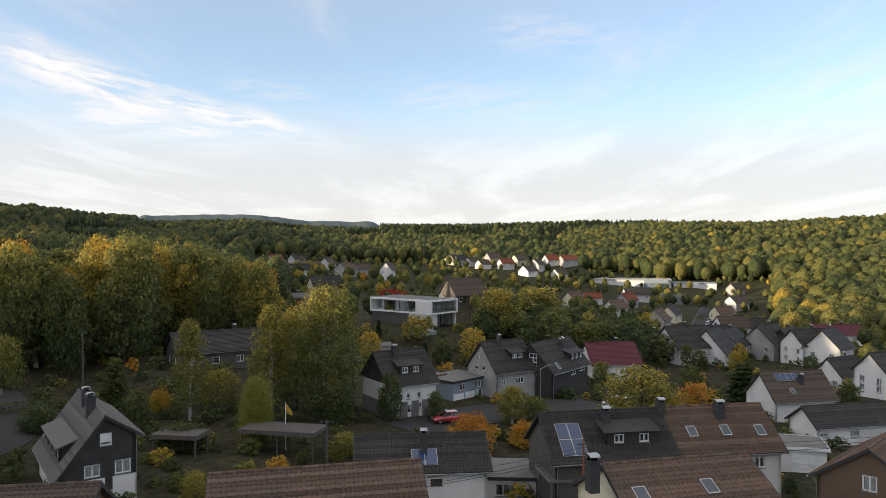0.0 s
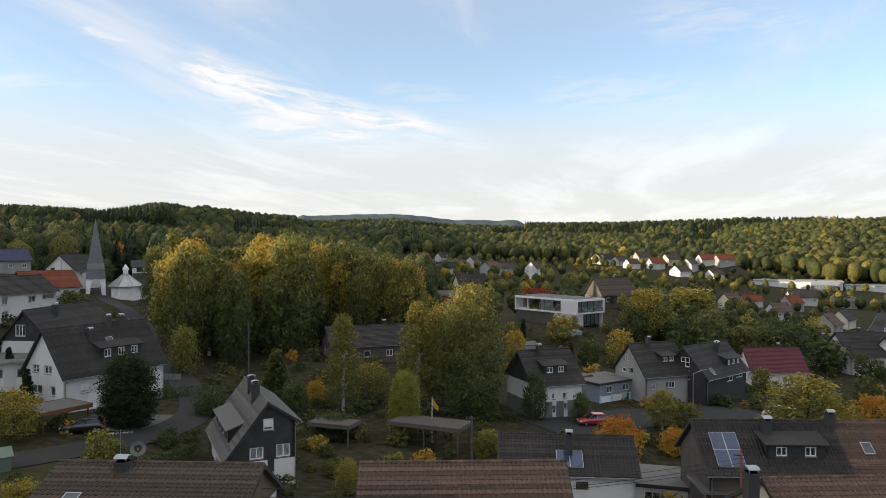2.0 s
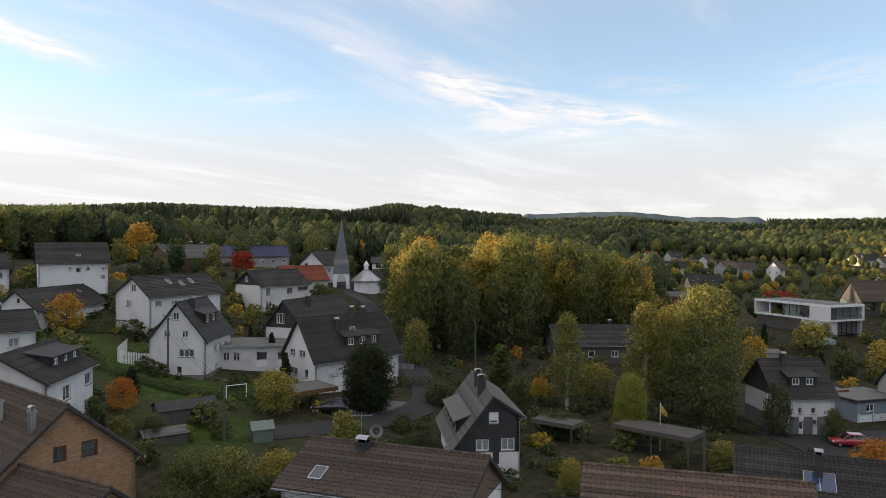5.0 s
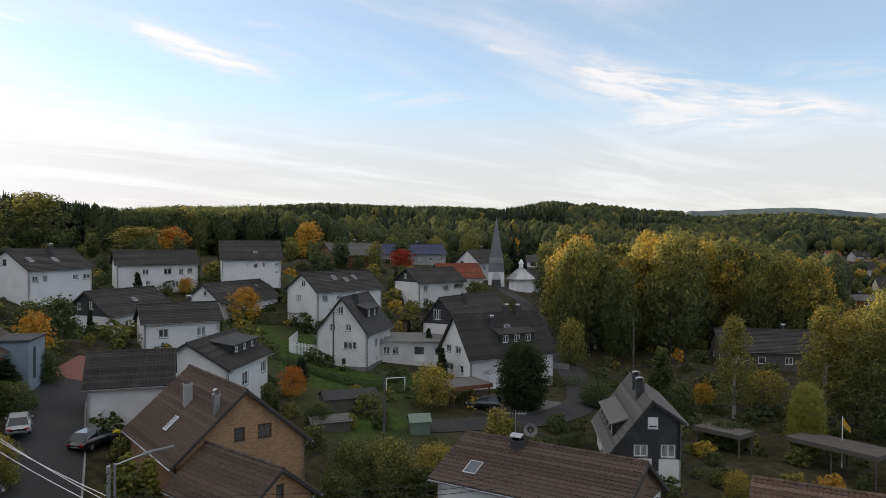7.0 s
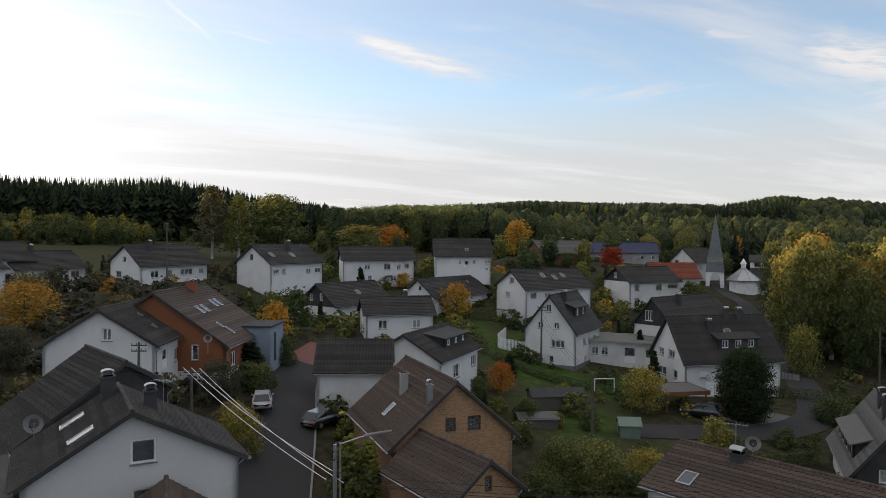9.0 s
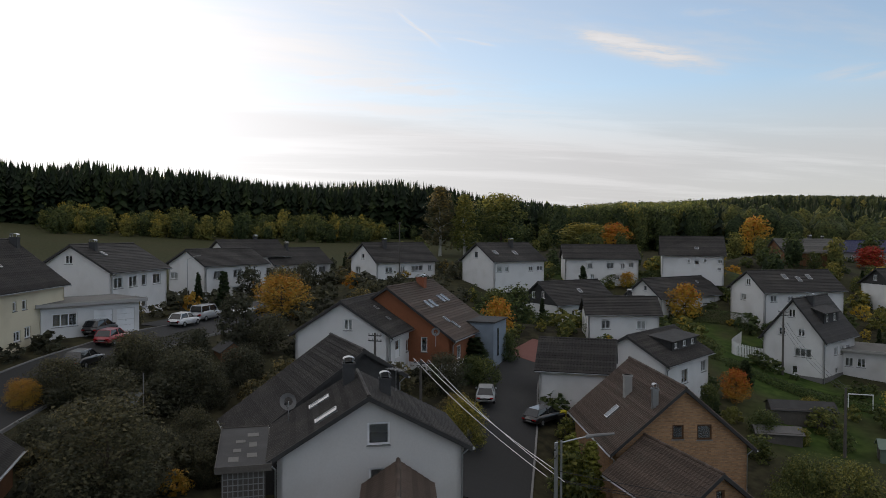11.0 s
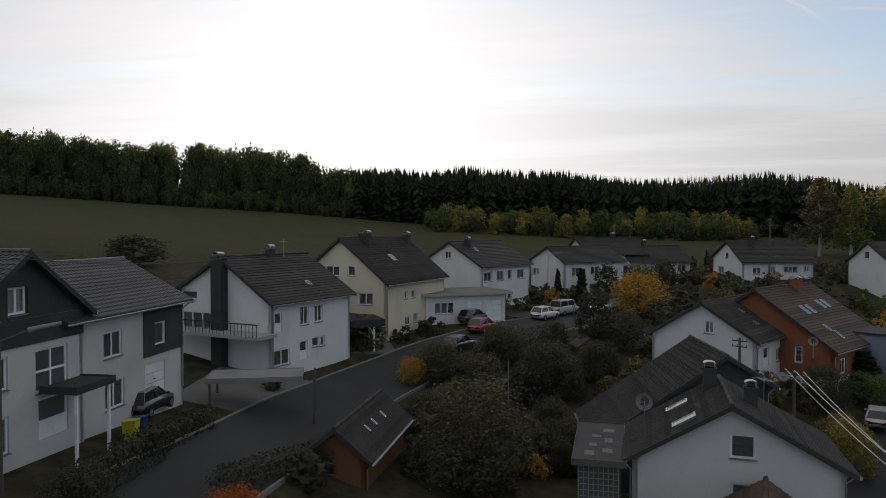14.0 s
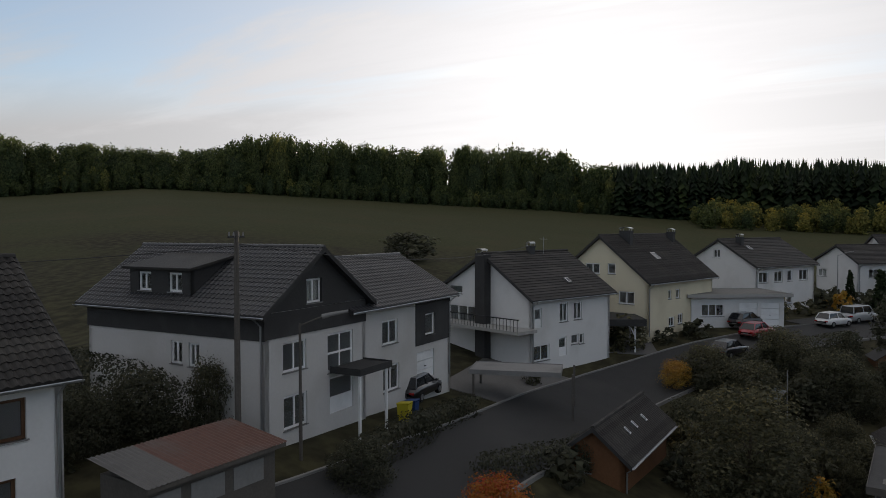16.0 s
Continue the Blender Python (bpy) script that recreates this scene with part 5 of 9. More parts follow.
wood("mixed_wood", "dark wooded ridge on the skyline", 32.2, 62, 560, 860, 8.6, 16, 22, (0.56, 0.0, 0.26), 8, 16, 0.07, seg=8, rings=5, crest=True)
wood("autumn_wood", "broadleaf wood edge above the houses", 55.6, 66.3, 265, 400, 7.6, 13, 18, (0.14, 0.0, 0.26), 9, 10, 0.05, loose=36, seg=12, rings=8, crest=True)
# the ridge behind the upper street
wood("spruce_wood", "dark spruce plantation on the ridge", 64.8, 110.5, 300, 340, 4.4, 15, 25, (2.0, 0.05, 0.3), 10, crest=True, tiers=13)
# filler crowns, added so no sky shines through between the spruces
wood("undergrowth", "filler crowns added inside the plantation to close its gaps", 64.8, 111, 311, 340, 6, 11, 17, (0.0, 0.0, 0.05), 17, 20, 0.14)
wood("autumn_wood", "autumn trees along the spruce edge", 80.0, 104.3, 268, 300, 5.5, 5, 11, (0.02, 0.0, 0.42), 11, 10, 0.065, loose=24, keep=lambda a, r: noise.noise((a * 0.8, r / 14, 4)) > -0.25)
# tints held low: the dark of the backlit wood is put into them
wood("broadleaf_wood", "dark broadleaf wood above the meadow", 110.2, 156, 314, 348, 8.8, 17, 26, (0.02, 0.0, 0.10), 12, 10, 0.045, loose=56, crest=True, sink=0.22, core=1.1)
# unseen spruces, added to keep the low sun off the woods beyond
wood("spruce_wood", "unseen spruces added behind the ridge to cast shade", 60, 112, 350, 720, 13, 17, 24, (2.0, 0.05, 0.3), 18, crest=True, tiers=5)
# low growth, added to close the bright strip under the crowns
wood("undergrowth", "low undergrowth added to close the gap under the wood", 104, 156, 304, 318, 3.8, 4, 10, (0.0, 0.0, 0.10), 15, 10, 0.08, loose=14, sink=0.3)
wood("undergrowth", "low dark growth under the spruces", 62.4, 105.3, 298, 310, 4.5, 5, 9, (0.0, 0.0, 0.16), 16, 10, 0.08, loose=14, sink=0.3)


def far_hills():
    """The line of hills behind the woods, the haze before them put into their blue-grey colour."""
    m = Mesh()
    last = None
    for i in range(121):
        az = 3 + 22 * i / 120
        p = heading(az) * 3600
        up = EYE + 3600 * skyline(az) + 5 * noise.noise((az * 0.9, 0, 1)) - 90 * max(0, 1 - min(az - 3, 25 - az) / 2.5)
        row = [(p.x, p.y, up), (p.x * 0.93, p.y * 0.93, up - 90), (p.x * 0.85, p.y * 0.85, -20)]
        if last:
            for k in range(2):
                m.quad(last[k], last[k + 1], row[k + 1], row[k])
        last = row
    tagged(part("backdrop", m, M["far_hill"]), "wooded hills on the horizon, tinted blue-grey for haze", "hills", kind="structure")


# aerial haze is mixed into this base colour
M["far_hill"] = material("haze_tinted_woods", (0.11, 0.135, 0.14), 0.95, 0.25, 0.02, 0.004, 0, spec=0.0)
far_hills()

# ---- the houses near the camera ----
house("house", "cabin", "slate-clad house with steep grey roof and white basement", wall="slate", roof="tile_grey", base=2.5, base_mat="white", openings=[('a', 3.02, 5.13, 0.91, 1.06, 'b'), ('a', 1.81, 2.65, 1.23, 1.06, 'c'), ('a', 4.15, 2.62, 1.28, 1.17, 'c'), ('a', 3.38, 0.19, 0.6, 1.22, 'd')], chimneys=[(-2.41, 0.42, 1.13, 0.55, 0.75), (0.86, 0.23, 1.09, 0.55, 0.75)], fine=True, dormers=[('l', -4.2, 4.6, 2.7, 5.1, 4)])
house("house", "nearA", "white two-storey house with dark slate gable and anthracite roof", dormers=[('l', -1.2, 3.2, 0.8, 4.3, 2)], gable="slate", wall="offwhite", roof="tile_glazed", fine=True, openings=[('l', 6.23, 2.91, 0.81, 1.13, 'w'), ('l', 7.46, 2.85, 0.74, 1.17, 'w'), ('a', 1.25, 0.02, 1.7, 1.6, 'w'), ('a', 1.22, 2.73, 1.7, 1.43, 'w'), ('a', 4.73, 0.02, 2.04, 1.88, 'd'), ('a', 4.58, 2.15, 2.18, 1.99, 'q'), ('a', 2.9, 5.85, 1.2, 1.2, 'c')])
house("house", "nearW", "white house wing with anthracite pantile roof", wall="offwhite", roof="tile_glazed", fine=True, openings=[('l', 3.08, 2.76, 1.68, 1.42, 'w'), ('l', 3.17, 0.02, 1.75, 1.53, 'w'), ('l', 0.35, 3.14, 0.6, 1.0, 's'), ('l', 7.93, 2.72, 1.27, 1.37, 's'), ('l', 6.96, 0.02, 2.21, 1.73, 'g')])
house("garden_house", "hut", "brown timber garden house with dark tiled roof", wall="wood", category="shed", fine=True, openings=[('a', 0.82, 1.33, 0.6, 0.88, 'n')], skylights=[('r', -1.87, 0.95, 0.25, 0.5), ('r', -0.47, 0.93, 0.25, 0.5), ('r', 1.39, 0.96, 0.25, 0.5)])
house("house", "whiteG", "white rendered gable house with weathered dark roof", wall="offwhite", fine=True, openings=[('a', 4.54, 5.73, 1.17, 1.19, 's'), ('a', 4.61, 3.23, 1.07, 1.33, 's')], chimneys=[(1.83, 0.64, 1.0, 0.55, 0.65), (-0.4, -1.2, 0.5, 0.4, 0.6)], skylights=[('l', 1.43, 2.02, 0.8, 1.3), ('l', -2.26, 1.75, 0.8, 1.3)])
house("house", "rearG", "dark slate-clad house with hipped dark roof", wall="slate", fine=True)
house("house", "shallow", "white house with broad low-pitched dark roof", fine=True, openings=[('a', 4.94, 2.88, 0.87, 1.09, 'c'), ('r', 1.85, 0.11, 1.38, 1.71, 'd'), ('r', 5.16, 0.2, 1.53, 1.25, 'w')], skylights=[('r', -0.7, 1.74, 0.45, 0.6), ('r', 1.91, 2.83, 0.45, 0.6), ('r', 4.37, 4.15, 0.45, 0.6), ('r', -1.38, 3.52, 0.45, 0.6)])
house("house", "redwood", "red timber house with roof windows and brick chimney", wall="redwood", roof="tile_brown", base=1.0, base_mat="white", openings=[('a', 0.9, 5.2, 0.75, 0.8, 'b'), ('a', 2.1, 5.1, 0.8, 0.95, 'b'), ('a', 6.3, 2.05, 0.7, 1.5, 's'), ('r', 1.5, 1.2, 1.4, 1.4, 'w')], skylights=[('r', -2.6, 3.0, 0.8, 1.2), ('r', -1.3, 3.0, 0.8, 1.2), ('r', 2.0, 2.6, 0.8, 1.2), ('r', 3.2, 2.6, 0.8, 1.2), ('r', -2.9, 5.7, 0.5, 0.9), ('r', -2.4, 6.6, 0.5, 1.1)], chimneys=[(1.6, -0.5, 0.75, 0.9, 1.2, 'brick')])
ext = Mesh()
ext.box(1.2, 6.3, -9.0, -5.2, -1.5, 4.3)
part("extension", ext, M["bluegrey"], HOUSE["redwood"], "flat-roofed blue-grey extension")
ext = Mesh()
ext.box(1.0, 6.5, -9.2, -5.0, 4.3, 4.45)
part("extension_roof", ext, M["slate"], HOUSE["redwood"])
ext = Mesh()
ext.box(2.6, 3.2, -9.06, -8.98, 0.6, 3.6)
part("extension_window", ext, M["skyglass"], HOUSE["redwood"], "tall narrow window")
house("house", "orange", "ochre brick house with brown pantile roof", wall="ochre", roof="tile_brown", fine=True, verge="slate", openings=[('a', 4.04, 6.05, 0.83, 1.03, 'n'), ('a', 5.81, 6.0, 1.09, 1.09, 'n')], skylights=[('l', -0.61, 3.97, 0.8, 1.3)], chimneys=[(0.0, 2.16, -0.06, 0.45, 0.6, 'greywall', False), (-5.18, 1.85, -0.02, 0.4, 0.4, 'metal')])
house("annex", "orangeX", "low ochre brick annex with brown pantile roof", wall="ochre", roof="tile_brown", fine=True, openings=[('a', 2.52, 5.63, 0.6, 1.0, 'n')])
house("garage_building", "garageB", "white garage building with dark pantile roof", category="garage", fine=True)
house("house", "I1", "white house with tall chimney, balcony and brown-black roof", openings=[('r', 3.47, 2.95, 1.06, 1.57, 'w'), ('r', 5.32, 2.99, 1.04, 1.47, 'w'), ('r', 3.38, 0.2, 0.99, 1.52, 'd'), ('r', 4.99, 0.98, 0.95, 0.83, 's'), ('r', 6.09, 0.91, 0.6, 0.89, 's'), ('r', 0.25, 0.11, 1.94, 1.28, 'w'), ('r', 0.39, 2.75, 0.83, 1.55, 'd'), ('a', 0.25, 2.43, 3.41, 1.6, 't'), ('a', 0.25, 4.98, 1.72, 0.73, 's')], chimneys=[(0.3, -0.16, 0.71, 0.8, 0.6), (-5.0, 0.6, 0.2, 0.8, 1.0)], skylights=[('r', 0.9, 4.1, 0.5, 0.6)])
house("house", "I2", "cream rendered house with blue-black tiled roof", wall="cream", fine=True, openings=[('r', 3.86, 2.96, 0.64, 0.89, 's'), ('r', 5.43, 2.94, 0.8, 0.91, 's'), ('r', 3.99, 0.23, 1.17, 0.96, 'w'), ('r', 5.83, 0.33, 1.09, 1.04, 'w'), ('a', 3.33, 5.38, 1.68, 1.06, 'w'), ('a', 5.9, 5.44, 0.89, 1.04, 's'), ('a', 7.13, 2.62, 1.73, 1.21, 'w')], skylights=[('r', -1.12, 2.99, 0.9, 1.0)], chimneys=[(-3.35, -0.78, 0.63, 0.6, 1.2), (5.93, -0.8, 0.46, 0.55, 0.75)])
house("house", "I3", "white rendered house with a dark tiled gable roof", openings=[('a', 4.02, 6.22, 1.0, 1.06, 'w'), ('r', 0.59, 3.32, 2.02, 1.34, 'w'), ('r', 3.95, 3.3, 1.83, 1.38, 'w'), ('r', 6.87, 3.31, 1.11, 1.41, 's'), ('r', 9.6, 3.3, 2.0, 1.36, 'w'), ('r', 2.05, 0.49, 0.88, 1.35, 's'), ('r', 4.42, 0.61, 1.07, 1.3, 's'), ('r', 6.89, 0.57, 1.11, 1.33, 's')], skylights=[('r', -3.26, 1.81, 0.6, 0.8)], chimneys=[(-3.87, -1.0, 0.47, 0.55, 0.75)])
house("house", "I4", "white rendered house with a dark tiled gable roof", openings=[('a', 0.25, 3.53, 1.73, 1.13, 'c'), ('r', 1.63, 3.6, 2.37, 1.35, 't'), ('r', 5.69, 3.67, 1.84, 1.37, 'w'), ('r', 1.3, 0.54, 3.33, 1.44, 't'), ('r', 5.48, 0.02, 2.45, 2.29, 'd'), ('r', 8.42, 0.89, 3.02, 1.21, 't')])
house("house", "I5", "white rendered house with a dark tiled gable roof", openings=[('r', 1.45, 3.08, 2.43, 1.54, 'w'), ('r', 6.69, 3.53, 0.94, 1.14, 'w'), ('r', 9.88, 3.58, 1.79, 1.25, 'w'), ('r', 6.72, 0.51, 1.89, 1.14, 'w'), ('r', 9.92, 0.66, 1.79, 1.15, 'w')], chimneys=[(-1.54, -0.72, 1.07, 0.55, 0.75)])
house("house", "I6", "white rendered house with a dark tiled gable roof", openings=[('a', 3.47, 2.92, 0.97, 1.04, 's'), ('a', 1.5, 0.32, 1.64, 1.23, 'w'), ('r', 1.75, 0.52, 1.57, 1.13, 'w'), ('r', 4.94, 0.59, 0.98, 1.15, 'w'), ('r', 7.35, 0.74, 2.51, 1.08, 't'), ('r', 11.04, 0.82, 0.95, 1.0, 'w')], chimneys=[(-2.88, -1.27, 0.7, 0.55, 0.75)])
house("house", "I7", "white rendered house with a dark tiled gable roof", openings=[('a', 3.43, 3.55, 1.1, 1.17, 's'), ('r', 0.55, 1.26, 1.07, 0.96, 'w'), ('r', 2.35, 1.29, 0.85, 0.97, 'w'), ('r', 7.62, 1.29, 1.05, 0.9, 'w'), ('r', 9.6, 1.31, 1.34, 0.91, 'w')], skylights=[('r', -3.95, 2.66, 0.8, 1.2), ('r', 0.28, 2.8, 0.8, 1.2)], chimneys=[(0.89, -1.13, 0.71, 0.55, 0.75)])
house("house", "I8", "white house with dark hipped roof and flat dormer band", openings=[('r', 4.18, 2.65, 1.12, 1.01, 'w'), ('r', 7.79, 2.63, 1.48, 1.24, 'w'), ('r', 10.41, 2.62, 0.92, 1.13, 'w'), ('r', 11.9, 2.84, 1.04, 1.02, 'w'), ('r', 4.75, 0.63, 0.9, 1.01, 'w'), ('r', 9.27, 0.48, 1.14, 1.02, 'w')])
house("house", "I9", "white bungalow with dark hipped roof beside a lawn", openings=[('r', 4.38, 1.8, 0.6, 0.7, 'w'), ('r', 5.51, 0.97, 0.93, 1.42, 'd'), ('r', 7.16, 1.86, 0.6, 0.71, 's'), ('r', 9.43, 1.72, 0.95, 0.82, 't'), ('r', 9.44, 0.45, 0.76, 0.6, 'w')], skylights=[('r', 0.75, 3.57, 0.7, 0.7)])
house("house", "J1", "white two-storey house with wide picture windows", openings=[('r', 1.38, 3.18, 1.9, 1.26, 'b'), ('r', 5.37, 2.89, 3.38, 1.41, 'b'), ('r', 11.53, 2.87, 3.42, 1.29, 'b'), ('r', 1.38, 1.11, 1.9, 0.81, 'w'), ('r', 11.53, 0.5, 3.42, 1.09, 'w'), ('a', 3.57, 5.66, 0.7, 0.89, 's'), ('a', 4.97, 3.47, 1.0, 1.06, 'w')], skylights=[('r', 4.68, 1.25, 0.5, 0.6)])
house("house", "J2", "white rendered house with a dark tiled gable roof", openings=[('a', 3.52, 5.19, 1.09, 1.11, 'w'), ('a', 2.42, 2.81, 1.24, 1.03, 'c'), ('r', 1.07, 2.82, 1.29, 1.02, 'w'), ('r', 4.27, 2.87, 1.23, 0.85, 'w'), ('r', 6.62, 2.99, 1.27, 0.77, 'w'), ('r', 9.45, 2.89, 1.32, 0.79, 'w')], skylights=[('r', -1.86, 1.05, 0.8, 1.2), ('r', 0.44, 1.68, 0.8, 1.2), ('r', 2.73, 1.22, 0.8, 1.2)])
house("house", "J3", "white house with dark slate gable and hipped roof", gable="slate", openings=[('r', 0.79, 2.98, 0.98, 1.08, 's'), ('r', 3.02, 2.89, 0.76, 1.09, 's'), ('r', 4.68, 2.27, 1.04, 1.85, 'd'), ('r', 8.37, 3.17, 1.09, 0.76, 'w'), ('r', 0.67, 0.23, 2.23, 1.26, 'g'), ('a', 2.81, 5.51, 0.95, 1.1, 'w'), ('a', 5.1, 5.63, 0.93, 1.18, 'w'), ('a', 3.22, 3.25, 0.68, 0.64, 'w'), ('a', 5.38, 3.05, 0.93, 0.9, 'w')], skylights=[('r', 0.36, 2.21, 0.8, 1.0)])
house("house", "J4", "tall white house with steep black roof and shutters", openings=[('a', 3.13, 7.8, 0.89, 1.1, 'w'), ('a', 1.91, 5.42, 0.89, 1.03, 'w'), ('a', 4.34, 5.45, 0.89, 1.02, 'w'), ('a', 3.94, 2.86, 2.1, 1.1, 't'), ('a', 3.62, 0.02, 0.81, 1.66, 'd'), ('a', 0.78, 0.82, 1.22, 0.71, 'w'), ('r', 3.49, 2.99, 1.22, 1.07, 'w'), ('r', 5.7, 2.91, 1.27, 1.09, 'w'), ('r', 7.75, 2.95, 1.32, 1.03, 'w'), ('r', 3.99, 0.55, 0.98, 0.82, 'w'), ('r', 6.73, 0.47, 1.3, 0.85, 'w')], chimneys=[(-1.56, -0.64, 0.42, 0.55, 0.75)], dormers=[('r', -2.5, 2.5, 1.6, 4.2, 2)], base=0.5)
house("house", "J5", "white house with steep dark roof, dormers and garage", fine=True, openings=[('a', 1.56, 4.25, 1.42, 1.03, 'w'), ('a', 4.07, 4.26, 1.52, 1.08, 'w'), ('a', 1.42, 1.76, 2.21, 1.1, 'w'), ('a', 5.3, 1.78, 1.05, 1.15, 's'), ('r', 2.96, 0.02, 1.56, 1.78, 'g'), ('r', 2.05, 1.97, 1.18, 1.07, 'b')], chimneys=[(-1.8, -1.3, -0.32, 0.6, 0.6), (1.36, -0.16, 1.02, 0.8, 0.8), (3.19, -0.25, 0.93, 0.8, 0.8)], skylights=[('r', 0.64, 2.14, 0.9, 1.0)], dormers=[('r', -1.6, 4.0, 2.6, 5.2, 3)])
house("house", "J6", "white house with dark gable and arched window", gable="slate", openings=[('a', 1.94, 5.58, 1.5, 1.62, 't')], chimneys=[(-3.05, -1.06, 0.55, 0.55, 0.75)])
house("house", "J7", "white two-storey house with dark gable", gable="slate", openings=[('a', 3.1, 5.59, 1.16, 1.06, 'c'), ('r', 1.2, 3.02, 1.16, 1.4, 'w'), ('r', 6.4, 3.1, 1.54, 1.2, 'w'), ('r', 9.33, 3.42, 2.55, 0.97, 't'), ('r', 1.2, 0.46, 1.31, 1.4, 'w')])
house("house", "J8", "white house with dark roof, flat-topped dormer and gable porch", fine=True, openings=[('r', 3.76, 2.35, 1.67, 1.53, 'w'), ('r', 8.95, 2.85, 1.5, 1.28, 'w'), ('r', 4.12, 0.92, 1.34, 0.89, 'w'), ('r', 9.0, 0.36, 1.5, 1.01, 'w')], dormers=[('r', -2.0, 4.5, 0.6, 3.6, 3)])
house("house", "K1", "white and slate house with grey plinth and garage", gable="slate", roof="tile_black", base=2.4, openings=[('r', 0.39, 2.53, 1.43, 1.11, 'w'), ('r', 2.78, 2.7, 0.6, 0.88, 's'), ('r', 4.46, 2.68, 0.65, 0.89, 's'), ('r', 0.39, 0.02, 1.43, 1.82, 'g'), ('r', 2.91, 0.05, 0.64, 1.84, 'd'), ('r', 4.67, 1.28, 0.6, 0.81, 's')], chimneys=[(-1.0, -0.46, 0.81, 0.55, 0.75)], dormers=[('r', -1.6, 1.9, 1.8, 4.4, 2)])
house("house", "K2", "grey rendered house with steep brown roof", wall="greywall", roof="tile_black", openings=[('a', 2.66, 5.64, 0.96, 1.04, 'c'), ('a', 1.86, 3.72, 0.97, 0.76, 's'), ('a', 3.79, 3.81, 0.95, 0.94, 's'), ('r', 0.95, 1.82, 0.93, 0.92, 'w'), ('r', 3.76, 1.85, 1.8, 1.03, 't')], chimneys=[(-0.85, -0.32, 0.96, 0.55, 0.75)], dormers=[('r', 0, 2.4, 1.8, 4.0, 2)])
house("house", "K3", "dark slate-clad house with white frames and balcony", wall="slate", openings=[('a', 3.25, 5.67, 1.53, 1.52, 'q'), ('a', 3.26, 3.68, 1.53, 1.52, 'q'), ('r', 6.33, 3.03, 1.9, 1.27, 'w'), ('r', 9.29, 3.3, 2.2, 1.0, 'w')], chimneys=[(1.68, -1.14, 0.24, 0.55, 0.75)], skylights=[('r', -4.04, 4.42, 0.8, 1.3)], dormers=[('r', 1.0, 5.5, 2.4, 4.8, 3)])
house("house", "L1a", "terraced house with black pantile roof and blue solar collectors", wall="greywood", fine=True, chimneys=[(0.09, -1.12, 0.49, 0.9, 1.1)], dormers=[('r', -0.6, 4.2, 1.2, 4.0, 2)])
house("house", "L1b", "terraced house with weathered rust tile roof", roof="tile_rust", fine=True, openings=[('r', 7.72, 3.66, 1.05, 1.06, 'w')], skylights=[('r', -2.9, 2.35, 0.9, 1.2), ('r', 3.94, 2.57, 0.9, 1.2), ('r', 0.47, 2.39, 0.9, 1.2)], chimneys=[(0.6, -1.04, 0.6, 1.0, 1.0), (-5.1, -0.4, 0.88, 0.8, 1.0)])
house("house", "L2", "house with brown weathered pantile roof", roof="tile_rust", fine=True, wall="cream", chimneys=[(-6.35, -0.73, 0.83, 0.8, 1.0)], skylights=[('r', 0.98, 1.91, 0.9, 1.2), ('r', -3.85, 2.06, 0.9, 1.2)])
house("house", "L3", "house with brown weathered pantile roof and vents", roof="tile_rust", fine=True, wall="white")
house("house", "L4", "white house with dark grey pantile roof and solar panels", fine=True, openings=[('r', 6.1, 4.1, 0.98, 0.6, 'n')], chimneys=[(0.17, -1.98, 0.81, 0.7, 0.9)])
house("house", "L8", "house with grey-brown pantile roof, aerials and dish", roof="tile_brown", fine=True, wall="white", gable="brownwall", skylights=[('l', 3.72, 2.71, 0.9, 1.2)], chimneys=[(1.97, 0.57, 0.45, 0.9, 0.9)])
house("house", "L7", "house with brown roof and white gable", roof="tile_brown", skylights=[('r', -1.74, 3.39, 0.8, 1.0)], chimneys=[(0.65, -1.72, -0.23, 0.55, 0.75)])
house("house", "L6", "low white house with grey tiled roof", openings=[('r', 0.43, 1.52, 1.3, 0.6, 'w'), ('r', 5.07, 1.34, 1.51, 0.91, 't')])
house("house", "left", "white house with dark pantile roof and brown windows", fine=True, openings=[('l', 10.05, 3.85, 0.84, 1.31, 'n'), ('l', 9.96, 1.73, 0.6, 0.97, 'n')])
house("house", "L5", "brown rendered house with rust pantile roof", wall="brownwall", roof="tile_rust", fine=True, openings=[('a', 3.11, 4.43, 1.01, 1.19, 'c')])

# ---- houses further off ----


def plain_windows(l, w, h, two):
    """A row or two of windows on the side and the gable."""
    out = []
    rows = [max(0.8, h - 2.1)] + ([0.9] if two and h > 4.4 else [])
    for v in rows:
        n = max(2, int(l / 3.4))
        for i in range(n):
            out.append(("r", l * (i + 0.5) / n - 0.6, v, 1.2, 1.15, "wcs"[(i + int(l)) % 3]))
        for i in range(2):
            out.append(("a", w * (i + 0.5) / 2 - 0.55, v, 1.1, 1.15, "w"))
    return out


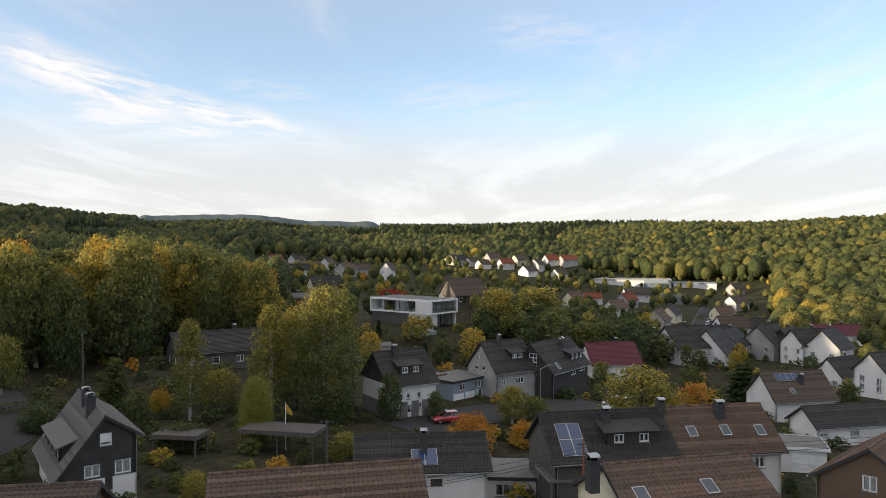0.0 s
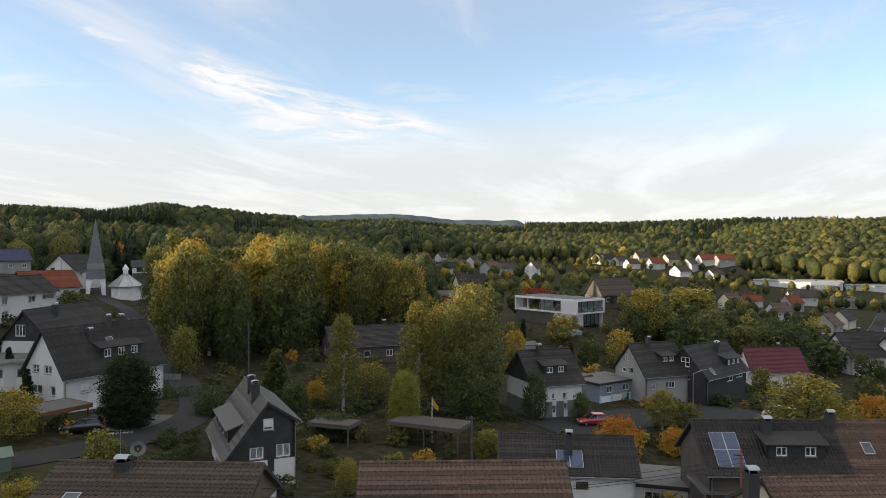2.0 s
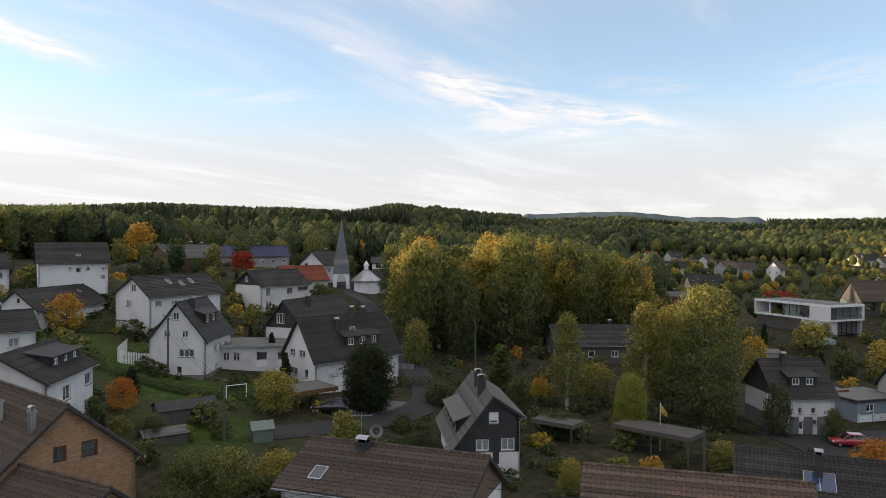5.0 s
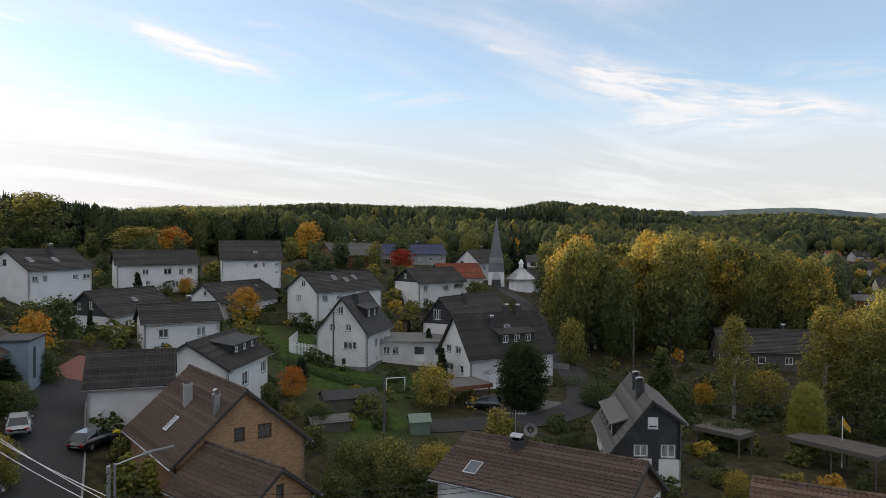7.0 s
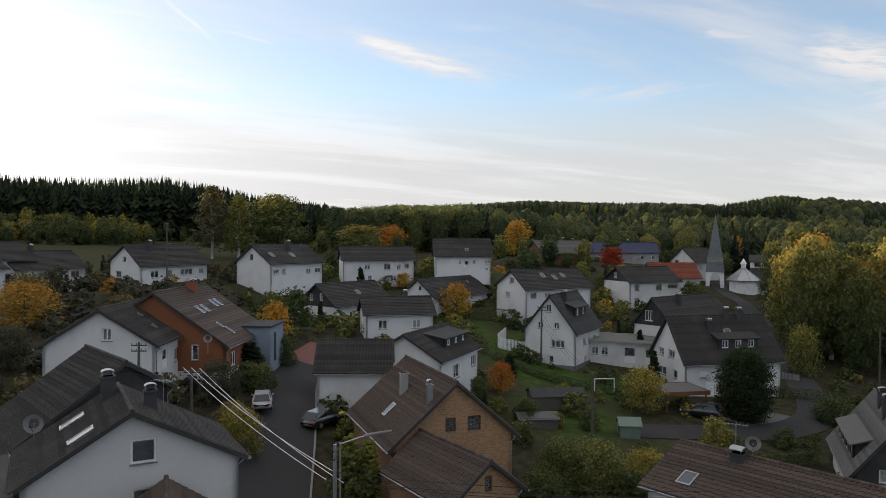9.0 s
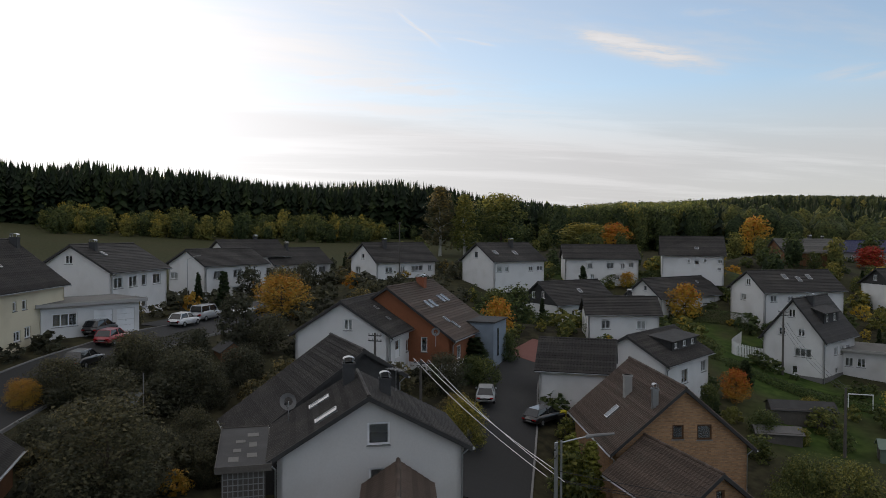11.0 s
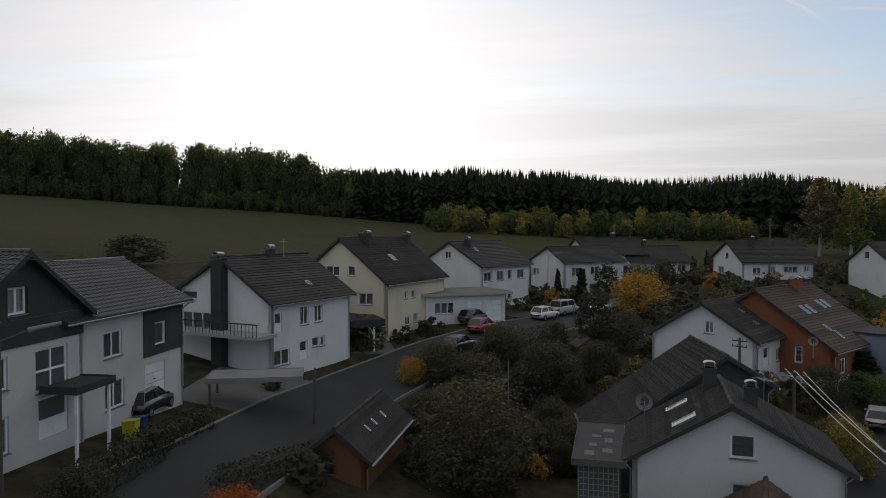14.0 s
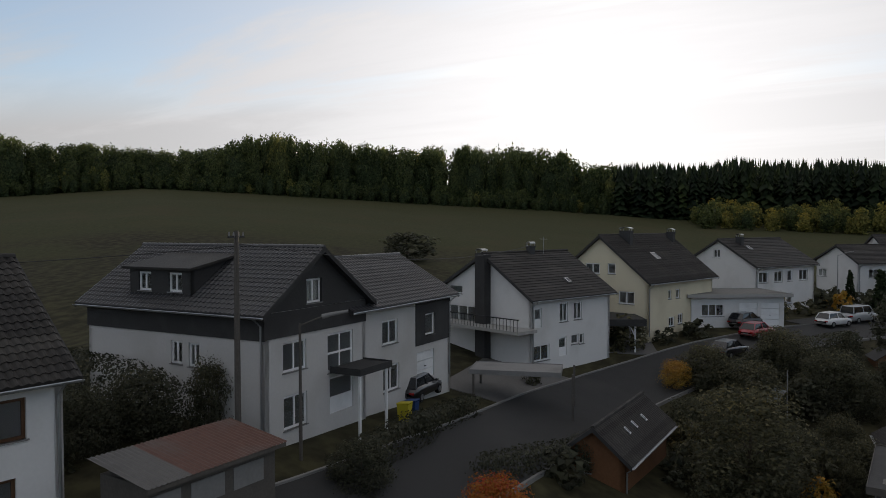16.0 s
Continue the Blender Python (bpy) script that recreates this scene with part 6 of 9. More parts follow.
FAR = [
    ("V01", "greywall", "tile_red", "grey village house with a red tiled gable roof"),
    ("V02", "cream", "tile_rust", "cream village house with a rust tiled gable roof"),
    ("V03", "white", "tile_red", "white village house with a red tiled gable roof"),
    ("V04", "offwhite", "tile_rust", "off-white village house with a rust tiled gable roof"),
    ("V05", "offwhite", "tile_black", "off-white village house with a dark tiled gable roof"),
    ("V06", "greywall", "tile_rust", "grey village house with a rust tiled gable roof"),
    ("V07", "cream", "tile_black", "cream village house with a dark tiled gable roof"),
    ("V08", "white", "tile_brown", "white village house with a brown tiled gable roof"),
    ("V09", "offwhite", "tile_black", "off-white village house with a dark tiled gable roof"),
    ("V10", "offwhite", "tile_brown", "off-white village house with a brown tiled gable roof"),
    ("V11", "greywall", "tile_brown", "grey village house with a brown tiled gable roof"),
    ("V12", "cream", "tile_brown", "cream village house with a brown tiled gable roof"),
    ("V13", "white", "tile_brown", "white village house with a brown tiled gable roof"),
    ("V14", "offwhite", "tile_red", "off-white village house with a red tiled gable roof"),
    ("V15", "offwhite", "tile_brown", "off-white village house with a brown tiled gable roof"),
    ("V16", "greywall", "tile_red", "grey village house with a red tiled gable roof"),
    ("V17", "cream", "tile_rust", "cream village house with a rust tiled gable roof"),
    ("V18", "white", "tile_red", "white village house with a red tiled gable roof"),
    ("V19", "offwhite", "tile_rust", "off-white village house with a rust tiled gable roof"),
    ("V20", "offwhite", "tile_black", "off-white village house with a dark tiled gable roof"),
    ("V21", "greywall", "tile_rust", "grey village house with a rust tiled gable roof"),
    ("V22", "cream", "tile_black", "cream village house with a dark tiled gable roof"),
    ("V23", "white", "tile_brown", "white village house with a brown tiled gable roof"),
    ("V24", "offwhite", "tile_black", "off-white village house with a dark tiled gable roof"),
    ("V25", "offwhite", "tile_brown", "off-white village house with a brown tiled gable roof"),
    ("V26", "greywall", "tile_brown", "grey village house with a brown tiled gable roof"),
    ("V27", "white", "tile_black", "white village house with a dark tiled gable roof"),
    ("V28", "white", "tile_black", "white village house with a dark tiled gable roof"),
    ("V29", "white", "tile_black", "white village house with a dark tiled gable roof"),
    ("V30", "greywall", "tile_black", "grey village house with a dark tiled gable roof"),
    ("V31", "slate", "tile_black", "dark slate-clad village house with a dark tiled gable roof"),
    ("V32", "white", "tile_black", "white village house with a dark tiled gable roof"),
    ("V33", "white", "tile_black", "white village house with a dark tiled gable roof"),
    ("V34", "white", "tile_maroon", "white village house with a maroon gable roof"),
    ("V35", "white", "tile_maroon", "white village house with a maroon gable roof"),
    ("V36", "white", "tile_black", "white village house with a dark tiled gable roof"),
    ("V38", "white", "tile_black", "white village house with a dark tiled gable roof"),
    ("V39", "wood", "tile_grey", "brown timber village house with a grey tiled gable roof"),
    ("V41", "white", "tile_red", "white village house with a red tiled gable roof"),
    ("V42", "white", "tile_black", "white village house with a dark tiled gable roof"),
    ("V43", "greywall", "tile_blue", "grey village house with a dark blue gable roof"),
    ("V44", "white", "tile_black", "white village house with a dark tiled gable roof"),
    ("V45", "greywood", "tile_black", "weathered timber village house with a dark tiled gable roof"),
    ("V46", "greywood", "tile_black", "weathered timber village house with a dark tiled gable roof"),
    ("V47", "white", "tile_black", "white village house with a dark tiled gable roof"),
    ("V48", "white", "tile_black", "white village house with a dark tiled gable roof"),
    ("V50", "greywall", "flatroof", "grey village house with a grey felted gable roof"),
    ("V52", "cream", "tile_black", "cream village house with a dark tiled gable roof"),
    ("V53", "white", "tile_brown", "white village house with a brown tiled gable roof"),
    ("V54", "offwhite", "tile_black", "off-white village house with a dark tiled gable roof"),
    ("V55", "offwhite", "tile_brown", "off-white village house with a brown tiled gable roof"),
    ("V56", "greywall", "tile_brown", "grey village house with a brown tiled gable roof"),
    ("V57", "cream", "tile_brown", "cream village house with a brown tiled gable roof"),
    ("V58", "white", "tile_brown", "white village house with a brown tiled gable roof"),
    ("V59", "offwhite", "tile_red", "off-white village house with a red tiled gable roof"),
    ("V60", "offwhite", "tile_brown", "off-white village house with a brown tiled gable roof"),
    ("V61", "greywall", "tile_red", "grey village house with a red tiled gable roof"),
    ("V62", "cream", "tile_rust", "cream village house with a rust tiled gable roof"),
    ("V63", "greywall", "tile_black", "grey village house with a dark tiled gable roof"),
    ("V64", "white", "tile_black", "white village house with a dark tiled gable roof"),
    ("V65", "greywood", "tile_brown", "weathered timber barn with a broad brown tiled roof"),
    ("V66", "wood", "flatroof", "brown timber village house with a grey felted gable roof"),
]
for key, wall, roof, what in FAR:
    l, w, h = PLAN[key][4], PLAN[key][5] * 2, PLAN[key][9]
    house("house", key, what, wall=wall, roof=roof, openings=plain_windows(l, w, h, True), chimneys=[(l * 0.15, 0.4, 0.8)])

# ---- roads ----


def smooth_line(points, step=2.0):
    pts = [Vector((*p, 0)) for p in points]
    out = []
    for i in range(len(pts) - 1):
        a, b, c, d = pts[max(i - 1, 0)], pts[i], pts[i + 1], pts[min(i + 2, len(pts) - 1)]
        n = max(1, int((c - b).length / step))
        out += [cubic(a, b, c, d, j / n) for j in range(n)]
    return out + [pts[-1]]


def road(name, label, points, width, mat, kerb=True, lift=0.10):
    line = smooth_line(points)
    th = thing(name, label, "road", None, kind="structure")
    surf, ks = Mesh(), (Mesh(), Mesh())
    cut = (0.5, 0.25, 0.0, -0.25, -0.5)
    rows = []
    for i, p in enumerate(line):
        d = (line[min(i + 1, len(line) - 1)] - line[max(i - 1, 0)]).normalized()
        n = Vector((-d.y, d.x, 0))
        rows.append((n, [Vector((p.x + n.x * s * width, p.y + n.y * s * width, height(p.x + n.x * s * width, p.y + n.y * s * width) + lift)) for s in cut]))
    for (n, a), (m, b) in zip(rows, rows[1:]):
        for k in range(4):
            surf.slab(a[k], a[k + 1], b[k + 1], b[k], 0.4)
        if kerb:
            for k, e, s in zip(ks, (0, 4), (1, -1)):
                up = Vector((0, 0, 0.1))
                q4 = [a[e] + up, a[e] + n * s * 0.16 + up, b[e] + m * s * 0.16 + up, b[e] + up]
                if s > 0:
                    q4 = [q4[1], q4[0], q4[3], q4[2]]
                k.slab(*q4, 0.5)
    part("roadway", surf, M[mat], th)
    if kerb:
        for k in ks:
            part("kerb", k, M["kerb"], th)
    return th


ROADS = {
    "R2": [(-47.1, 15.6), (-53.0, 18.2), (-59.3, 21.0), (-64.3, 23.1), (-71.2, 26.0), (-76.3, 29.1), (-78.3, 31.9)],
    "R3": [(-139.8, 180.6), (-116.6, 159.4), (-95.5, 139.5), (-78.6, 120.9), (-61.8, 100.2), (-51.3, 87.1), (-47.1, 79.6), (-46.4, 71.7), (-48.9, 63.8), (-53.4, 57.0)],
    "R4": [(157.9, 422.1), (134.1, 369.2), (118.1, 330.8), (105.4, 281.9)],
    "yardK": [(-6.1, 93.4), (1.3, 99.8), (14.7, 106.8), (24.4, 112.8)],
    "R1": [(-15.2, -18.6), (-28.5, -19.1), (-34.4, -19.3), (-44.4, -20.2), (-53.4, -19.3), (-61.2, -17.3), (-66.8, -15.3), (-72.2, -12.6), (-79.9, -9.0), (-88.0, -4.4), (-100.3, 2.2)],
}
road("road", "dark asphalt village street with stone kerbs", ROADS["R1"], 6.0, "asphalt")
road("road", "narrow asphalt lane between gardens", ROADS["R2"], 5.5, "asphalt")
road("road", "asphalt lane climbing to the chapel", ROADS["R3"], 4.2, "asphalt", kerb=False)
road("road", "far valley street with parked cars", ROADS["R4"], 9.0, "asphalt")
road("yard", "asphalt yard in front of the slate houses", ROADS["yardK"], 11.0, "asphalt", kerb=False)
road("driveway", "red paved driveway with garden steps", [(-77.6, 29.9), (-83.0, 35.5)], 5.0, "redpaving", kerb=False, lift=0.14)
road("driveway", "grey paved forecourt beside the street", [(-41.4, -24.3), (-51.4, -26.4)], 7.0, "paving", kerb=False, lift=0.06)
road("driveway", "grey paved forecourt of the cream house", [(-62.1, -22.0), (-67.3, -24.7)], 6.0, "paving", kerb=False, lift=0.06)
road("driveway", "asphalt parking bay beside white houses", [(-84.5, -9.9), (-104.2, -1.8)], 6.0, "asphalt", kerb=False, lift=0.06)
road("driveway", "grey forecourt under the dark tree", [(-45.9, 76.6), (-54.8, 70.9)], 7.0, "paving", kerb=False, lift=0.06)

# ---- chapel and bell tower ----


def bell_tower(x, y, z):
    th = thing("bell_tower", "slim bell tower with slate spire on white legs", "tower", pose(x, y, z, 0, 0, 38))
    for sx in (-1, 1):
        for sy in (-1, 1):
            m = Mesh()
            foot = [(sx * a, sy * b, -1.0) for a, b in ((2.4, 2.4), (1.5, 2.4), (1.5, 1.5), (2.4, 1.5))]
            mid = [(sx * a, sy * b, 3.0) for a, b in ((2.3, 2.3), (1.2, 2.3), (1.2, 1.2), (2.3, 1.2))]
            top = [(sx * a, sy * b, 4.6) for a, b in ((2.25, 2.25), (0.5, 2.25), (0.5, 0.5), (2.25, 0.5))]
            for r0, r1 in ((foot, mid), (mid, top)):
                for k in range(4):
                    m.quad(r0[k], r0[(k + 1) % 4], r1[(k + 1) % 4], r1[k])
            m.quad(*top)
            part("leg", m, M["frame"], th)
    for nm, rings, mat in (("bell_chamber", [(2.5, 4.5), (2.35, 4.6), (2.05, 7.1)], "spire"), ("louvre_band", [(2.1, 7.1), (1.95, 8.6)], "kerb"), ("spire", [(1.85, 8.6), (1.0, 14.0), (0.06, 20.2)], "spire")):
        m = Mesh()
        for (r0, z0), (r1, z1) in zip(rings, rings[1:]):
            for k in range(4):
                c = [(1, 1), (-1, 1), (-1, -1), (1, -1)]
                (ax, ay), (bx, by) = c[k], c[(k + 1) % 4]
                m.quad((ax * r0, ay * r0, z0), (bx * r0, by * r0, z0), (bx * r1, by * r1, z1), (ax * r1, ay * r1, z1))
        part(nm, m, M[mat], th)
    for i in range(4):
        m = Mesh()
        m.box(-2.06, 2.06, -2.08, 2.08, 7.25 + i * 0.34, 7.32 + i * 0.34)
        part("louvre", m, M["greywall"], th)
    c = Mesh()
    c.box(-0.06, 0.06, -0.06, 0.06, 20.0, 22.0)
    c.box(-0.5, 0.5, -0.05, 0.05, 21.0, 21.14)
    part("cross", c, M["iron"], th)


def chapel(x, y, z):
    th = thing("chapel", "white octagonal chapel with grey tent roof", "chapel", pose(x, y, z, 0, 0, 36))
    n = 8
    pt = lambda r, i, h: (math.cos(math.tau * (i + 0.5) / n) * r, math.sin(math.tau * (i + 0.5) / n) * r, h)
    for i in range(n):
        m = Mesh()
        m.slab(pt(3.7, i, -1.5), pt(3.7, i + 1, -1.5), pt(3.7, i + 1, 3.4), pt(3.7, i, 3.4), 0.3)
        part("wall_panel", m, M["frame"], th)
        r = Mesh()
        r.slab(pt(4.6, i, 3.3), pt(4.6, i + 1, 3.3), pt(0.5, i + 1, 6.5), pt(0.5, i, 6.5), 0.15)
        part("roof_panel", r, M["metal"], th)
        r = Mesh()
        r.tube([pt(4.66, i, 3.42), pt(0.5, i, 6.62)], 0.05, 4)
        part("roof_seam", r, M["kerb"], th)
    l = Mesh()
    l.tube([(0, 0, 6.3), (0, 0, 7.6)], 0.6, 8)
    l.tube([(0, 0, 7.6), (0, 0, 9.0)], 0.9, 8, taper=0.05)
    part("lantern", l, M["frame"], th)
    hall = thing("parish_hall", "parish hall with dark stepped roof and clerestory windows", "hall", pose(x, y, z, 0, 0, 36))
    m = Mesh()
    m.box(3.0, 17.0, 1.5, 12.0, -1.5, 3.3)
    part("wall", m, M["white"], hall)
    m = Mesh()
    m.slab((1.8, 0.8, 3.2), (17.6, 0.8, 3.2), (17.6, 5.6, 6.4), (1.8, 5.6, 6.4), 0.2)
    part("lower_roof", m, M["tile_black"], hall)
    m = Mesh()
    m.box(1.9, 17.4, 5.6, 12.0, 3.0, 8.2)
    part("upper_wall", m, M["frame"], hall)
    m = Mesh()
    m.slab((1.4, 5.0, 8.1), (17.9, 5.0, 8.1), (17.9, 9.0, 9.9), (1.4, 9.0, 9.9), 0.25)
    m.slab((17.9, 12.6, 8.1), (1.4, 12.6, 8.1), (1.4, 9.0, 9.9), (17.9, 9.0, 9.9), 0.25)
    part("upper_roof", m, M["tile_black"], hall)
    for i in range(6):
        w = Mesh()
        w.box(2.8 + i * 2.4, 4.4 + i * 2.4, 5.52, 5.62, 6.7, 7.8)
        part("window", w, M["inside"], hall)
    for i in range(4):
        w = Mesh()
        w.box(4.4 + i * 3.0, 6.2 + i * 3.0, 1.42, 1.52, 0.6, 2.6)
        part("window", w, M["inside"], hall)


bell_tower(-127.0, 167.2, 6.5)
chapel(-119.4, 168.9, 5.8)

# ---- the flat white villa ----


def villa():
    az = 51.0
    th = thing("villa", "modern white flat-roofed villa with large glazing", "house", pose(-2.83, 176.00, 0.2, 0, 0, az + 90 - 90))
    # own axes: y runs back along the long side, -x along the short one... the long side first
    def slab(nm, x0, x1, y0, y1, z0, z1, mat, label=""):
        m = Mesh()
        m.box(x0, x1, y0, y1, z0, z1)
        return part(nm, m, M[mat], th, label)
    slab("roof_slab", 0, 10.5, 0, 21, 6.0, 6.5, "frame")
    slab("roof_gravel", 0.4, 10.1, 0.4, 20.6, 6.5, 6.53, "flatroof")
    slab("floor_slab", 0, 10.5, 0, 21, 2.9, 3.25, "frame")
    slab("corner_wall", 0, 0.35, 0, 5.2, 3.25, 6.0, "white")
    slab("end_wall", 9.9, 10.5, 0.0, 0.6, 3.25, 6.0, "white")
    slab("back_wall", 10.1, 10.5, 0.6, 21, -1.0, 6.0, "white")
    slab("far_wall", 0.0, 10.1, 20.6, 21, 3.25, 6.0, "white")
    slab("glazing", 0.5, 0.56, 5.2, 13.0, 3.25, 6.0, "glass", "tall glazing")
    slab("glazing", 0.35, 9.9, 0.5, 0.56, 3.25, 6.0, "glass", "glazing over the balcony")
    slab("room_wall", 0.6, 10.0, 13.0, 13.3, 3.25, 6.0, "inside")
    for i in range(5):
        slab("mullion", 0.42, 0.52, 5.2 + i * 1.95 - 0.05, 5.2 + i * 1.95 + 0.05, 3.25, 6.0, "iron")
    for i in range(4):
        slab("mullion", 2.2 + i * 2.2, 2.3 + i * 2.2, 0.42, 0.5, 3.25, 6.0, "iron")
    slab("curtain", 0.7, 0.75, 8.5, 12.5, 3.3, 5.9, "curtain")
    slab("carport_post", 0.3, 0.55, 16.5, 16.75, 3.25, 6.0, "frame")
    slab("lower_wall", 0.2, 0.6, 0.6, 7.5, -2.0, 2.9, "white")
    slab("lower_end_wall", 0.2, 3.0, 0.6, 1.0, -2.0, 2.9, "white")
    slab("lower_glazing", 3.0, 9.4, 0.9, 0.96, -0.2, 2.9, "glass", "ground floor glazing")
    for i in range(5):
        slab("mullion", 3.0 + i * 1.5, 3.1 + i * 1.5, 0.8, 0.9, -0.2, 2.9, "iron")
    slab("lower_floor", 0.6, 10.1, 1.0, 20.6, -0.4, -0.2, "inside")
    slab("garden_wall", 0.4, 10.0, 7.5, 20.6, -2.5, 2.9, "greywood", "dark retaining wall under the terrace")
    slab("balustrade", 0.4, 9.9, 0.12, 0.16, 3.3, 4.2, "glass", "glass balustrade")
    slab("chimney", 7.5, 8.2, 3.0, 3.7, 6.5, 7.4, "cream")


villa()

# ---- long white works hall ----


def works_hall():
    th = thing("works_hall", "long white works hall with ribbon windows", "hall", pose(135.62, 500.93, -10.5, 0, 0, -14.6))
    m = Mesh()
    m.box(-30, 22, 0, 24, -3, 6.5)
    part("hall_body", m, M["white"], th)
    m = Mesh()
    m.box(-30.4, 22.4, -0.4, 24.4, 6.5, 7.3)
    part("roof_edge", m, M["greywall"], th)
    m = Mesh()
    m.box(4, 20, -3.0, 0.0, -3, 7.0)
    part("office_block", m, M["bluegrey"], th)
    for i in range(8):
        w = Mesh()
        w.box(5 + i * 1.9, 6.5 + i * 1.9, -3.08, -2.95, 2.0, 5.0)
        part("window", w, M["glass"], th)
    m = Mesh()
    m.box(24, 52, 6, 22, -3, 4.5)
    part("low_hall", m, M["white"], th)
    m = Mesh()
    m.box(23.6, 52.4, 5.6, 22.4, 4.5, 5.0)
    part("low_roof", m, M["bluegrey"], th)


works_hall()

# ---- flat-roofed annexes, garages, carports, sheds ----


def flat_block(name, label, m, l, w, h, wall, doors=(), wins=(), over=0.25, category="garage", roof="flatroof", fascia="slate", low=None):
    """A flat-roofed block; doors and windows on its front, y = 0, as (x, z, width, height, kind)."""
    th = thing(name, label, category, m)
    place = lambda u, v, d: Vector((u, d, v))
    front = Mesh()
    ops = list(doors) + list(wins)
    holed(front, [(0, -2.5), (l, -2.5), (l, h), (0, h)], [[(u, v), (u + ww, v), (u + ww, v + hh), (u, v + hh)] for u, v, ww, hh, k in ops], place, 0.25)
    part("front_wall", front, M[wall], th)
    for nm, x0, x1, y0, y1 in (("side_wall", 0, 0.25, 0.25, w), ("side_wall", l - 0.25, l, 0.25, w), ("back_wall", 0.25, l - 0.25, w - 0.25, w)):
        b = Mesh()
        b.box(x0, x1, y0, y1, -2.5, h)
        part(nm, b, M[wall], th)
    if low:
        b = Mesh()
        us = sorted((u, u + ww) for u, v, ww, hh, k in ops if v < low[0])
        x = 0.0
        for a, c in us + [(l, l)]:
            if a - x > 0.05:
                b.box(x, a, -0.03, 0.0, -2.5, low[0])
            x = c
        part("lower_band", b, M[low[1]], th)
    for o in ops:
        window(th, place, *o)
    r = Mesh()
    r.box(-over, l + over, -over, w + over, h, h + 0.06)
    part("roof", r, M[roof], th)
    f = Mesh()
    for x0, x1, y0, y1 in ((-over - 0.04, l + over + 0.04, -over - 0.04, -over), (-over - 0.04, l + over + 0.04, w + over, w + over + 0.04), (-over - 0.04, -over, -over, w + over), (l + over, l + over + 0.04, -over, w + over)):
        f.box(x0, x1, y0, y1, h - 0.22, h + 0.12)
    part("fascia", f, M[fascia], th)
    b = Mesh()
    b.box(0.25, l - 0.25, 0.25, w - 0.25, -0.1, 0.0)
    part("floor_slab", b, M["inside"], th)
    return th


def carport(name, label, m, l, w, h, posts, roof="flatroof", fascia="brownwall", post="frame", t=0.35, arms=False):
    th = thing(name, label, "carport", m)
    r = Mesh()
    r.box(0, l, 0, w, h, h + 0.08)
    part("roof", r, M[roof], th)
    f = Mesh()
    for x0, x1, y0, y1 in ((-0.05, l + 0.05, -0.05, 0), (-0.05, l + 0.05, w, w + 0.05), (-0.05, 0, 0, w), (l, l + 0.05, 0, w)):
        f.box(x0, x1, y0, y1, h - t, h + 0.12)
    part("fascia", f, M[fascia], th)
    for x, y in posts:
        p = Mesh()
        p.box(x - 0.07, x + 0.07, y - 0.07, y + 0.07, -1.5, h)
        part("post", p, M[post], th)
        if arms:
            a = Mesh()
            a.tube([(x, y, h * 0.45), (x - 0.35, y, h * 0.72), (x - 1.1, y, h - 0.1)], 0.06, 5)
            part("brace", a, M[post], th)
    return th


flat_block("garage_annex", "grey and pale blue flat-roofed double garage annex", pose(1.56, 111.50, -5.0, 0, 0, 46.0), 8.5, 7.0, 3.9, "bluegrey", [(0.4, 0.05, 2.2, 1.9, "g"), (3.0, 0.05, 2.2, 1.9, "g"), (6.0, 0.05, 0.9, 1.9, "d")], [(1.5, 2.3, 1.4, 1.1, "w"), (5.2, 2.3, 1.4, 1.1, "w")], low=(2.1, "paleblue"))
carport("terrace_roof", "open flat terrace roof beside the garage annex", pose(-2.93, 114.00, -2.8, 0, 0, 46.0), 5.0, 5.0, 1.9, [(0.2, 0.2), (4.8, 0.2), (0.2, 4.8), (2.5, 0.2)], "sheet", "wood", "wood")
flat_block("bungalow", "white flat-roofed bungalow with glazed doors", pose(-78.48, 73.65, 2.0, 0, 0, 38.8), 12.0, 7.0, 3.2, "white", [(5.8, 0.05, 1.6, 2.2, "d"), (8.8, 0.05, 1.0, 2.1, "d")], [(1.2, 1.0, 1.0, 1.2, "w"), (2.6, 1.0, 1.0, 1.2, "w")], over=0.6, category="house", fascia="greywall")
flat_block("garage", "grey flat-roofed garage beside the red drive", pose(-76.79, 22.82, 5.5, 0, 0, 128.1), 5.5, 6.0, 2.5, "bluegrey", [(1.2, 0.02, 2.6, 2.0, "g")], fascia="frame")
flat_block("garage", "low white garages under the lawn terrace", pose(-125.34, 20.52, 10.4, 0, 0, 115.9), 9.0, 5.0, 2.0, "white", [(5.6, 0.02, 2.6, 1.8, "g")], fascia="greywall")
flat_block("garage", "white garage beside the white house", pose(-117.65, 73.07, 11.5, 0, 0, 58.5), 6.0, 5.0, 2.4, "white", [(1.0, 0.02, 2.8, 2.0, "g")], fascia="greywall")
flat_block("annex", "white flat-roofed garage extension with plants", pose(-75.0, -19.6, 9.9, 0, 0, 126.7), 9.7, 6.0, 3.2, "white", [(5.0, 0.05, 1.9, 2.3, "g"), (7.3, 0.05, 1.9, 2.3, "g")], [(1.0, 1.0, 2.4, 1.3, "t")], over=0.6, fascia="greywall")
flat_block("garage", "white double garage with grey flat roof", pose(34.77, 79.37, -4.9, 0, 0, -17.4), 6.8, 5.0, 3.0, "white", [(3.4, 0.05, 3.4, 2.3, "g")], [(0.8, 1.0, 1.2, 1.2, "w")], fascia="frame")
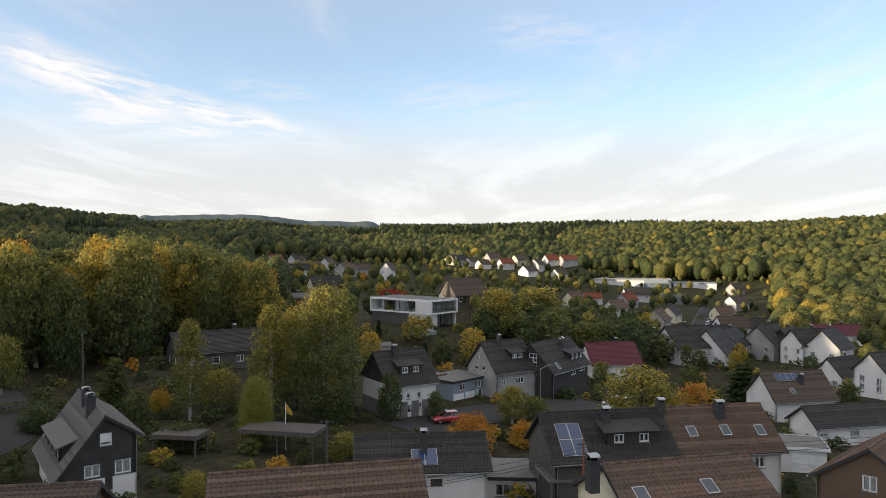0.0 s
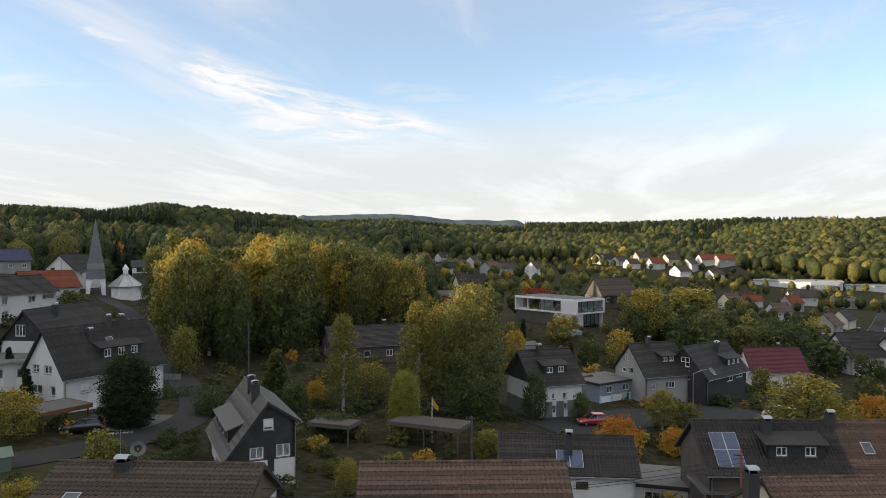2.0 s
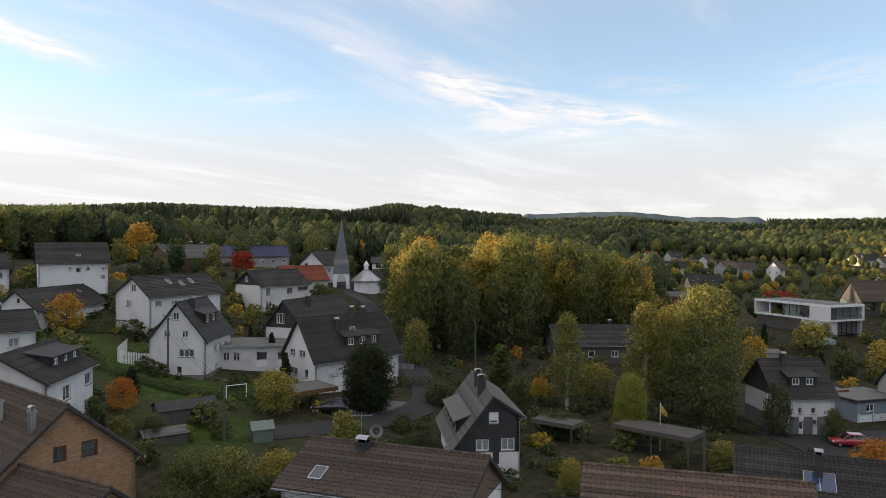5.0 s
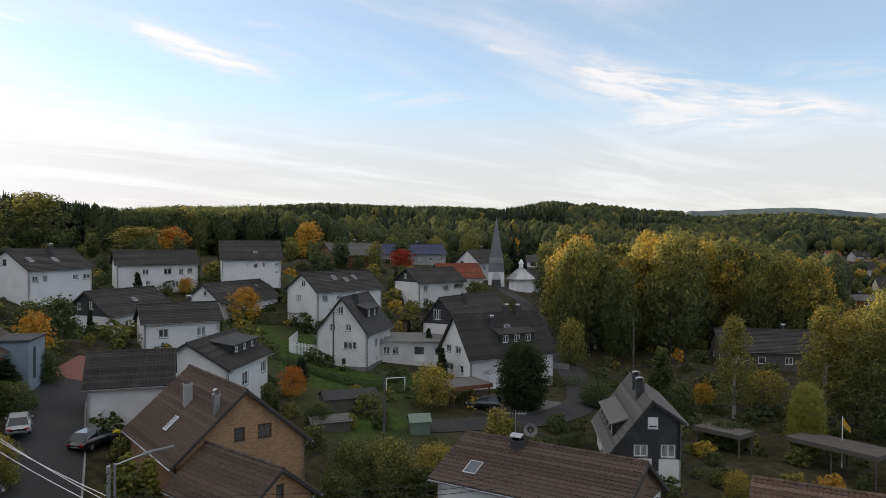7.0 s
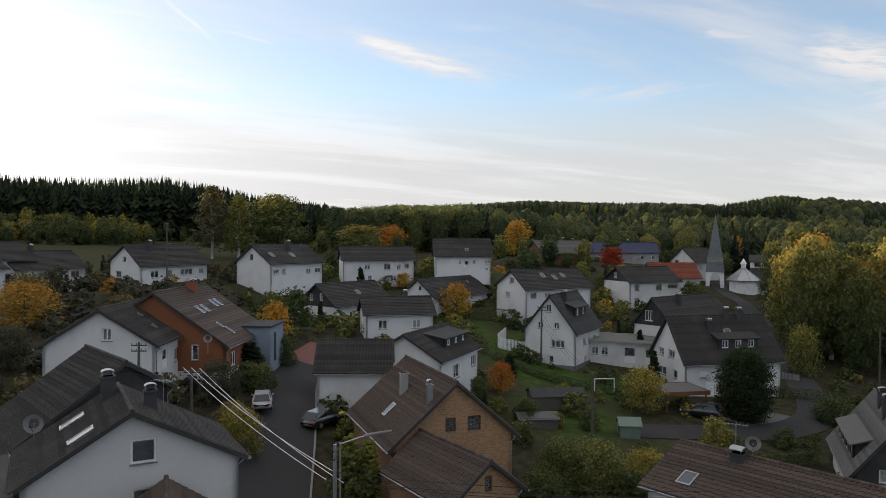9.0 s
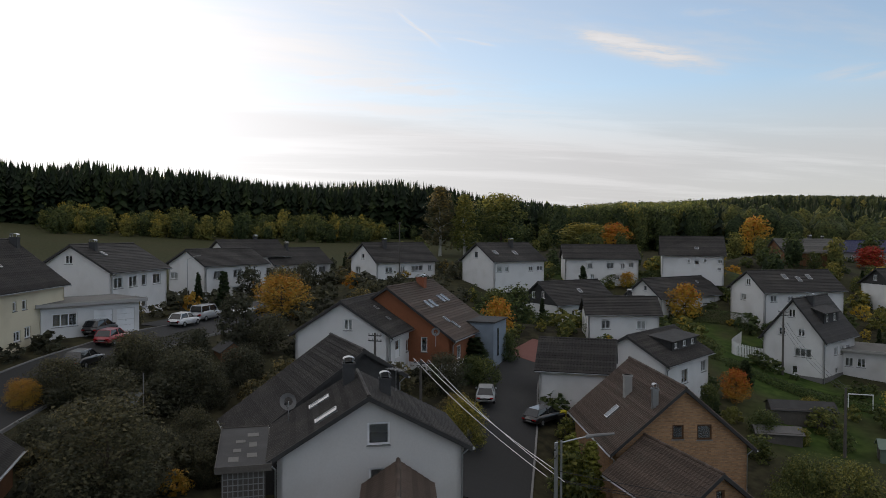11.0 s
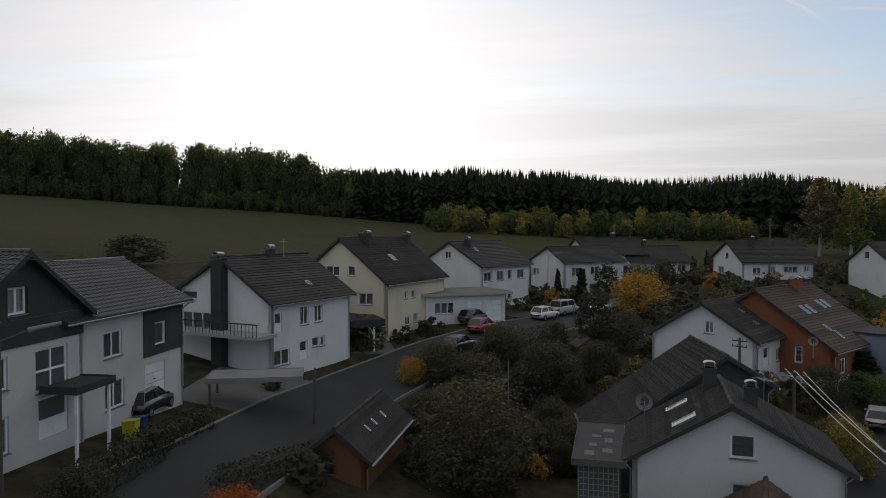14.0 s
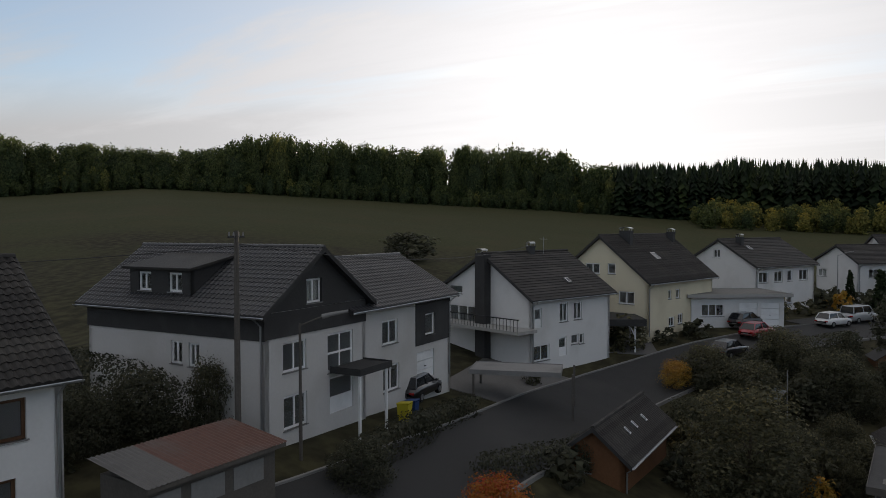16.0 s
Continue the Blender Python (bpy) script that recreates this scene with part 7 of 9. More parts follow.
flat_block("outbuilding", "low white outbuilding with dark flat roof", pose(0.98, 69.00, -4.9, 0, 0, -4.0), 12.0, 6.0, 2.8, "white", [(1.0, 0.05, 1.0, 2.1, "d")], [(4.0, 1.0, 2.2, 1.2, "t")], fascia="slate")
low_annex = flat_block("annex", "dark felt-roofed annex with patched gravel roof", pose(-36.3, -1.65, 4.3, 0, 0, 90), 2.1, 6.8, 4.3, "greywood", fascia="greywood", roof="slate")
for px, py, pl, pw in ((0.3, 0.6, 0.5, 0.8), (1.2, 1.2, 0.5, 0.7), (0.5, 2.2, 0.4, 0.6), (1.3, 3.0, 0.4, 0.9), (0.6, 3.9, 0.5, 0.5), (1.2, 5.0, 0.6, 0.7)):
    pm = Mesh()
    pm.box(px, px + pl, py, py + pw, 4.36, 4.38)
    part("roof_patch", pm, M["flatroof"], low_annex, "pale patch on the felt roof")
for k in range(9):
    pm = Mesh()
    pm.box(0.05 + k * 0.24, 0.10 + k * 0.24, -0.06, -0.02, 0.2, 4.0)
    part("lattice_upright", pm, M["kerb"], low_annex)
for k in range(12):
    pm = Mesh()
    pm.box(0.05, 2.05, -0.09, -0.06, 0.4 + k * 0.3, 0.44 + k * 0.3)
    part("lattice_bar", pm, M["kerb"], low_annex)
carport("carport", "wide flat carport with white curved braces", pose(-59.0, -27.0, 9.1, 0, 0, 123.1), 7.8, 6.5, 2.6, [(6.9, 0.3), (6.9, 2.2), (6.9, 4.2), (6.9, 6.2), (0.3, 0.3)], "slate", "slate", "frame", 0.5, True)
carport("carport", "flat white-edged carport roof beside the drive", pose(-41.02, -25.22, 8.3, 0, 0, 111.9), 6.0, 3.0, 2.1, [(0.2, 0.2), (6.8, 0.2), (0.2, 3.4), (6.8, 3.4)], "kerb", "kerb", "greywood", 0.2)
carport("carport", "timber carport with flat roof beside the dark tree", pose(-55.34, 64.51, 0.1, 0, 0, 69.0), 5.5, 5.0, 2.4, [(0.3, 0.3), (5.2, 0.3), (0.3, 4.7), (5.2, 4.7)], "sheet", "wood", "wood")
carport("open_shed", "long open shed with grey sheet roof", pose(-22.93, 80.66, -3.2, 0, 0, -12.4), 9.0, 4.0, 2.6, [(0.3, 0.3), (4.5, 0.3), (8.7, 0.3), (0.3, 3.7), (4.5, 3.7), (8.7, 3.7)], "greywood", "greywood", "greywood")
carport("open_shed", "small shed with pale sheet roof beside the cabin", pose(-31.24, 76.81, -2.5, 0, 0, -8.6), 5.2, 3.0, 2.3, [(0.2, 0.2), (5.0, 0.2), (0.2, 2.8), (5.0, 2.8)], "greywood", "greywood", "greywood")
carport("glazed_roof", "ribbed translucent lean-to roof", pose(9.27, 62.54, -3.5, 0, 0, 8.2), 4.2, 4.5, 3.0, [(0.2, 0.2), (4.0, 0.2), (0.2, 4.3), (4.0, 4.3)], "sheet", "metal", "metal", 0.15)


def porch():
    """The tiled porch before the white gable house."""
    th = thing("porch", "low porch with brown pantile roof and white walls", "porch", pose(-32.2, 6.3, 3.6, 0, 0, 169))
    l, w, top, drop = 7.0, 1.8, 4.9, 1.2
    for sg in (-1, 1):
        q = [(-l / 2, sg * w, top - drop), (l / 2, sg * w, top - drop), (l / 2, 0, top), (-l / 2, 0, top)]
        if sg > 0:
            q = [q[1], q[0], q[3], q[2]]
        r = Mesh()
        r.slab(*q, 0.12)
        slope = part("roof", r, M["tile_brown"], th)
        t = Mesh()
        tiles(t, *q)
        tagged(part("tiles", t, M["tile_brown"], slope), kind="stuff")
        m = Mesh()
        m.box(-l / 2 + 0.4, l / 2 - 0.4, sg * (w - 0.45), sg * (w - 0.25), -2.0, top - drop + 0.1)
        part("side_wall", m, M["white"], th)
    c = Mesh()
    for i in range(18):
        c.tube([(-l / 2 + l * i / 18, 0, top + 0.05), (-l / 2 + l * (i + 1) / 18 + 0.03, 0, top + 0.07)], 0.12, 8)
    part("ridge_tiles", c, M["tile_brown"], th)


porch()


def ribbed_garage():
    """The near garage: block walls under a shallow ribbed sheet roof."""
    th = thing("garage", "block garage with rusty red ribbed sheet roof", "garage", pose(-18.94, -19.89, 9.5, 0, 0, 1.5))
    l, w = 5.8, 2.9
    for nm, x0, x1, y0, y1 in (("side_wall", 0.2, l - 0.2, -w + 0.2, -w + 0.4), ("side_wall", 0.2, l - 0.2, -0.4, -0.2), ("end_wall", 0.2, 0.4, -w + 0.4, -0.4), ("end_wall", l - 0.4, l - 0.2, -w + 0.4, -0.4)):
        m = Mesh()
        m.box(x0, x1, y0, y1, -1.5, 2.45)
        part(nm, m, M["greywood"], th)
    for i in range(3):
        g = Mesh()
        g.box(0.8 + i * 1.8, 2.2 + i * 1.8, -0.21, -0.17, 1.3, 2.1)
        part("window", g, M["kerb"], th)
    for s0, s1, mat in ((0.0, 0.72, "sheet_red"), (0.72, 1.0, "sheet")):
        r = Mesh()
        n = int(l * (s1 - s0) / 0.09)
        for i in range(n):
            x0 = -0.1 + (l + 0.2) * (s0 + (s1 - s0) * i / n)
            x1 = -0.1 + (l + 0.2) * (s0 + (s1 - s0) * (i + 1) / n)
            h0, h1 = (0.0, 0.035) if i % 2 else (0.035, 0.0)
            r.quad((x0, -w - 0.1, 2.95 + h0), (x1, -w - 0.1, 2.95 + h1), (x1, 0.15, 2.5 + h1), (x0, 0.15, 2.5 + h0))
        part("roof_sheet", r, M[mat], th)
    m = Mesh()
    m.box(-0.05, l + 0.05, 0.1, 0.14, 2.35, 2.5)
    part("fascia", m, M["greywood"], th)


ribbed_garage()


def gabled_shed(name, label, m, l, w, h, rise, wall, roof, door=True):
    th = thing(name, label, "shed", m)
    for s in (-1, 1):
        b = Mesh()
        b.box(-l / 2, l / 2, s * w / 2 - 0.04, s * w / 2 + 0.04, -1.0, h)
        part("side_wall", b, M[wall], th)
        r = Mesh()
        q = [(-l / 2 - 0.2, s * (w / 2 + 0.25), h - 0.12), (l / 2 + 0.2, s * (w / 2 + 0.25), h - 0.12), (l / 2 + 0.2, 0, h + rise), (-l / 2 - 0.2, 0, h + rise)]
        if s > 0:
            q = [q[1], q[0], q[3], q[2]]
        r.slab(*q, 0.06)
        part("roof_panel", r, M[roof], th)
        g = Mesh()
        x = s * l / 2
        o = -0.06 * s
        g.add([(x, -w / 2, -1), (x, w / 2, -1), (x, w / 2, h), (x, 0, h + rise), (x, -w / 2, h), (x + o, -w / 2, -1), (x + o, w / 2, -1), (x + o, w / 2, h), (x + o, 0, h + rise), (x + o, -w / 2, h)],
              ((0, 1, 2, 3, 4), (9, 8, 7, 6, 5)))
        part("end_wall", g, M[wall], th)
    if door:
        d = Mesh()
        d.box(-l / 2 - 0.05, -l / 2 - 0.01, -0.45, 0.45, 0, min(h, 1.9))
        part("door", d, M["greywood"], th)
    return th


gabled_shed("garden_shed", "dark timber garden shed with felt roof", pose(-62.33, 54.37, 0.4, 0, 0, 63.8), 6.0, 3.2, 2.0, 0.6, "greywood", "slate")
gabled_shed("wood_store", "low wood store with patched roof", pose(-58.43, 48.32, 0.0, 0, 0, 63.7), 4.0, 2.4, 1.4, 0.4, "greywood", "sheet")
gabled_shed("greenhouse", "small pale green garden greenhouse", pose(-52.44, 55.62, -0.3, 0, 0, 53.9), 2.0, 1.7, 1.3, 0.6, "greenglass", "greenglass")
gabled_shed("playhouse", "wooden garden playhouse among shrubs", pose(-73.16, -2.51, 6.8, 0, 0, 17.7), 2.6, 2.2, 1.9, 0.8, "wood", "slate")
gabled_shed("garden_shed", "grey garden shed with pale roof above the gardens", pose(-13.65, 152.03, -3.0, 0, 0, 19.9), 5.0, 3.5, 2.2, 0.5, "greywall", "sheet")
gabled_shed("garden_shed", "pale blue shed with white roof below the villa", pose(-4.88, 165.00, -1.8, 0, 0, 50.0), 6.0, 3.5, 2.2, 0.4, "paleblue", "kerb")

# ---- solar panels ----


def panel_on(key, side, x, s, w, h, rows, cols, label, mat):
    px, py, pz, ra, l, wl, wr, dl, dr, hh = PLAN[key]
    zr = max(dl, dr) + hh + 0.16
    sg, ww, dz = (1, wl, dl / wl) if side == "l" else (-1, wr, dr / wr)
    k = math.sqrt(1 + dz * dz)
    dn, out = Vector((0, sg / k, -dz / k)), Vector((0, sg * dz / k, 1 / k))
    fr = Mesh()

    def pt(a, b, c):
        return Vector((x + a, 0, zr)) + dn * (s + b) + out * c

    def plate(mesh, a0, a1, b0, b1, c, t):
        q = [pt(a0, b0, c), pt(a1, b0, c), pt(a1, b1, c), pt(a0, b1, c)]
        if (q[1] - q[0]).cross(q[3] - q[0]).dot(out) < 0:
            q.reverse()
        mesh.slab(*q, t)
    plate(fr, 0, w * cols, 0, h * rows, 0.16, 0.06)
    th = part("solar_collector", fr, M["metal"], HOUSE[key], label)
    for i in range(cols):
        for j in range(rows):
            m = Mesh()
            plate(m, i * w + 0.05, i * w + w - 0.05, j * h + 0.05, j * h + h - 0.05, 0.19, 0.03)
            part("cell_panel", m, M[mat], th)


M["solar"] = material("solar_glass", (0.02, 0.045, 0.11), 0.12, 0.2, 3, 0.6, 0, spec=0.8)
panel_on("L1a", "r", -4.9, 1.4, 1.15, 1.75, 2, 2, "four blue solar collectors on the black roof", "solar")
panel_on("L4", "r", -0.9, 2.0, 1.1, 1.9, 1, 2, "dark blue solar panel on the grey roof", "solar")
panel_on("L7", "r", -3.6, 0.5, 1.1, 1.4, 1, 4, "row of blue solar panels on the brown roof", "solar")

# ---- street furniture ----


def post_lamp(x, y, h, arm_az, arm=1.9, pole="metal", label="grey street lamp with long flat head"):
    th = thing("street_lamp", label, "street lamp", pose(x, y, height(x, y), 0, 0, arm_az + 90), "street lamps")
    p = Mesh()
    p.tube([(0, 0, -0.5), (0, 0, h * 0.5), (0, 0, h)], 0.09, 8, taper=0.6)
    part("pole", p, M[pole], th)
    a = Mesh()
    a.tube([(0, 0, h - 0.1), (arm * 0.45, 0, h + 0.22), (arm * 0.6, 0, h + 0.3)], 0.04, 6)
    part("arm", a, M[pole], th)
    hd = Mesh()
    hd.tube([(arm * 0.55, 0, h + 0.28), (arm * 0.75, 0, h + 0.38), (arm * 1.2, 0, h + 0.52)], 0.12, 8, taper=0.6)
    part("lamp_head", hd, M["kerb"], th)
    return th


def power_pole(x, y, h, bars=2, az=0, mat="greywood", label="weathered wooden power pole with insulators"):
    th = thing("power_pole", label, "power pole", pose(x, y, height(x, y), 0, 0, az), "power poles")
    p = Mesh()
    p.tube([(0, 0, -0.8), (0, 0, h * 0.5), (0, 0, h)], 0.15, 8, taper=0.65)
    part("pole", p, M[mat], th)
    for i in range(bars):
        b = Mesh()
        z = h - 0.25 - i * 0.45
        b.box(-0.6, 0.6, -0.04, 0.04, z - 0.04, z + 0.04)
        bar = part("crossbar", b, M["iron"], th)
        for sx in (-0.55, -0.2, 0.2, 0.55):
            s = Mesh()
            s.tube([(sx, 0, z), (sx, 0, z + 0.2)], 0.05, 6, taper=0.6)
            part("insulator", s, M["kerb"], bar)
    return th


def wire(a, b, sag, label="thin black overhead power line", thick=0.018, mat="iron"):
    a, b = Vector(a), Vector(b)
    m = Mesh()
    n = 10
    m.tube([a.lerp(b, i / n) - Vector((0, 0, sag * 4 * (i / n) * (1 - i / n))) for i in range(n + 1)], thick, 4)
    ob = part("power_line", m, M[mat])
    return tagged(ob, label, "power line", "overhead lines")


power_pole(-19.4, -22.9, 10.2, 1, 20)
post_lamp(-23.3, -23.3, 6.2, 40, 1.8, "greywood", "slim street lamp with grey flat head")
power_pole(-36.6, 16.0, 8.3, 2, -30, "metal", "steel lamp post carrying crossbars of the overhead line")
post_lamp(-36.8, 16.4, 8.4, 338, 2.4)
power_pole(-56.6, 12.9, 6.4, 1, 60)
power_pole(-61.2, 9.9, 6.7, 2, 60)
power_pole(-77.8, 65.1, 8.3, 2, 40)
power_pole(-54.0, 52.0, 6.4, 0, 40)
power_pole(-12.1, 75.0, 5.9, 1, 10)
power_pole(-53.1, 106.1, 9.0, 0, 10, "greywood", "bare wooden pole at the wood's edge")
power_pole(-124.2, 24.4, 10.0, 1, 10)
post_lamp(-108.0, -9.4, 7.0, 330, 1.8)
post_lamp(14.4, 106.6, 6.0, 290, 1.8)
post_lamp(-134.2, 163.4, 8.0, 60, 1.8)
for k in (-0.5, 0.0, 0.5):
    wire((-36.6 + k, 16.0 + k * 0.6, 7.0 - abs(k)), (-56.6 + k, 12.9 + k, 9.9), 0.4, "pale insulated overhead power line", 0.024, "frame")
    wire((-36.6 + k, 16.0 + k * 0.6, 7.0 - abs(k)), (-23.0 + k, 36.8, 6.4 - abs(k)), 0.5)
    wire((-23.0 + k, 36.8, 6.4 - abs(k)), (10.5, 54.0 + k, 4.9 - abs(k)), 1.0)
    wire((10.5, 54.0 + k, 4.9 - abs(k)), (58.8, 63.1 + k, 5.5 - abs(k)), 0.8)
    wire((-54.0, 52.0 + k, 6.0), (-77.8, 65.1 + k, 8.9), 0.8)
wire((-19.4, -22.9, 19.3), (-9.2, -54.5, 18.0), 0.4)
wire((-19.4, -22.9, 19.4), (-53.5, -26.8, 18.6), 0.9)
wire((-12.1, 75.0, 1.7), (-53.1, 106.1, 6.5), 1.0)

# roof mast between the front roofs
mast = thing("roof_mast", "rusty steel roof mast with insulators", "mast", pose(10.53, 53.95, -3.0))
mm = Mesh()
mm.tube([(0, 0, -1), (0, 0, 4.5), (0, 0, 8.6)], 0.07, 6)
part("pole", mm, M["brick"], mast)
mm = Mesh()
mm.box(-0.5, 0.5, -0.03, 0.03, 8.1, 8.18)
part("crossbar", mm, M["iron"], mast)


def dish(x, y, z, az, r=0.45, label="white satellite dish on a short mast"):
    th = thing("satellite_dish", label, "satellite dish", pose(x, y, z, 0, 0, az))
    p = Mesh()
    p.tube([(0, 0, -1.4), (0, 0, 0)], 0.03, 6)
    part("mast", p, M["metal"], th)
    d = Mesh()
    n = 14
    rings = [(0.0, 0.16), (0.5, 0.12), (1.0, 0.0)]
    for (a, ya), (b, yb) in zip(rings, rings[1:]):
        for i in range(n):
            t0, t1 = math.tau * i / n, math.tau * (i + 1) / n
            d.add([(math.cos(t0) * r * a, 0.1 - ya, math.sin(t0) * r * a), (math.cos(t1) * r * a, 0.1 - ya, math.sin(t1) * r * a), (math.cos(t1) * r * b, 0.1 - yb, math.sin(t1) * r * b), (math.cos(t0) * r * b, 0.1 - yb, math.sin(t0) * r * b)], ((0, 1, 2, 3),))
    part("reflector", d, M["kerb"], th)
    a = Mesh()
    a.tube([(0, 0, -r), (0, 0.55, -0.05)], 0.015, 5)
    a.box(-0.05, 0.05, 0.5, 0.6, -0.08, 0.02)
    part("receiver_arm", a, M["iron"], th)


dish(-26.0, 37.9, 8.0, 215)
dish(-41.9, 1.8, 10.4, 250, 0.5, "grey satellite dish on the dark roof")
dish(-65.7, 16.4, 10.8, 250, 0.4, "grey satellite dish on the white gable")


def aerial(x, y, z, h=1.6):
    th = thing("roof_aerial", "thin metal television aerial on the roof", "aerial", pose(x, y, z, 0, 0, 30))
    m = Mesh()
    m.tube([(0, 0, -1.0), (0, 0, h)], 0.02, 5)
    m.tube([(-0.7, 0, h - 0.2), (0.7, 0, h - 0.2)], 0.012, 4)
    for i in range(7):
        m.tube([(-0.6 + i * 0.2, -0.35, h - 0.2), (-0.6 + i * 0.2, 0.35, h - 0.2)], 0.008, 4)
    part("aerial_rods", m, M["metal"], th)


aerial(-26.8, 37.4, 7.6)
aerial(-42.2, 8.1, 10.5)
aerial(-58.0, -28.0, 17.6)


def goal(x, y, az):
    th = thing("goal_frame", "white garden football goal", "goal", pose(x, y, height(x, y), 0, 0, az))
    for nm, a, b in (("post", (-1.2, 0, -0.2), (-1.2, 0, 2.0)), ("post", (1.2, 0, -0.2), (1.2, 0, 2.0)), ("crossbar", (-1.25, 0, 2.0), (1.25, 0, 2.0))):
        m = Mesh()
        m.tube([a, b], 0.06, 6)
        part(nm, m, M["frame"], th)


goal(-63.9, 63.5, 60)


def fence(name, label, points, h, mat, gap=0.16, board=0.12, category="fence"):
    """A fence of upright boards on two rails."""
    th = thing(name, label, category)
    line = smooth_line(points, gap)
    rails = Mesh()
    shared = Mesh()
    shared.box(-board / 2, board / 2, -0.012, 0.012, -0.2, h)
    me = shared.data("board", [M[mat]])
    for p, q in zip(line, line[1:]):
        a = math.degrees(math.atan2(q.y - p.y, q.x - p.x))
        ob = new("board", me)
        ob.parent = th
        ob.matrix_basis = pose(p.x, p.y, height(p.x, p.y), 0, 0, a)
    step = line[::6] + [line[-1]]
    for p, q in zip(step, step[1:]):
        for z in (0.25 * h, 0.8 * h):
            rails.tube([(p.x, p.y, height(p.x, p.y) + z), (q.x, q.y, height(q.x, q.y) + z)], 0.03, 4)
    part("rails", rails, M[mat], th)


fence("garden_fence", "white board fence beside the tall white house", [(-89.9, 68.1), (-85.0, 63.0), (-82.5, 66.4)], 1.7, "frame")
fence("garden_fence", "low pale fence along the lane", [(-64.6, 93.5), (-59.2, 96.8)], 1.0, "kerb")
fence("garden_fence", "dark board fence beside the garage drive", [(-57.8, 26.2), (-60.7, 28.8)], 1.7, "slate")

# flag on its pole, solar frame in the garden
fl = thing("flag_pole", "white flag pole with a small yellow and black flag", "flag", pose(-18.14, 82.90, -3.4))
fm = Mesh()
fm.tube([(0, 0, -0.3), (0, 0, 5.4)], 0.05, 6, taper=0.6)
part("pole", fm, M["frame"], fl)
M["flag"] = material("yellow_cloth", (0.45, 0.28, 0.03), 0.8, 0.2, 4, 0.8, 0)
fm = Mesh()
for i in range(4):
    fm.slab((0.05 + i * 0.18, 0.05 * (i % 2), 4.3 - i * 0.12), (0.23 + i * 0.18, 0.05 * ((i + 1) % 2), 4.18 - i * 0.12), (0.23 + i * 0.18, 0.05 * ((i + 1) % 2), 5.1 - i * 0.25), (0.05 + i * 0.18, 0.05 * (i % 2), 5.25 - i * 0.25), 0.01)
part("flag", fm, M["flag"], fl)
fl2 = thing("flag_pole", "slim garden flag pole beside a tilted solar frame", "flag", pose(-57.81, -8.18, height(-57.81, -8.18)))
fm = Mesh()
fm.tube([(0, 0, -0.3), (0, 0, 4.0)], 0.04, 6)
part("pole", fm, M["kerb"], fl2)
# the garden's solar panel, tilted on two posts
sf = thing("garden_display_stand", "tilted white-framed solar panel on garden posts", "stand", pose(-57.47, -9.27, height(-57.47, -9.27), 0, 0, 57.5))
fm = Mesh()
fm.slab((-0.9, -0.5, 1.5), (0.9, -0.5, 1.5), (0.9, 0.6, 2.4), (-0.9, 0.6, 2.4), 0.05)
part("panel", fm, M["kerb"], sf)
for i in range(4):
    fm = Mesh()
    fm.slab((-0.85 + i * 0.44, -0.45, 1.56), (-0.47 + i * 0.44, -0.45, 1.56), (-0.47 + i * 0.44, 0.55, 2.38), (-0.85 + i * 0.44, 0.55, 2.38), 0.02)
    part("cell_strip", fm, M["glass"], sf)
for sx in (-0.7, 0.7):
    fm = Mesh()
    fm.tube([(sx, 0.1, -0.3), (sx, 0.1, 1.95)], 0.05, 5)
    part("post", fm, M["greywood"], sf)

# ---- cars ----
M["tyre"] = material("tyre_rubber", (0.02, 0.02, 0.02), 0.9, 0.2, 9, 1, 0)
M["headlight"] = material("headlight", (0.7, 0.7, 0.7), 0.15, 0.05, 9, 1, 0)
M["taillight"] = material("taillight", (0.3, 0.01, 0.01), 0.2, 0.05, 9, 1, 0)
M["carglass"] = material("car_glass", (0.02, 0.022, 0.025), 0.05, 0.1, 1, 1, 0, spec=0.8)


def paint(name, color):
    m = material(name, color, 0.3, 0.05, 3, 0.8, 0, spec=0.6)
    m.node_tree.nodes["Principled BSDF"].inputs["Coat Weight"].default_value = 0.8
    return m


PAINT = {"black": paint("black_paint", (0.012, 0.012, 0.014)), "white": paint("white_paint", (0.75, 0.75, 0.75)), "red": paint("red_paint", (0.35, 0.02, 0.03)), "grey": paint("grey_paint", (0.12, 0.13, 0.14)), "silver": paint("silver_paint", (0.42, 0.43, 0.44))}


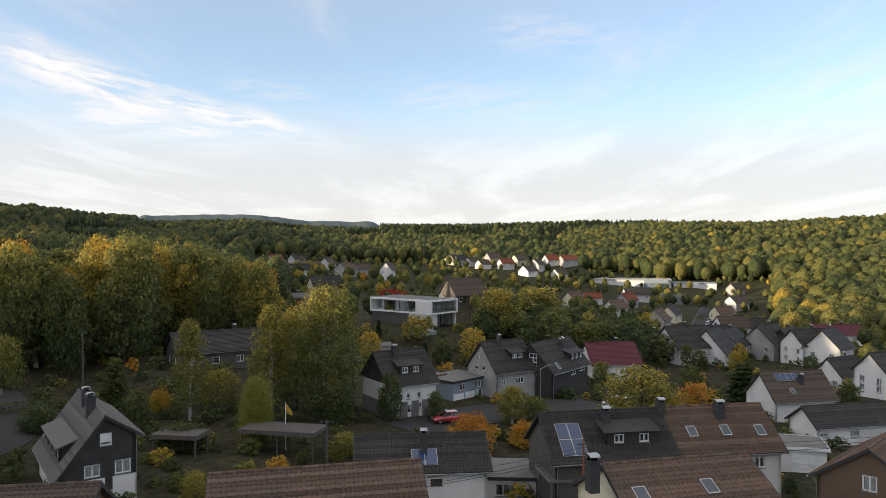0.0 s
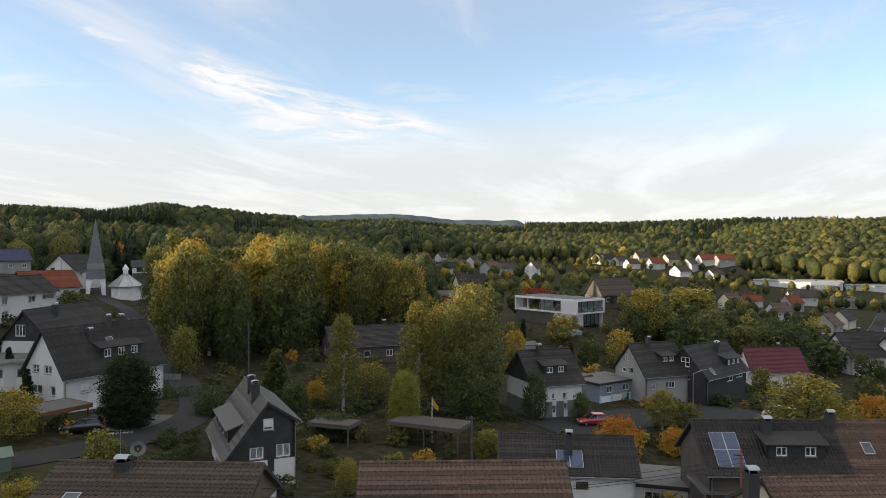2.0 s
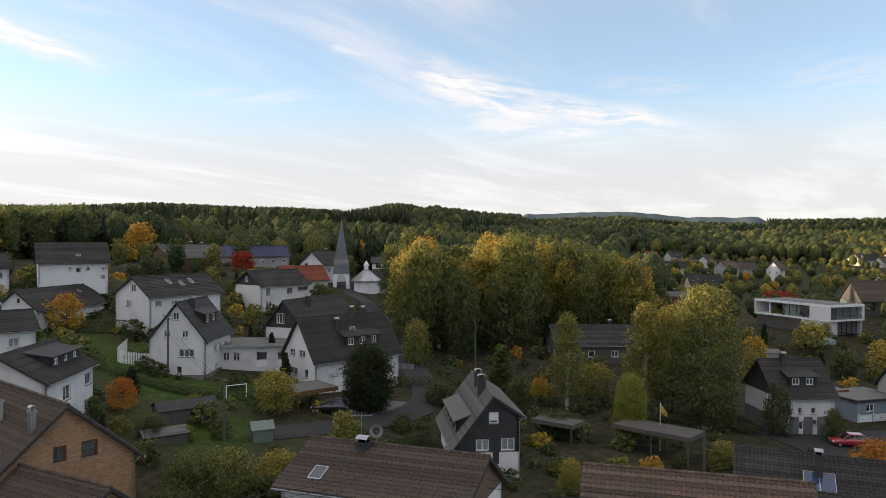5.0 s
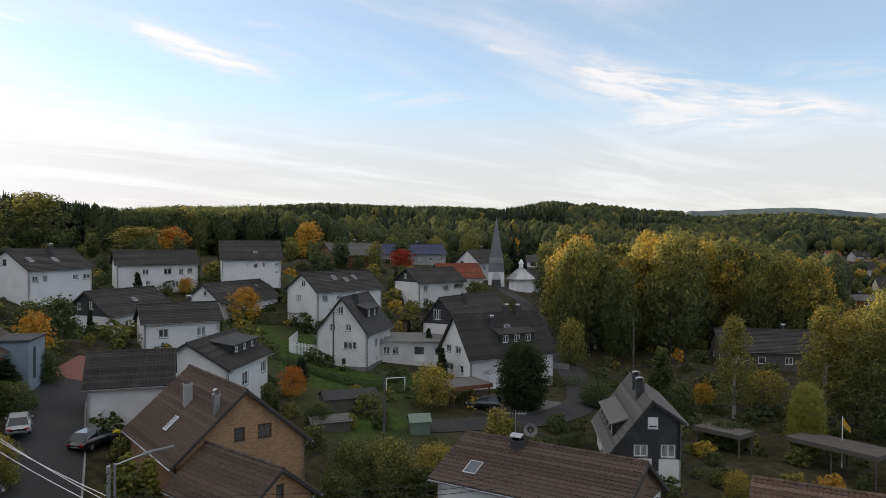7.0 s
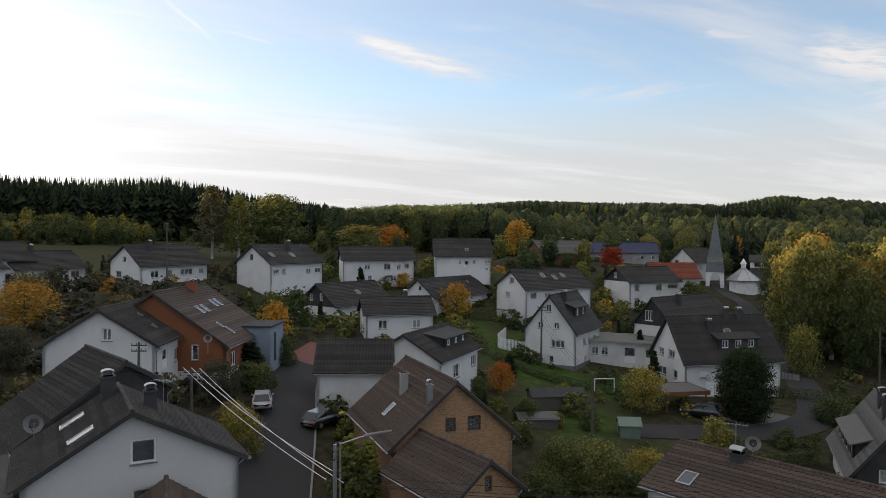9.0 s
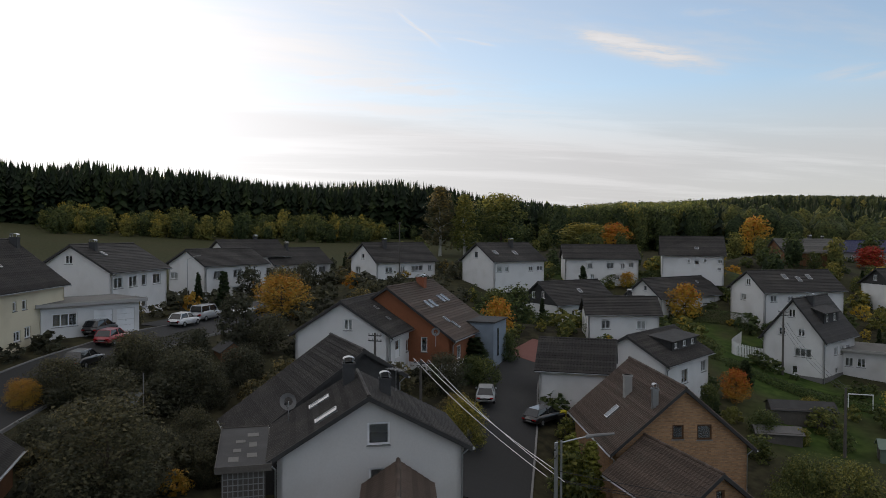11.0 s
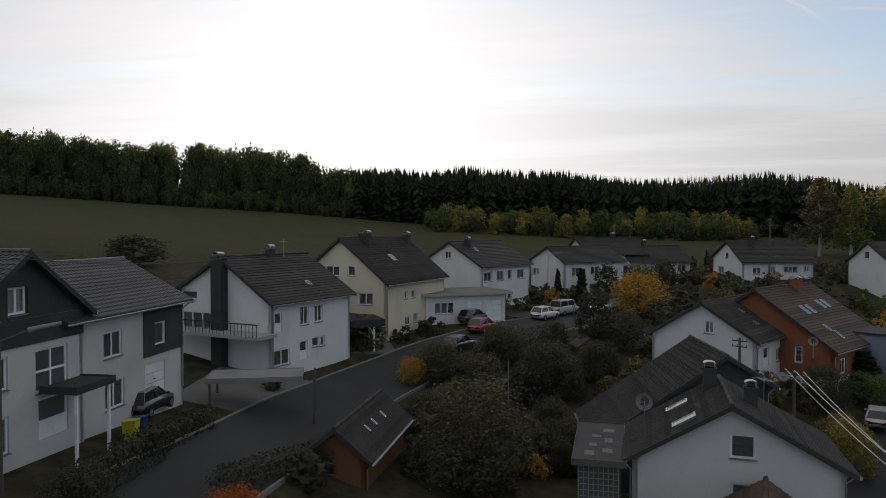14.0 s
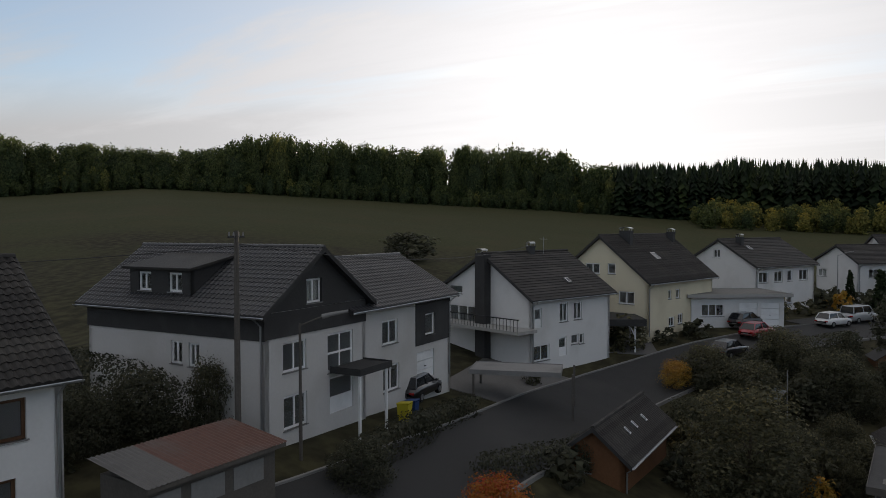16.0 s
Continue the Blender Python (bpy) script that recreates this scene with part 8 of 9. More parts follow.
def car(x, y, az, colour, label, length=4.3, hgt=1.48, van=False, lift=0.12):
    th = thing("car", label, "car", pose(x, y, height(x, y) + lift, 0, 0, az + 90), "parked cars")
    s = length / 4.3
    hb = hgt / 1.48
    # stations: x, sill, shoulder height, half width
    st = [(-2.15, 0.42, 0.62, 0.62), (-2.08, 0.3, 0.82, 0.78), (-1.6, 0.24, 0.95, 0.87), (-0.6, 0.22, 0.95, 0.89), (0.4, 0.22, 0.93, 0.89), (1.0, 0.22, 0.88, 0.88), (1.6, 0.24, 0.80, 0.85), (2.02, 0.3, 0.70, 0.76), (2.15, 0.4, 0.58, 0.6)]
    b = Mesh()
    ring = []
    for sx, lo, hi, w in st:
        hi *= hb
        ring.append([(sx * s, -w, lo + 0.1), (sx * s, -w * 1.0, hi * 0.8), (sx * s, -w * 0.9, hi), (sx * s, 0, hi + 0.03), (sx * s, w * 0.9, hi), (sx * s, w, hi * 0.8), (sx * s, w, lo + 0.1), (sx * s, w * 0.8, lo), (sx * s, -w * 0.8, lo)])
    n = 9
    pts = [p for r in ring for p in r]
    f = [(i * n + j, i * n + (j + 1) % n, (i + 1) * n + (j + 1) % n, (i + 1) * n + j) for i in range(len(ring) - 1) for j in range(n)]
    b.add(pts, f + [tuple(range(n)), tuple((len(ring) - 1) * n + j for j in reversed(range(n)))])
    body = part("body", b, PAINT[colour], th)
    for p in body.data.polygons:
        p.use_smooth = True
    cab = [(-1.95, 0.93, 0.76), (-1.55, hgt - 0.04, 0.60), (0.15, hgt, 0.62), (1.05, 0.90, 0.74)] if not van else [(-2.05, 0.93, 0.80), (-1.9, hgt - 0.02, 0.68), (0.75, hgt, 0.66), (1.35, 0.88, 0.76)]
    g = Mesh()
    low = [(cab[0][0] * s, -cab[0][2], 0.9 * hb), (cab[3][0] * s, -cab[3][2], 0.86 * hb), (cab[3][0] * s, cab[3][2], 0.86 * hb), (cab[0][0] * s, cab[0][2], 0.9 * hb)]
    top = [(cab[1][0] * s, -cab[1][2], cab[1][1]), (cab[2][0] * s, -cab[2][2], cab[2][1]), (cab[2][0] * s, cab[2][2], cab[2][1]), (cab[1][0] * s, cab[1][2], cab[1][1])]
    g.add(low + top, ((0, 1, 5, 4), (1, 2, 6, 5), (2, 3, 7, 6), (3, 0, 4, 7)))
    part("glasshouse", g, M["carglass"], th)
    r = Mesh()
    up = [(p[0] * (0.97), p[1] * 0.95, p[2] + 0.045) for p in top]
    mid = [(p[0], p[1] * 1.02, p[2] - 0.02) for p in top]
    r.add(mid + up, ((0, 1, 5, 4), (1, 2, 6, 5), (2, 3, 7, 6), (3, 0, 4, 7), (4, 5, 6, 7)))
    shell = part("roof_shell", r, PAINT[colour], th)
    posts = [((a[0], a[1] * 1.01, a[2]), (c[0], c[1] * 1.02, c[2])) for a, c in zip(low, top)]
    posts += [((-0.35 * s, sy * 0.79, 0.92 * hb), (-0.45 * s, sy * 0.63, hgt)) for sy in (-1, 1)]
    for a, c in posts:
        p = Mesh()
        p.tube([a, c], 0.045, 5)
        part("pillar", p, PAINT[colour], shell)
    for wx in (-1.3, 1.33):
        for sy in (-1, 1):
            t = Mesh()
            t.tube([(wx * s, sy * 0.68, 0.31), (wx * s, sy * 0.90, 0.31)], 0.31, 14)
            w = part("wheel", t, M["tyre"], th)
            rm = Mesh()
            rm.tube([(wx * s, sy * 0.895, 0.31), (wx * s, sy * 0.915, 0.31)], 0.19, 10)
            part("rim", rm, M["metal"], w)
    for sx, mat, nm in ((2.05, "headlight", "headlight"), (-2.1, "taillight", "taillight")):
        for sy in (-1, 1):
            h = Mesh()
            h.box(sx * s - 0.09, sx * s + 0.06, sy * 0.6 - 0.15, sy * 0.6 + 0.15, 0.58 * hb, 0.70 * hb)
            part(nm, h, M[mat], th)
    for sx in (2.16, -2.16):
        h = Mesh()
        h.box(sx * s - 0.015, sx * s + 0.015, -0.26, 0.26, 0.42, 0.53)
        part("number_plate", h, M["kerb"], th)
    for sy in (-1, 1):
        h = Mesh()
        h.box(0.75 * s, 0.9 * s, sy * 0.93 - 0.08, sy * 0.93 + 0.08, 0.92 * hb, 1.05 * hb)
        part("mirror", h, PAINT[colour], th)
    return th


car(-36.7, -26.4, 100, "black", "dark hatchback parked in front of the garage")
car(-74.2, -13.2, 70, "red", "red hatchback parked on the street", 4.0, 1.45)
car(-78.3, -15.0, 70, "black", "dark car parked in front of the forecourt")
car(-66.9, -14.2, 75, "black", "black saloon parked on the street", 4.5, 1.42)
car(-86.0, -7.8, 60, "white", "white hatchback parked on the bay", 4.0, 1.5)
car(-91.1, -5.8, 60, "silver", "silver van parked on the bay", 4.4, 1.8, True)
car(-95.9, -1.5, 62, "white", "white hatchback beside the yellow tree", 4.0, 1.5)
car(-100.6, 0.8, 62, "black", "black car under the yellow tree")
car(-63.9, 20.8, 70, "silver", "grey hatchback parked on the lane", 4.0, 1.5)
car(-60.8, 25.4, 30, "black", "black estate car beside the garage", 4.6, 1.45)
car(-52.7, 67.2, 120, "black", "dark car under the timber carport")
car(0.5, 96.5, 110, "red", "red car parked in the yard", 4.0, 1.45)
car(26.3, 108.2, 70, "white", "white van parked beside the maroon-roofed house", 4.8, 1.9, True)
car(-86.8, 80.3, 110, "white", "white small van behind the fence", 4.3, 1.8, True)
for cx, cy, cc in ((136.7, 373.2, "white"), (133.2, 367.2, "black"), (129.8, 360.2, "silver"), (125.9, 352.1, "white"), (123.0, 345.1, "silver"), (119.1, 337.0, "white")):
    car(cx + 3.4, cy, -22, cc, "small car parked along the valley street")


def bin_(x, y, colour, label):
    th = thing("wheelie_bin", label, "bin", pose(x, y, height(x, y) + 0.1, 0, 0, 10))
    m = Mesh()
    m.add([(-.24, -.28, 0.05), (.24, -.28, 0.05), (.24, .28, 0.05), (-.24, .28, 0.05), (-.29, -.35, 1.0), (.29, -.35, 1.0), (.29, .35, 1.0), (-.29, .35, 1.0)], ((3, 2, 1, 0), (0, 1, 5, 4), (1, 2, 6, 5), (2, 3, 7, 6), (3, 0, 4, 7)))
    part("bin_body", m, M[colour], th)
    m = Mesh()
    m.slab((-.31, -.38, 1.02), (.31, -.38, 1.02), (.31, .38, 1.1), (-.31, .38, 1.1), 0.05)
    part("lid", m, M[colour], th)


M["binyellow"] = material("yellow_plastic", (0.50, 0.42, 0.03), 0.5, 0.1, 5, 1, 0)
M["binblue"] = material("blue_plastic", (0.02, 0.05, 0.16), 0.5, 0.1, 5, 1, 0)
M["binblack"] = material("black_plastic", (0.015, 0.015, 0.015), 0.5, 0.1, 5, 1, 0)
bin_(-31.8, -23.8, "binyellow", "yellow wheelie bin beside the entrance")
bin_(-32.6, -23.9, "binblue", "blue wheelie bin beside the entrance")
bin_(-61.0, 27.2, "binyellow", "yellow wheelie bin at the garage wall")
bin_(-60.4, 26.8, "binblack", "black wheelie bin at the garage wall")

# entrance canopy of the near white house
cn = thing("entrance_canopy", "dark entrance canopy on two white posts", "canopy", pose(-25.69, -31.06, 10.5, 0, 0, 275.0))
cm = Mesh()
cm.box(-8.0, -6.2, -3.7, -0.9, 2.3, 2.42)
part("roof", cm, M["slate"], cn)
cm = Mesh()
for x0, x1, y0, y1 in ((-8.06, -8.0, -3.76, -0.84), (-8.0, -6.2, -3.76, -3.7), (-8.0, -6.2, -0.9, -0.84)):
    cm.box(x0, x1, y0, y1, 2.15, 2.5)
part("fascia", cm, M["slate"], cn)
for yy in (-3.5, -1.1):
    cm = Mesh()
    cm.box(-7.9, -7.78, yy - 0.06, yy + 0.06, -1.2, 2.3)
    part("post", cm, M["frame"], cn)

# dark cladding on the near white house and its wing
lA, wA, eA = PLAN["nearA"][4], PLAN["nearA"][5], PLAN["nearA"][9]
cm = Mesh()
cm.box(-lA / 2 - 0.05, lA / 2 + 0.05, wA, wA + 0.06, eA - 1.25, eA)
part("cladding_band", cm, M["slate"], HOUSE["nearA"], "dark cladding band under the eaves")
front = wall_place("a", lA, wA, PLAN["nearA"][6])
cm = Mesh()
holed(cm, [(-0.06, eA - 1.2), (wA + PLAN["nearA"][6], eA - 1.2), (wA + PLAN["nearA"][6], eA - 0.02), (-0.06, eA - 0.02)], [], lambda u, v, d: front(u, v, d - 0.06), 0.06)
part("cladding_band", cm, M["slate"], HOUSE["nearA"], "dark cladding band under the gable")
lW, wW, eW = PLAN["nearW"][4], PLAN["nearW"][5], PLAN["nearW"][9]
cm = Mesh()
place = wall_place("l", lW, wW, wW)
holes = [[(o[1], o[2]), (o[1] + o[3], o[2]), (o[1] + o[3], o[2] + o[4]), (o[1], o[2] + o[4])] for o in ((0, 7.93, 2.72, 1.27, 1.37),)]
holed(cm, [(6.8, 2.2), (lW, 2.2), (lW, eW), (6.8, eW)], holes, lambda u, v, d: place(u, v, d - 0.06), 0.06)
part("slate_panel", cm, M["slate"], HOUSE["nearW"], "dark slate cladding over the garage")

# balcony and outer chimney of the house above the carport
bc = thing("balcony", "concrete balcony with dark railing beside the chimney", "balcony", pose(PLAN["I1"][0], PLAN["I1"][1], PLAN["I1"][2], 0, 0, PLAN["I1"][3] + 90))
bl, bw, br = PLAN["I1"][4], PLAN["I1"][5], PLAN["I1"][6]
cm = Mesh()
cm.box(-bl / 2 - 2.2, -bl / 2, -br - 0.6, bw, 2.5, 2.75)
part("slab", cm, M["greywall"], bc)
cm = Mesh()
for i in range(28):
    cm.box(-bl / 2 - 2.18, -bl / 2 - 2.15, -br - 0.5 + i * 0.36, -br - 0.46 + i * 0.36, 2.75, 3.65)
cm.box(-bl / 2 - 2.2, -bl / 2 - 2.12, -br - 0.6, bw, 3.62, 3.7)
part("railing", cm, M["iron"], bc)
cm = Mesh()
cm.box(-bl / 2 - 0.75, -bl / 2 - 0.02, -0.6, 0.5, -1.0, PLAN["I1"][9] + PLAN["I1"][8] + 0.1)
part("outer_chimney", cm, M["slate"], bc, "dark slate-clad outer chimney")

# ---- trees and shrubs ----
GREENERY = [
    (-16.0, 97.7, 18.2, "big", .22, 1, 0.62),
    (-20.6, 101.5, 14.6, "big", .32, 4, 0.56),
    (-23.7, 98.8, 15.5, "birch", .34, 2, 0.47),
    (-33.3, 94.8, 13.7, "birch", .3, 3, 0.43),
    (-41.8, 91.6, 8.4, "cone", .6, 1, 0.52),
    (-22.1, 85.2, 7.9, "thuja", 1.0, 2, 0.60),
    (-38.8, 98.3, 2.9, "shrub", .58, 1, 1.20),
    (-21.3, 61.9, 3.0, "shrub", .38, 2, 1.04),
    (-31.6, 101.2, 5.5, "small", .36, 3, 1.29),
    (28.1, 102.1, 8.0, "small", .38, 1, 1.42),
    (39.9, 113.6, 5.5, "small", .66, 2, 1.30),
    (54.5, 131.2, 7.9, "cone", .5, 3, 0.88),
    (3.4, 85.2, 4.5, "shrub", .72, 3, 1.43),
    (10.1, 88.0, 3.0, "shrub", .66, 1, 1.61),
    (9.3, 96.9, 5.2, "birch", .35, 1, 1.06),
    (12.6, 97.9, 3.5, "shrub", .22, 2, 1.32),
    (6.4, 151.1, 7.3, "small", .5, 3, 0.98),
    (0.1, 147.8, 5.0, "shrub", .1, 1, 1.05),
    (-14.7, 145.6, 6.4, "small", .52, 2, 0.93),
    (-6.1, 161.4, 5.2, "shrub", .4, 3, 1.47),
    (12.6, 167.6, 11.9, "big", .36, 2, 1.01),
    (26.1, 200.4, 14.5, "big", .3, 3, 1.43),
    (33.6, 167.1, 9.4, "big", .12, 1, 1.29),
    (29.5, 182.4, 8.8, "big", .14, 2, 1.33),
    (41.4, 167.2, 8.7, "big", .15, 3, 1.56),
    (51.6, 170.7, 6.8, "small", .12, 1, 1.85),
    (-21.8, 297.0, 4.1, "small", .97, 2, 3.47),
    (-50.4, 71.8, 8.3, "thuja", .35, 2, 0.87),
    (-67.5, 50.5, 3.6, "small", .78, 1, 1.01),
    (-72.1, 55.2, 3.2, "column", .3, 1, 0.71),
    (-103.5, 67.7, 6.1, "small", .64, 2, 1.00),
    (-122.0, 67.5, 3.1, "small", .62, 3, 1.23),
    (-243.1, 188.7, 12.5, "small", .62, 1, 1.20),
    (-241.6, 201.3, 10.1, "small", .7, 2, 1.97),
    (-56.6, 62.3, 5.2, "small", .4, 3, 1.10),
    (-42.6, 41.4, 4.9, "shrub", .22, 1, 1.30),
    (-41.5, 46.3, 3.6, "shrub", .38, 2, 1.40),
    (-42.5, 36.0, 3.5, "shrub", .10, 3, 1.37),
    (-31.0, 46.5, 5.3, "column", 1.0, 2, 0.50),
    (-44.3, 97.2, 7.6, "cone", .7, 3, 0.58),
    (-145.8, 147.0, 5.7, "small", 1.0, 1, 1.49),
    (-180.8, 249.0, 12.3, "small", .62, 2, 1.02),
    (-35.4, 41.2, 2.6, "shrub", .4, 3, 1.31),
    (-61.2, 101.0, 7.1, "shrub", .3, 1, 0.78),
    (-95.6, 3.3, 5.8, "small", .62, 3, 1.47),
    (-55.7, 16.2, 3.8, "shrub", .36, 1, 1.13),
    (-47.6, 22.0, 5.8, "column", .9, 1, 0.43),
    (-46.7, 23.1, 5.7, "column", .9, 2, 0.43),
    (-65.3, 17.2, 3.6, "shrub", .14, 2, 1.24),
    (-72.4, 22.2, 3.5, "column", .3, 3, 1.18),
    (-208.3, 53.2, 21.6, "birch", .32, 1, 0.57),
    (-201.6, 58.8, 18.9, "birch", .28, 2, 0.52),
    (-207.8, 72.1, 19.0, "big", .16, 1, 1.05),
    (-181.4, 141.4, 12.0, "small", .64, 1, 0.94),
    (-216.3, 103.9, 9.5, "big", .3, 2, 2.19),
    (-207.7, 109.9, 9.8, "small", .72, 3, 1.32),
    (-41.7, -7.9, 6.8, "small", .22, 1, 1.19),
    (-57.2, -16.2, 2.3, "small", .63, 2, 1.22),
    (-74.6, 1.3, 4.0, "small", .14, 3, 1.24),
    (-66.6, -10.1, 3.5, "shrub", .2, 1, 1.67),
    (-62.0, -3.5, 3.0, "shrub", .14, 2, 1.14),
    (-54.3, -4.4, 3.1, "shrub", .16, 3, 1.11),
    (-58.6, 16.5, 2.9, "shrub", .36, 2, 1.18),
    (-99.9, -74.1, 4.7, "small", .05, 1, 2.40),
    (-19.1, -28.8, 2.8, "shrub", .06, 2, 1.44),
    (-21.5, -27.4, 3.4, "shrub", .1, 3, 0.74),
    (-16.7, -29.1, 2.7, "shrub", .05, 1, 1.19),
    (-25.9, -14.6, 2.5, "shrub", .8, 2, 1.42),
    (-23.6, -20.0, 2.1, "shrub", .04, 3, 1.60),
    (-58.3, -10.8, 3.5, "shrub", .16, 1, 1.73),
    (-59.5, -14.4, 3.3, "shrub", .2, 2, 1.48),
    (-62.5, -5.6, 4.4, "shrub", .12, 3, 1.56),
    (-51.0, -3.0, 2.9, "shrub", .14, 1, 1.41),
    (32.2, 103.9, 4.6, "small", .5, 2, 1.31),
    (24.2, 100.9, 3.6, "shrub", .35, 2, 1.35),
    (-11.2, 82.1, 2.6, "shrub", .33, 1, 1.48),
    (-45.9, 81.4, 2.9, "shrub", .06, 2, 1.76),
    (-28.9, 79.6, 2.9, "shrub", .05, 3, 2.09),
    (-37.1, 87.2, 4.9, "shrub", .08, 1, 0.92),
    (-13.7, 94.7, 4.2, "shrub", .08, 2, 1.08),
    (-7.1, 97.2, 6.3, "shrub", .06, 3, 0.61),
    (-1.1, 97.8, 3.9, "shrub", .08, 1, 0.78),
    (43.5, 114.4, 4.6, "shrub", .1, 1, 1.05),
    (-65.0, 45.4, 2.9, "shrub", .1, 1, 0.85),
    (-44.1, 54.8, 1.7, "shrub", .1, 2, 2.29),
    (-45.3, 60.9, 2.1, "shrub", .2, 3, 1.96),
    (-34.2, 64.2, 2.3, "shrub", .05, 1, 1.22),
    (-64.2, 57.1, 1.7, "shrub", .3, 2, 1.63),
    (-44.0, 38.8, 5.0, "shrub", .14, 3, 0.99),
    (-59.3, 47.6, 2.4, "shrub", .08, 1, 1.47),
    (-77.2, 27.4, 3.2, "shrub", .08, 2, 1.20),
    (-67.4, 21.8, 2.8, "shrub", .12, 3, 1.21),
    (-61.1, -6.9, 3.0, "shrub", .1, 2, 1.31),
    (-58.8, -13.4, 2.4, "shrub", .12, 3, 1.60),
    (-66.8, -1.2, 3.2, "shrub", .08, 1, 1.46),
    (-47.3, -6.1, 2.7, "shrub", .14, 2, 1.12),
    (-48.4, -3.2, 2.4, "shrub", .14, 3, 0.97),
    (-37.0, -15.4, 1.8, "shrub", .05, 1, 1.41),
    (-49.1, -12.6, 3.1, "shrub", .1, 1, 1.54),
    (-49.9, -6.2, 2.9, "shrub", .1, 2, 1.63),
    (-42.4, -8.7, 2.9, "small", .14, 3, 1.86),
]


def words(kind, tint):
    hue = "dark green" if tint < 0.18 else "green" if tint < 0.34 else "yellow-green" if tint < 0.5 else "golden" if tint < 0.68 else "orange" if tint < 0.9 else "red"
    if kind in ("cone", "column", "thuja"):
        hue = "dark green" if tint < 0.4 else "green" if tint < 0.75 else "bright green"
        return ("conifer", f"{hue} dense garden conifer") if kind != "column" else ("cypress", f"slender {hue} cypress in a garden")
    if kind == "shrub":
        return "shrub", f"{hue} autumn shrub in a garden"
    if kind == "birch":
        return "birch", f"slim {hue} birch with hanging leaves"
    return "tree", f"{hue} broadleaf tree in autumn"


SPREAD = {"big": 0.68, "birch": 0.40, "small": 0.84, "shrub": 1.24, "cone": 0.40, "column": 0.32, "thuja": 0.72, "bush": 1.2}
for x, y, h, kind, tint, seed, ratio in GREENERY:
    nm, lab = words(kind, tint)
    tree(x, y, h, kind, tint, lab, seed, ratio / SPREAD[kind], nm, "shrub" if kind == "shrub" else "tree", fine=2 if math.hypot(x, y) < 70 else math.hypot(x, y) < 120)

# the grove on the slope
rng = np.random.default_rng(5)
GROVE = [(13.5, -1.3), (16, -0.5), (18.5, 0.2), (22, 0.9), (28, 0.85), (32.5, 0.9), (34, -0.6)]
for i in range(64):
    az = rng.uniform(14.0, 33.4)
    r = 126 + 62 * rng.random() + max(0, (az - 30)) * 3.0
    if az < 20:
        r = max(r, 148)
    p = heading(az) * r
    tint = [0.10, 0.18, 0.28, 0.16, 0.36, 0.22, 0.48, 0.20][i % 8]
    h = min(25.0, (EYE + r * math.tan(radians(between(GROVE, az))) - height(p.x, p.y)) * rng.uniform(0.72, 1.03))
    nm, lab = words("big", tint)
    tree(p.x, p.y, h, "birch" if i % 6 == 5 else "big", tint, lab.replace("tree", "tree of the grove"), 1 + i % 5, rng.uniform(0.62, 0.88) * (1.5 if i % 6 == 5 else 1), "tree", "tree", "trees of the grove")

# garden shrubs between the houses
taken = [(p[0], p[1], 0.5 * math.hypot(p[4], p[5] + p[6]) + 0.6) for p in PLAN.values()]
lanes = [q for k in ROADS for q in smooth_line(ROADS[k], 3)]
rng = np.random.default_rng(8)
BUSHES = [crown_points(rng, 1.0, 0.6, 0.0, 22, 40, 0.10) for _ in range(6)]
LOW = [crown_points(rng, 1.0, 0.6, 0.0, 10, 15, 0.22) for _ in range(6)]
bush_q, bush_t = ([], []), ([], [])
made = 0
while made < 1150:
    az = rng.uniform(-34, 132)
    r = 42 + 135 * rng.random() ** 0.75
    p = heading(az) * r
    if 88 < az and r > 135 or (az > 108 and (r > 78 or r < 30)) or (az > 118) or (22 < az < 34 and 40 < r < 60):
        continue
    if any(math.hypot(p.x - a, p.y - b) < c for a, b, c in taken) or any((p - q).length < 3.6 for q in lanes):
        continue
    if 46 < az < 56 and 82 < r < 100:
        continue
    made += 1
    k = rng.random()
    if az < 36 and r < 125:
        k *= 0.87
    tint = float(rng.choice([0.06, 0.1, 0.14, 0.2, 0.26, 0.34, 0.5, 0.66], p=[.16, .18, .18, .16, .12, .1, .06, .04]))
    if k < 0.88:
        h = rng.uniform(1.0, 3.0) * (0.7 if az < 36 else 1.0)
        w = h * rng.uniform(0.9, 1.5)
        q = (BUSHES if r < 85 else LOW)[made % 6] * np.array([w, w, h]) + np.array([p.x, p.y, height(p.x, p.y) - 0.1])
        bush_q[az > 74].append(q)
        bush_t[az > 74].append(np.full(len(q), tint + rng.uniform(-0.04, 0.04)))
    elif k < 0.95:
        nm, lab = words("small", tint)
        tree(p.x, p.y, rng.uniform(3.0, 6.0), "small", tint, lab, 1 + made % 3, rng.uniform(0.9, 1.2), nm, "tree")
    else:
        nm, lab = words("cone", 0.3)
        tree(p.x, p.y, rng.uniform(2.5, 6.0), "cone" if made % 2 else "column", 0.3, lab, 1 + made % 3, 1.0, nm, "tree")

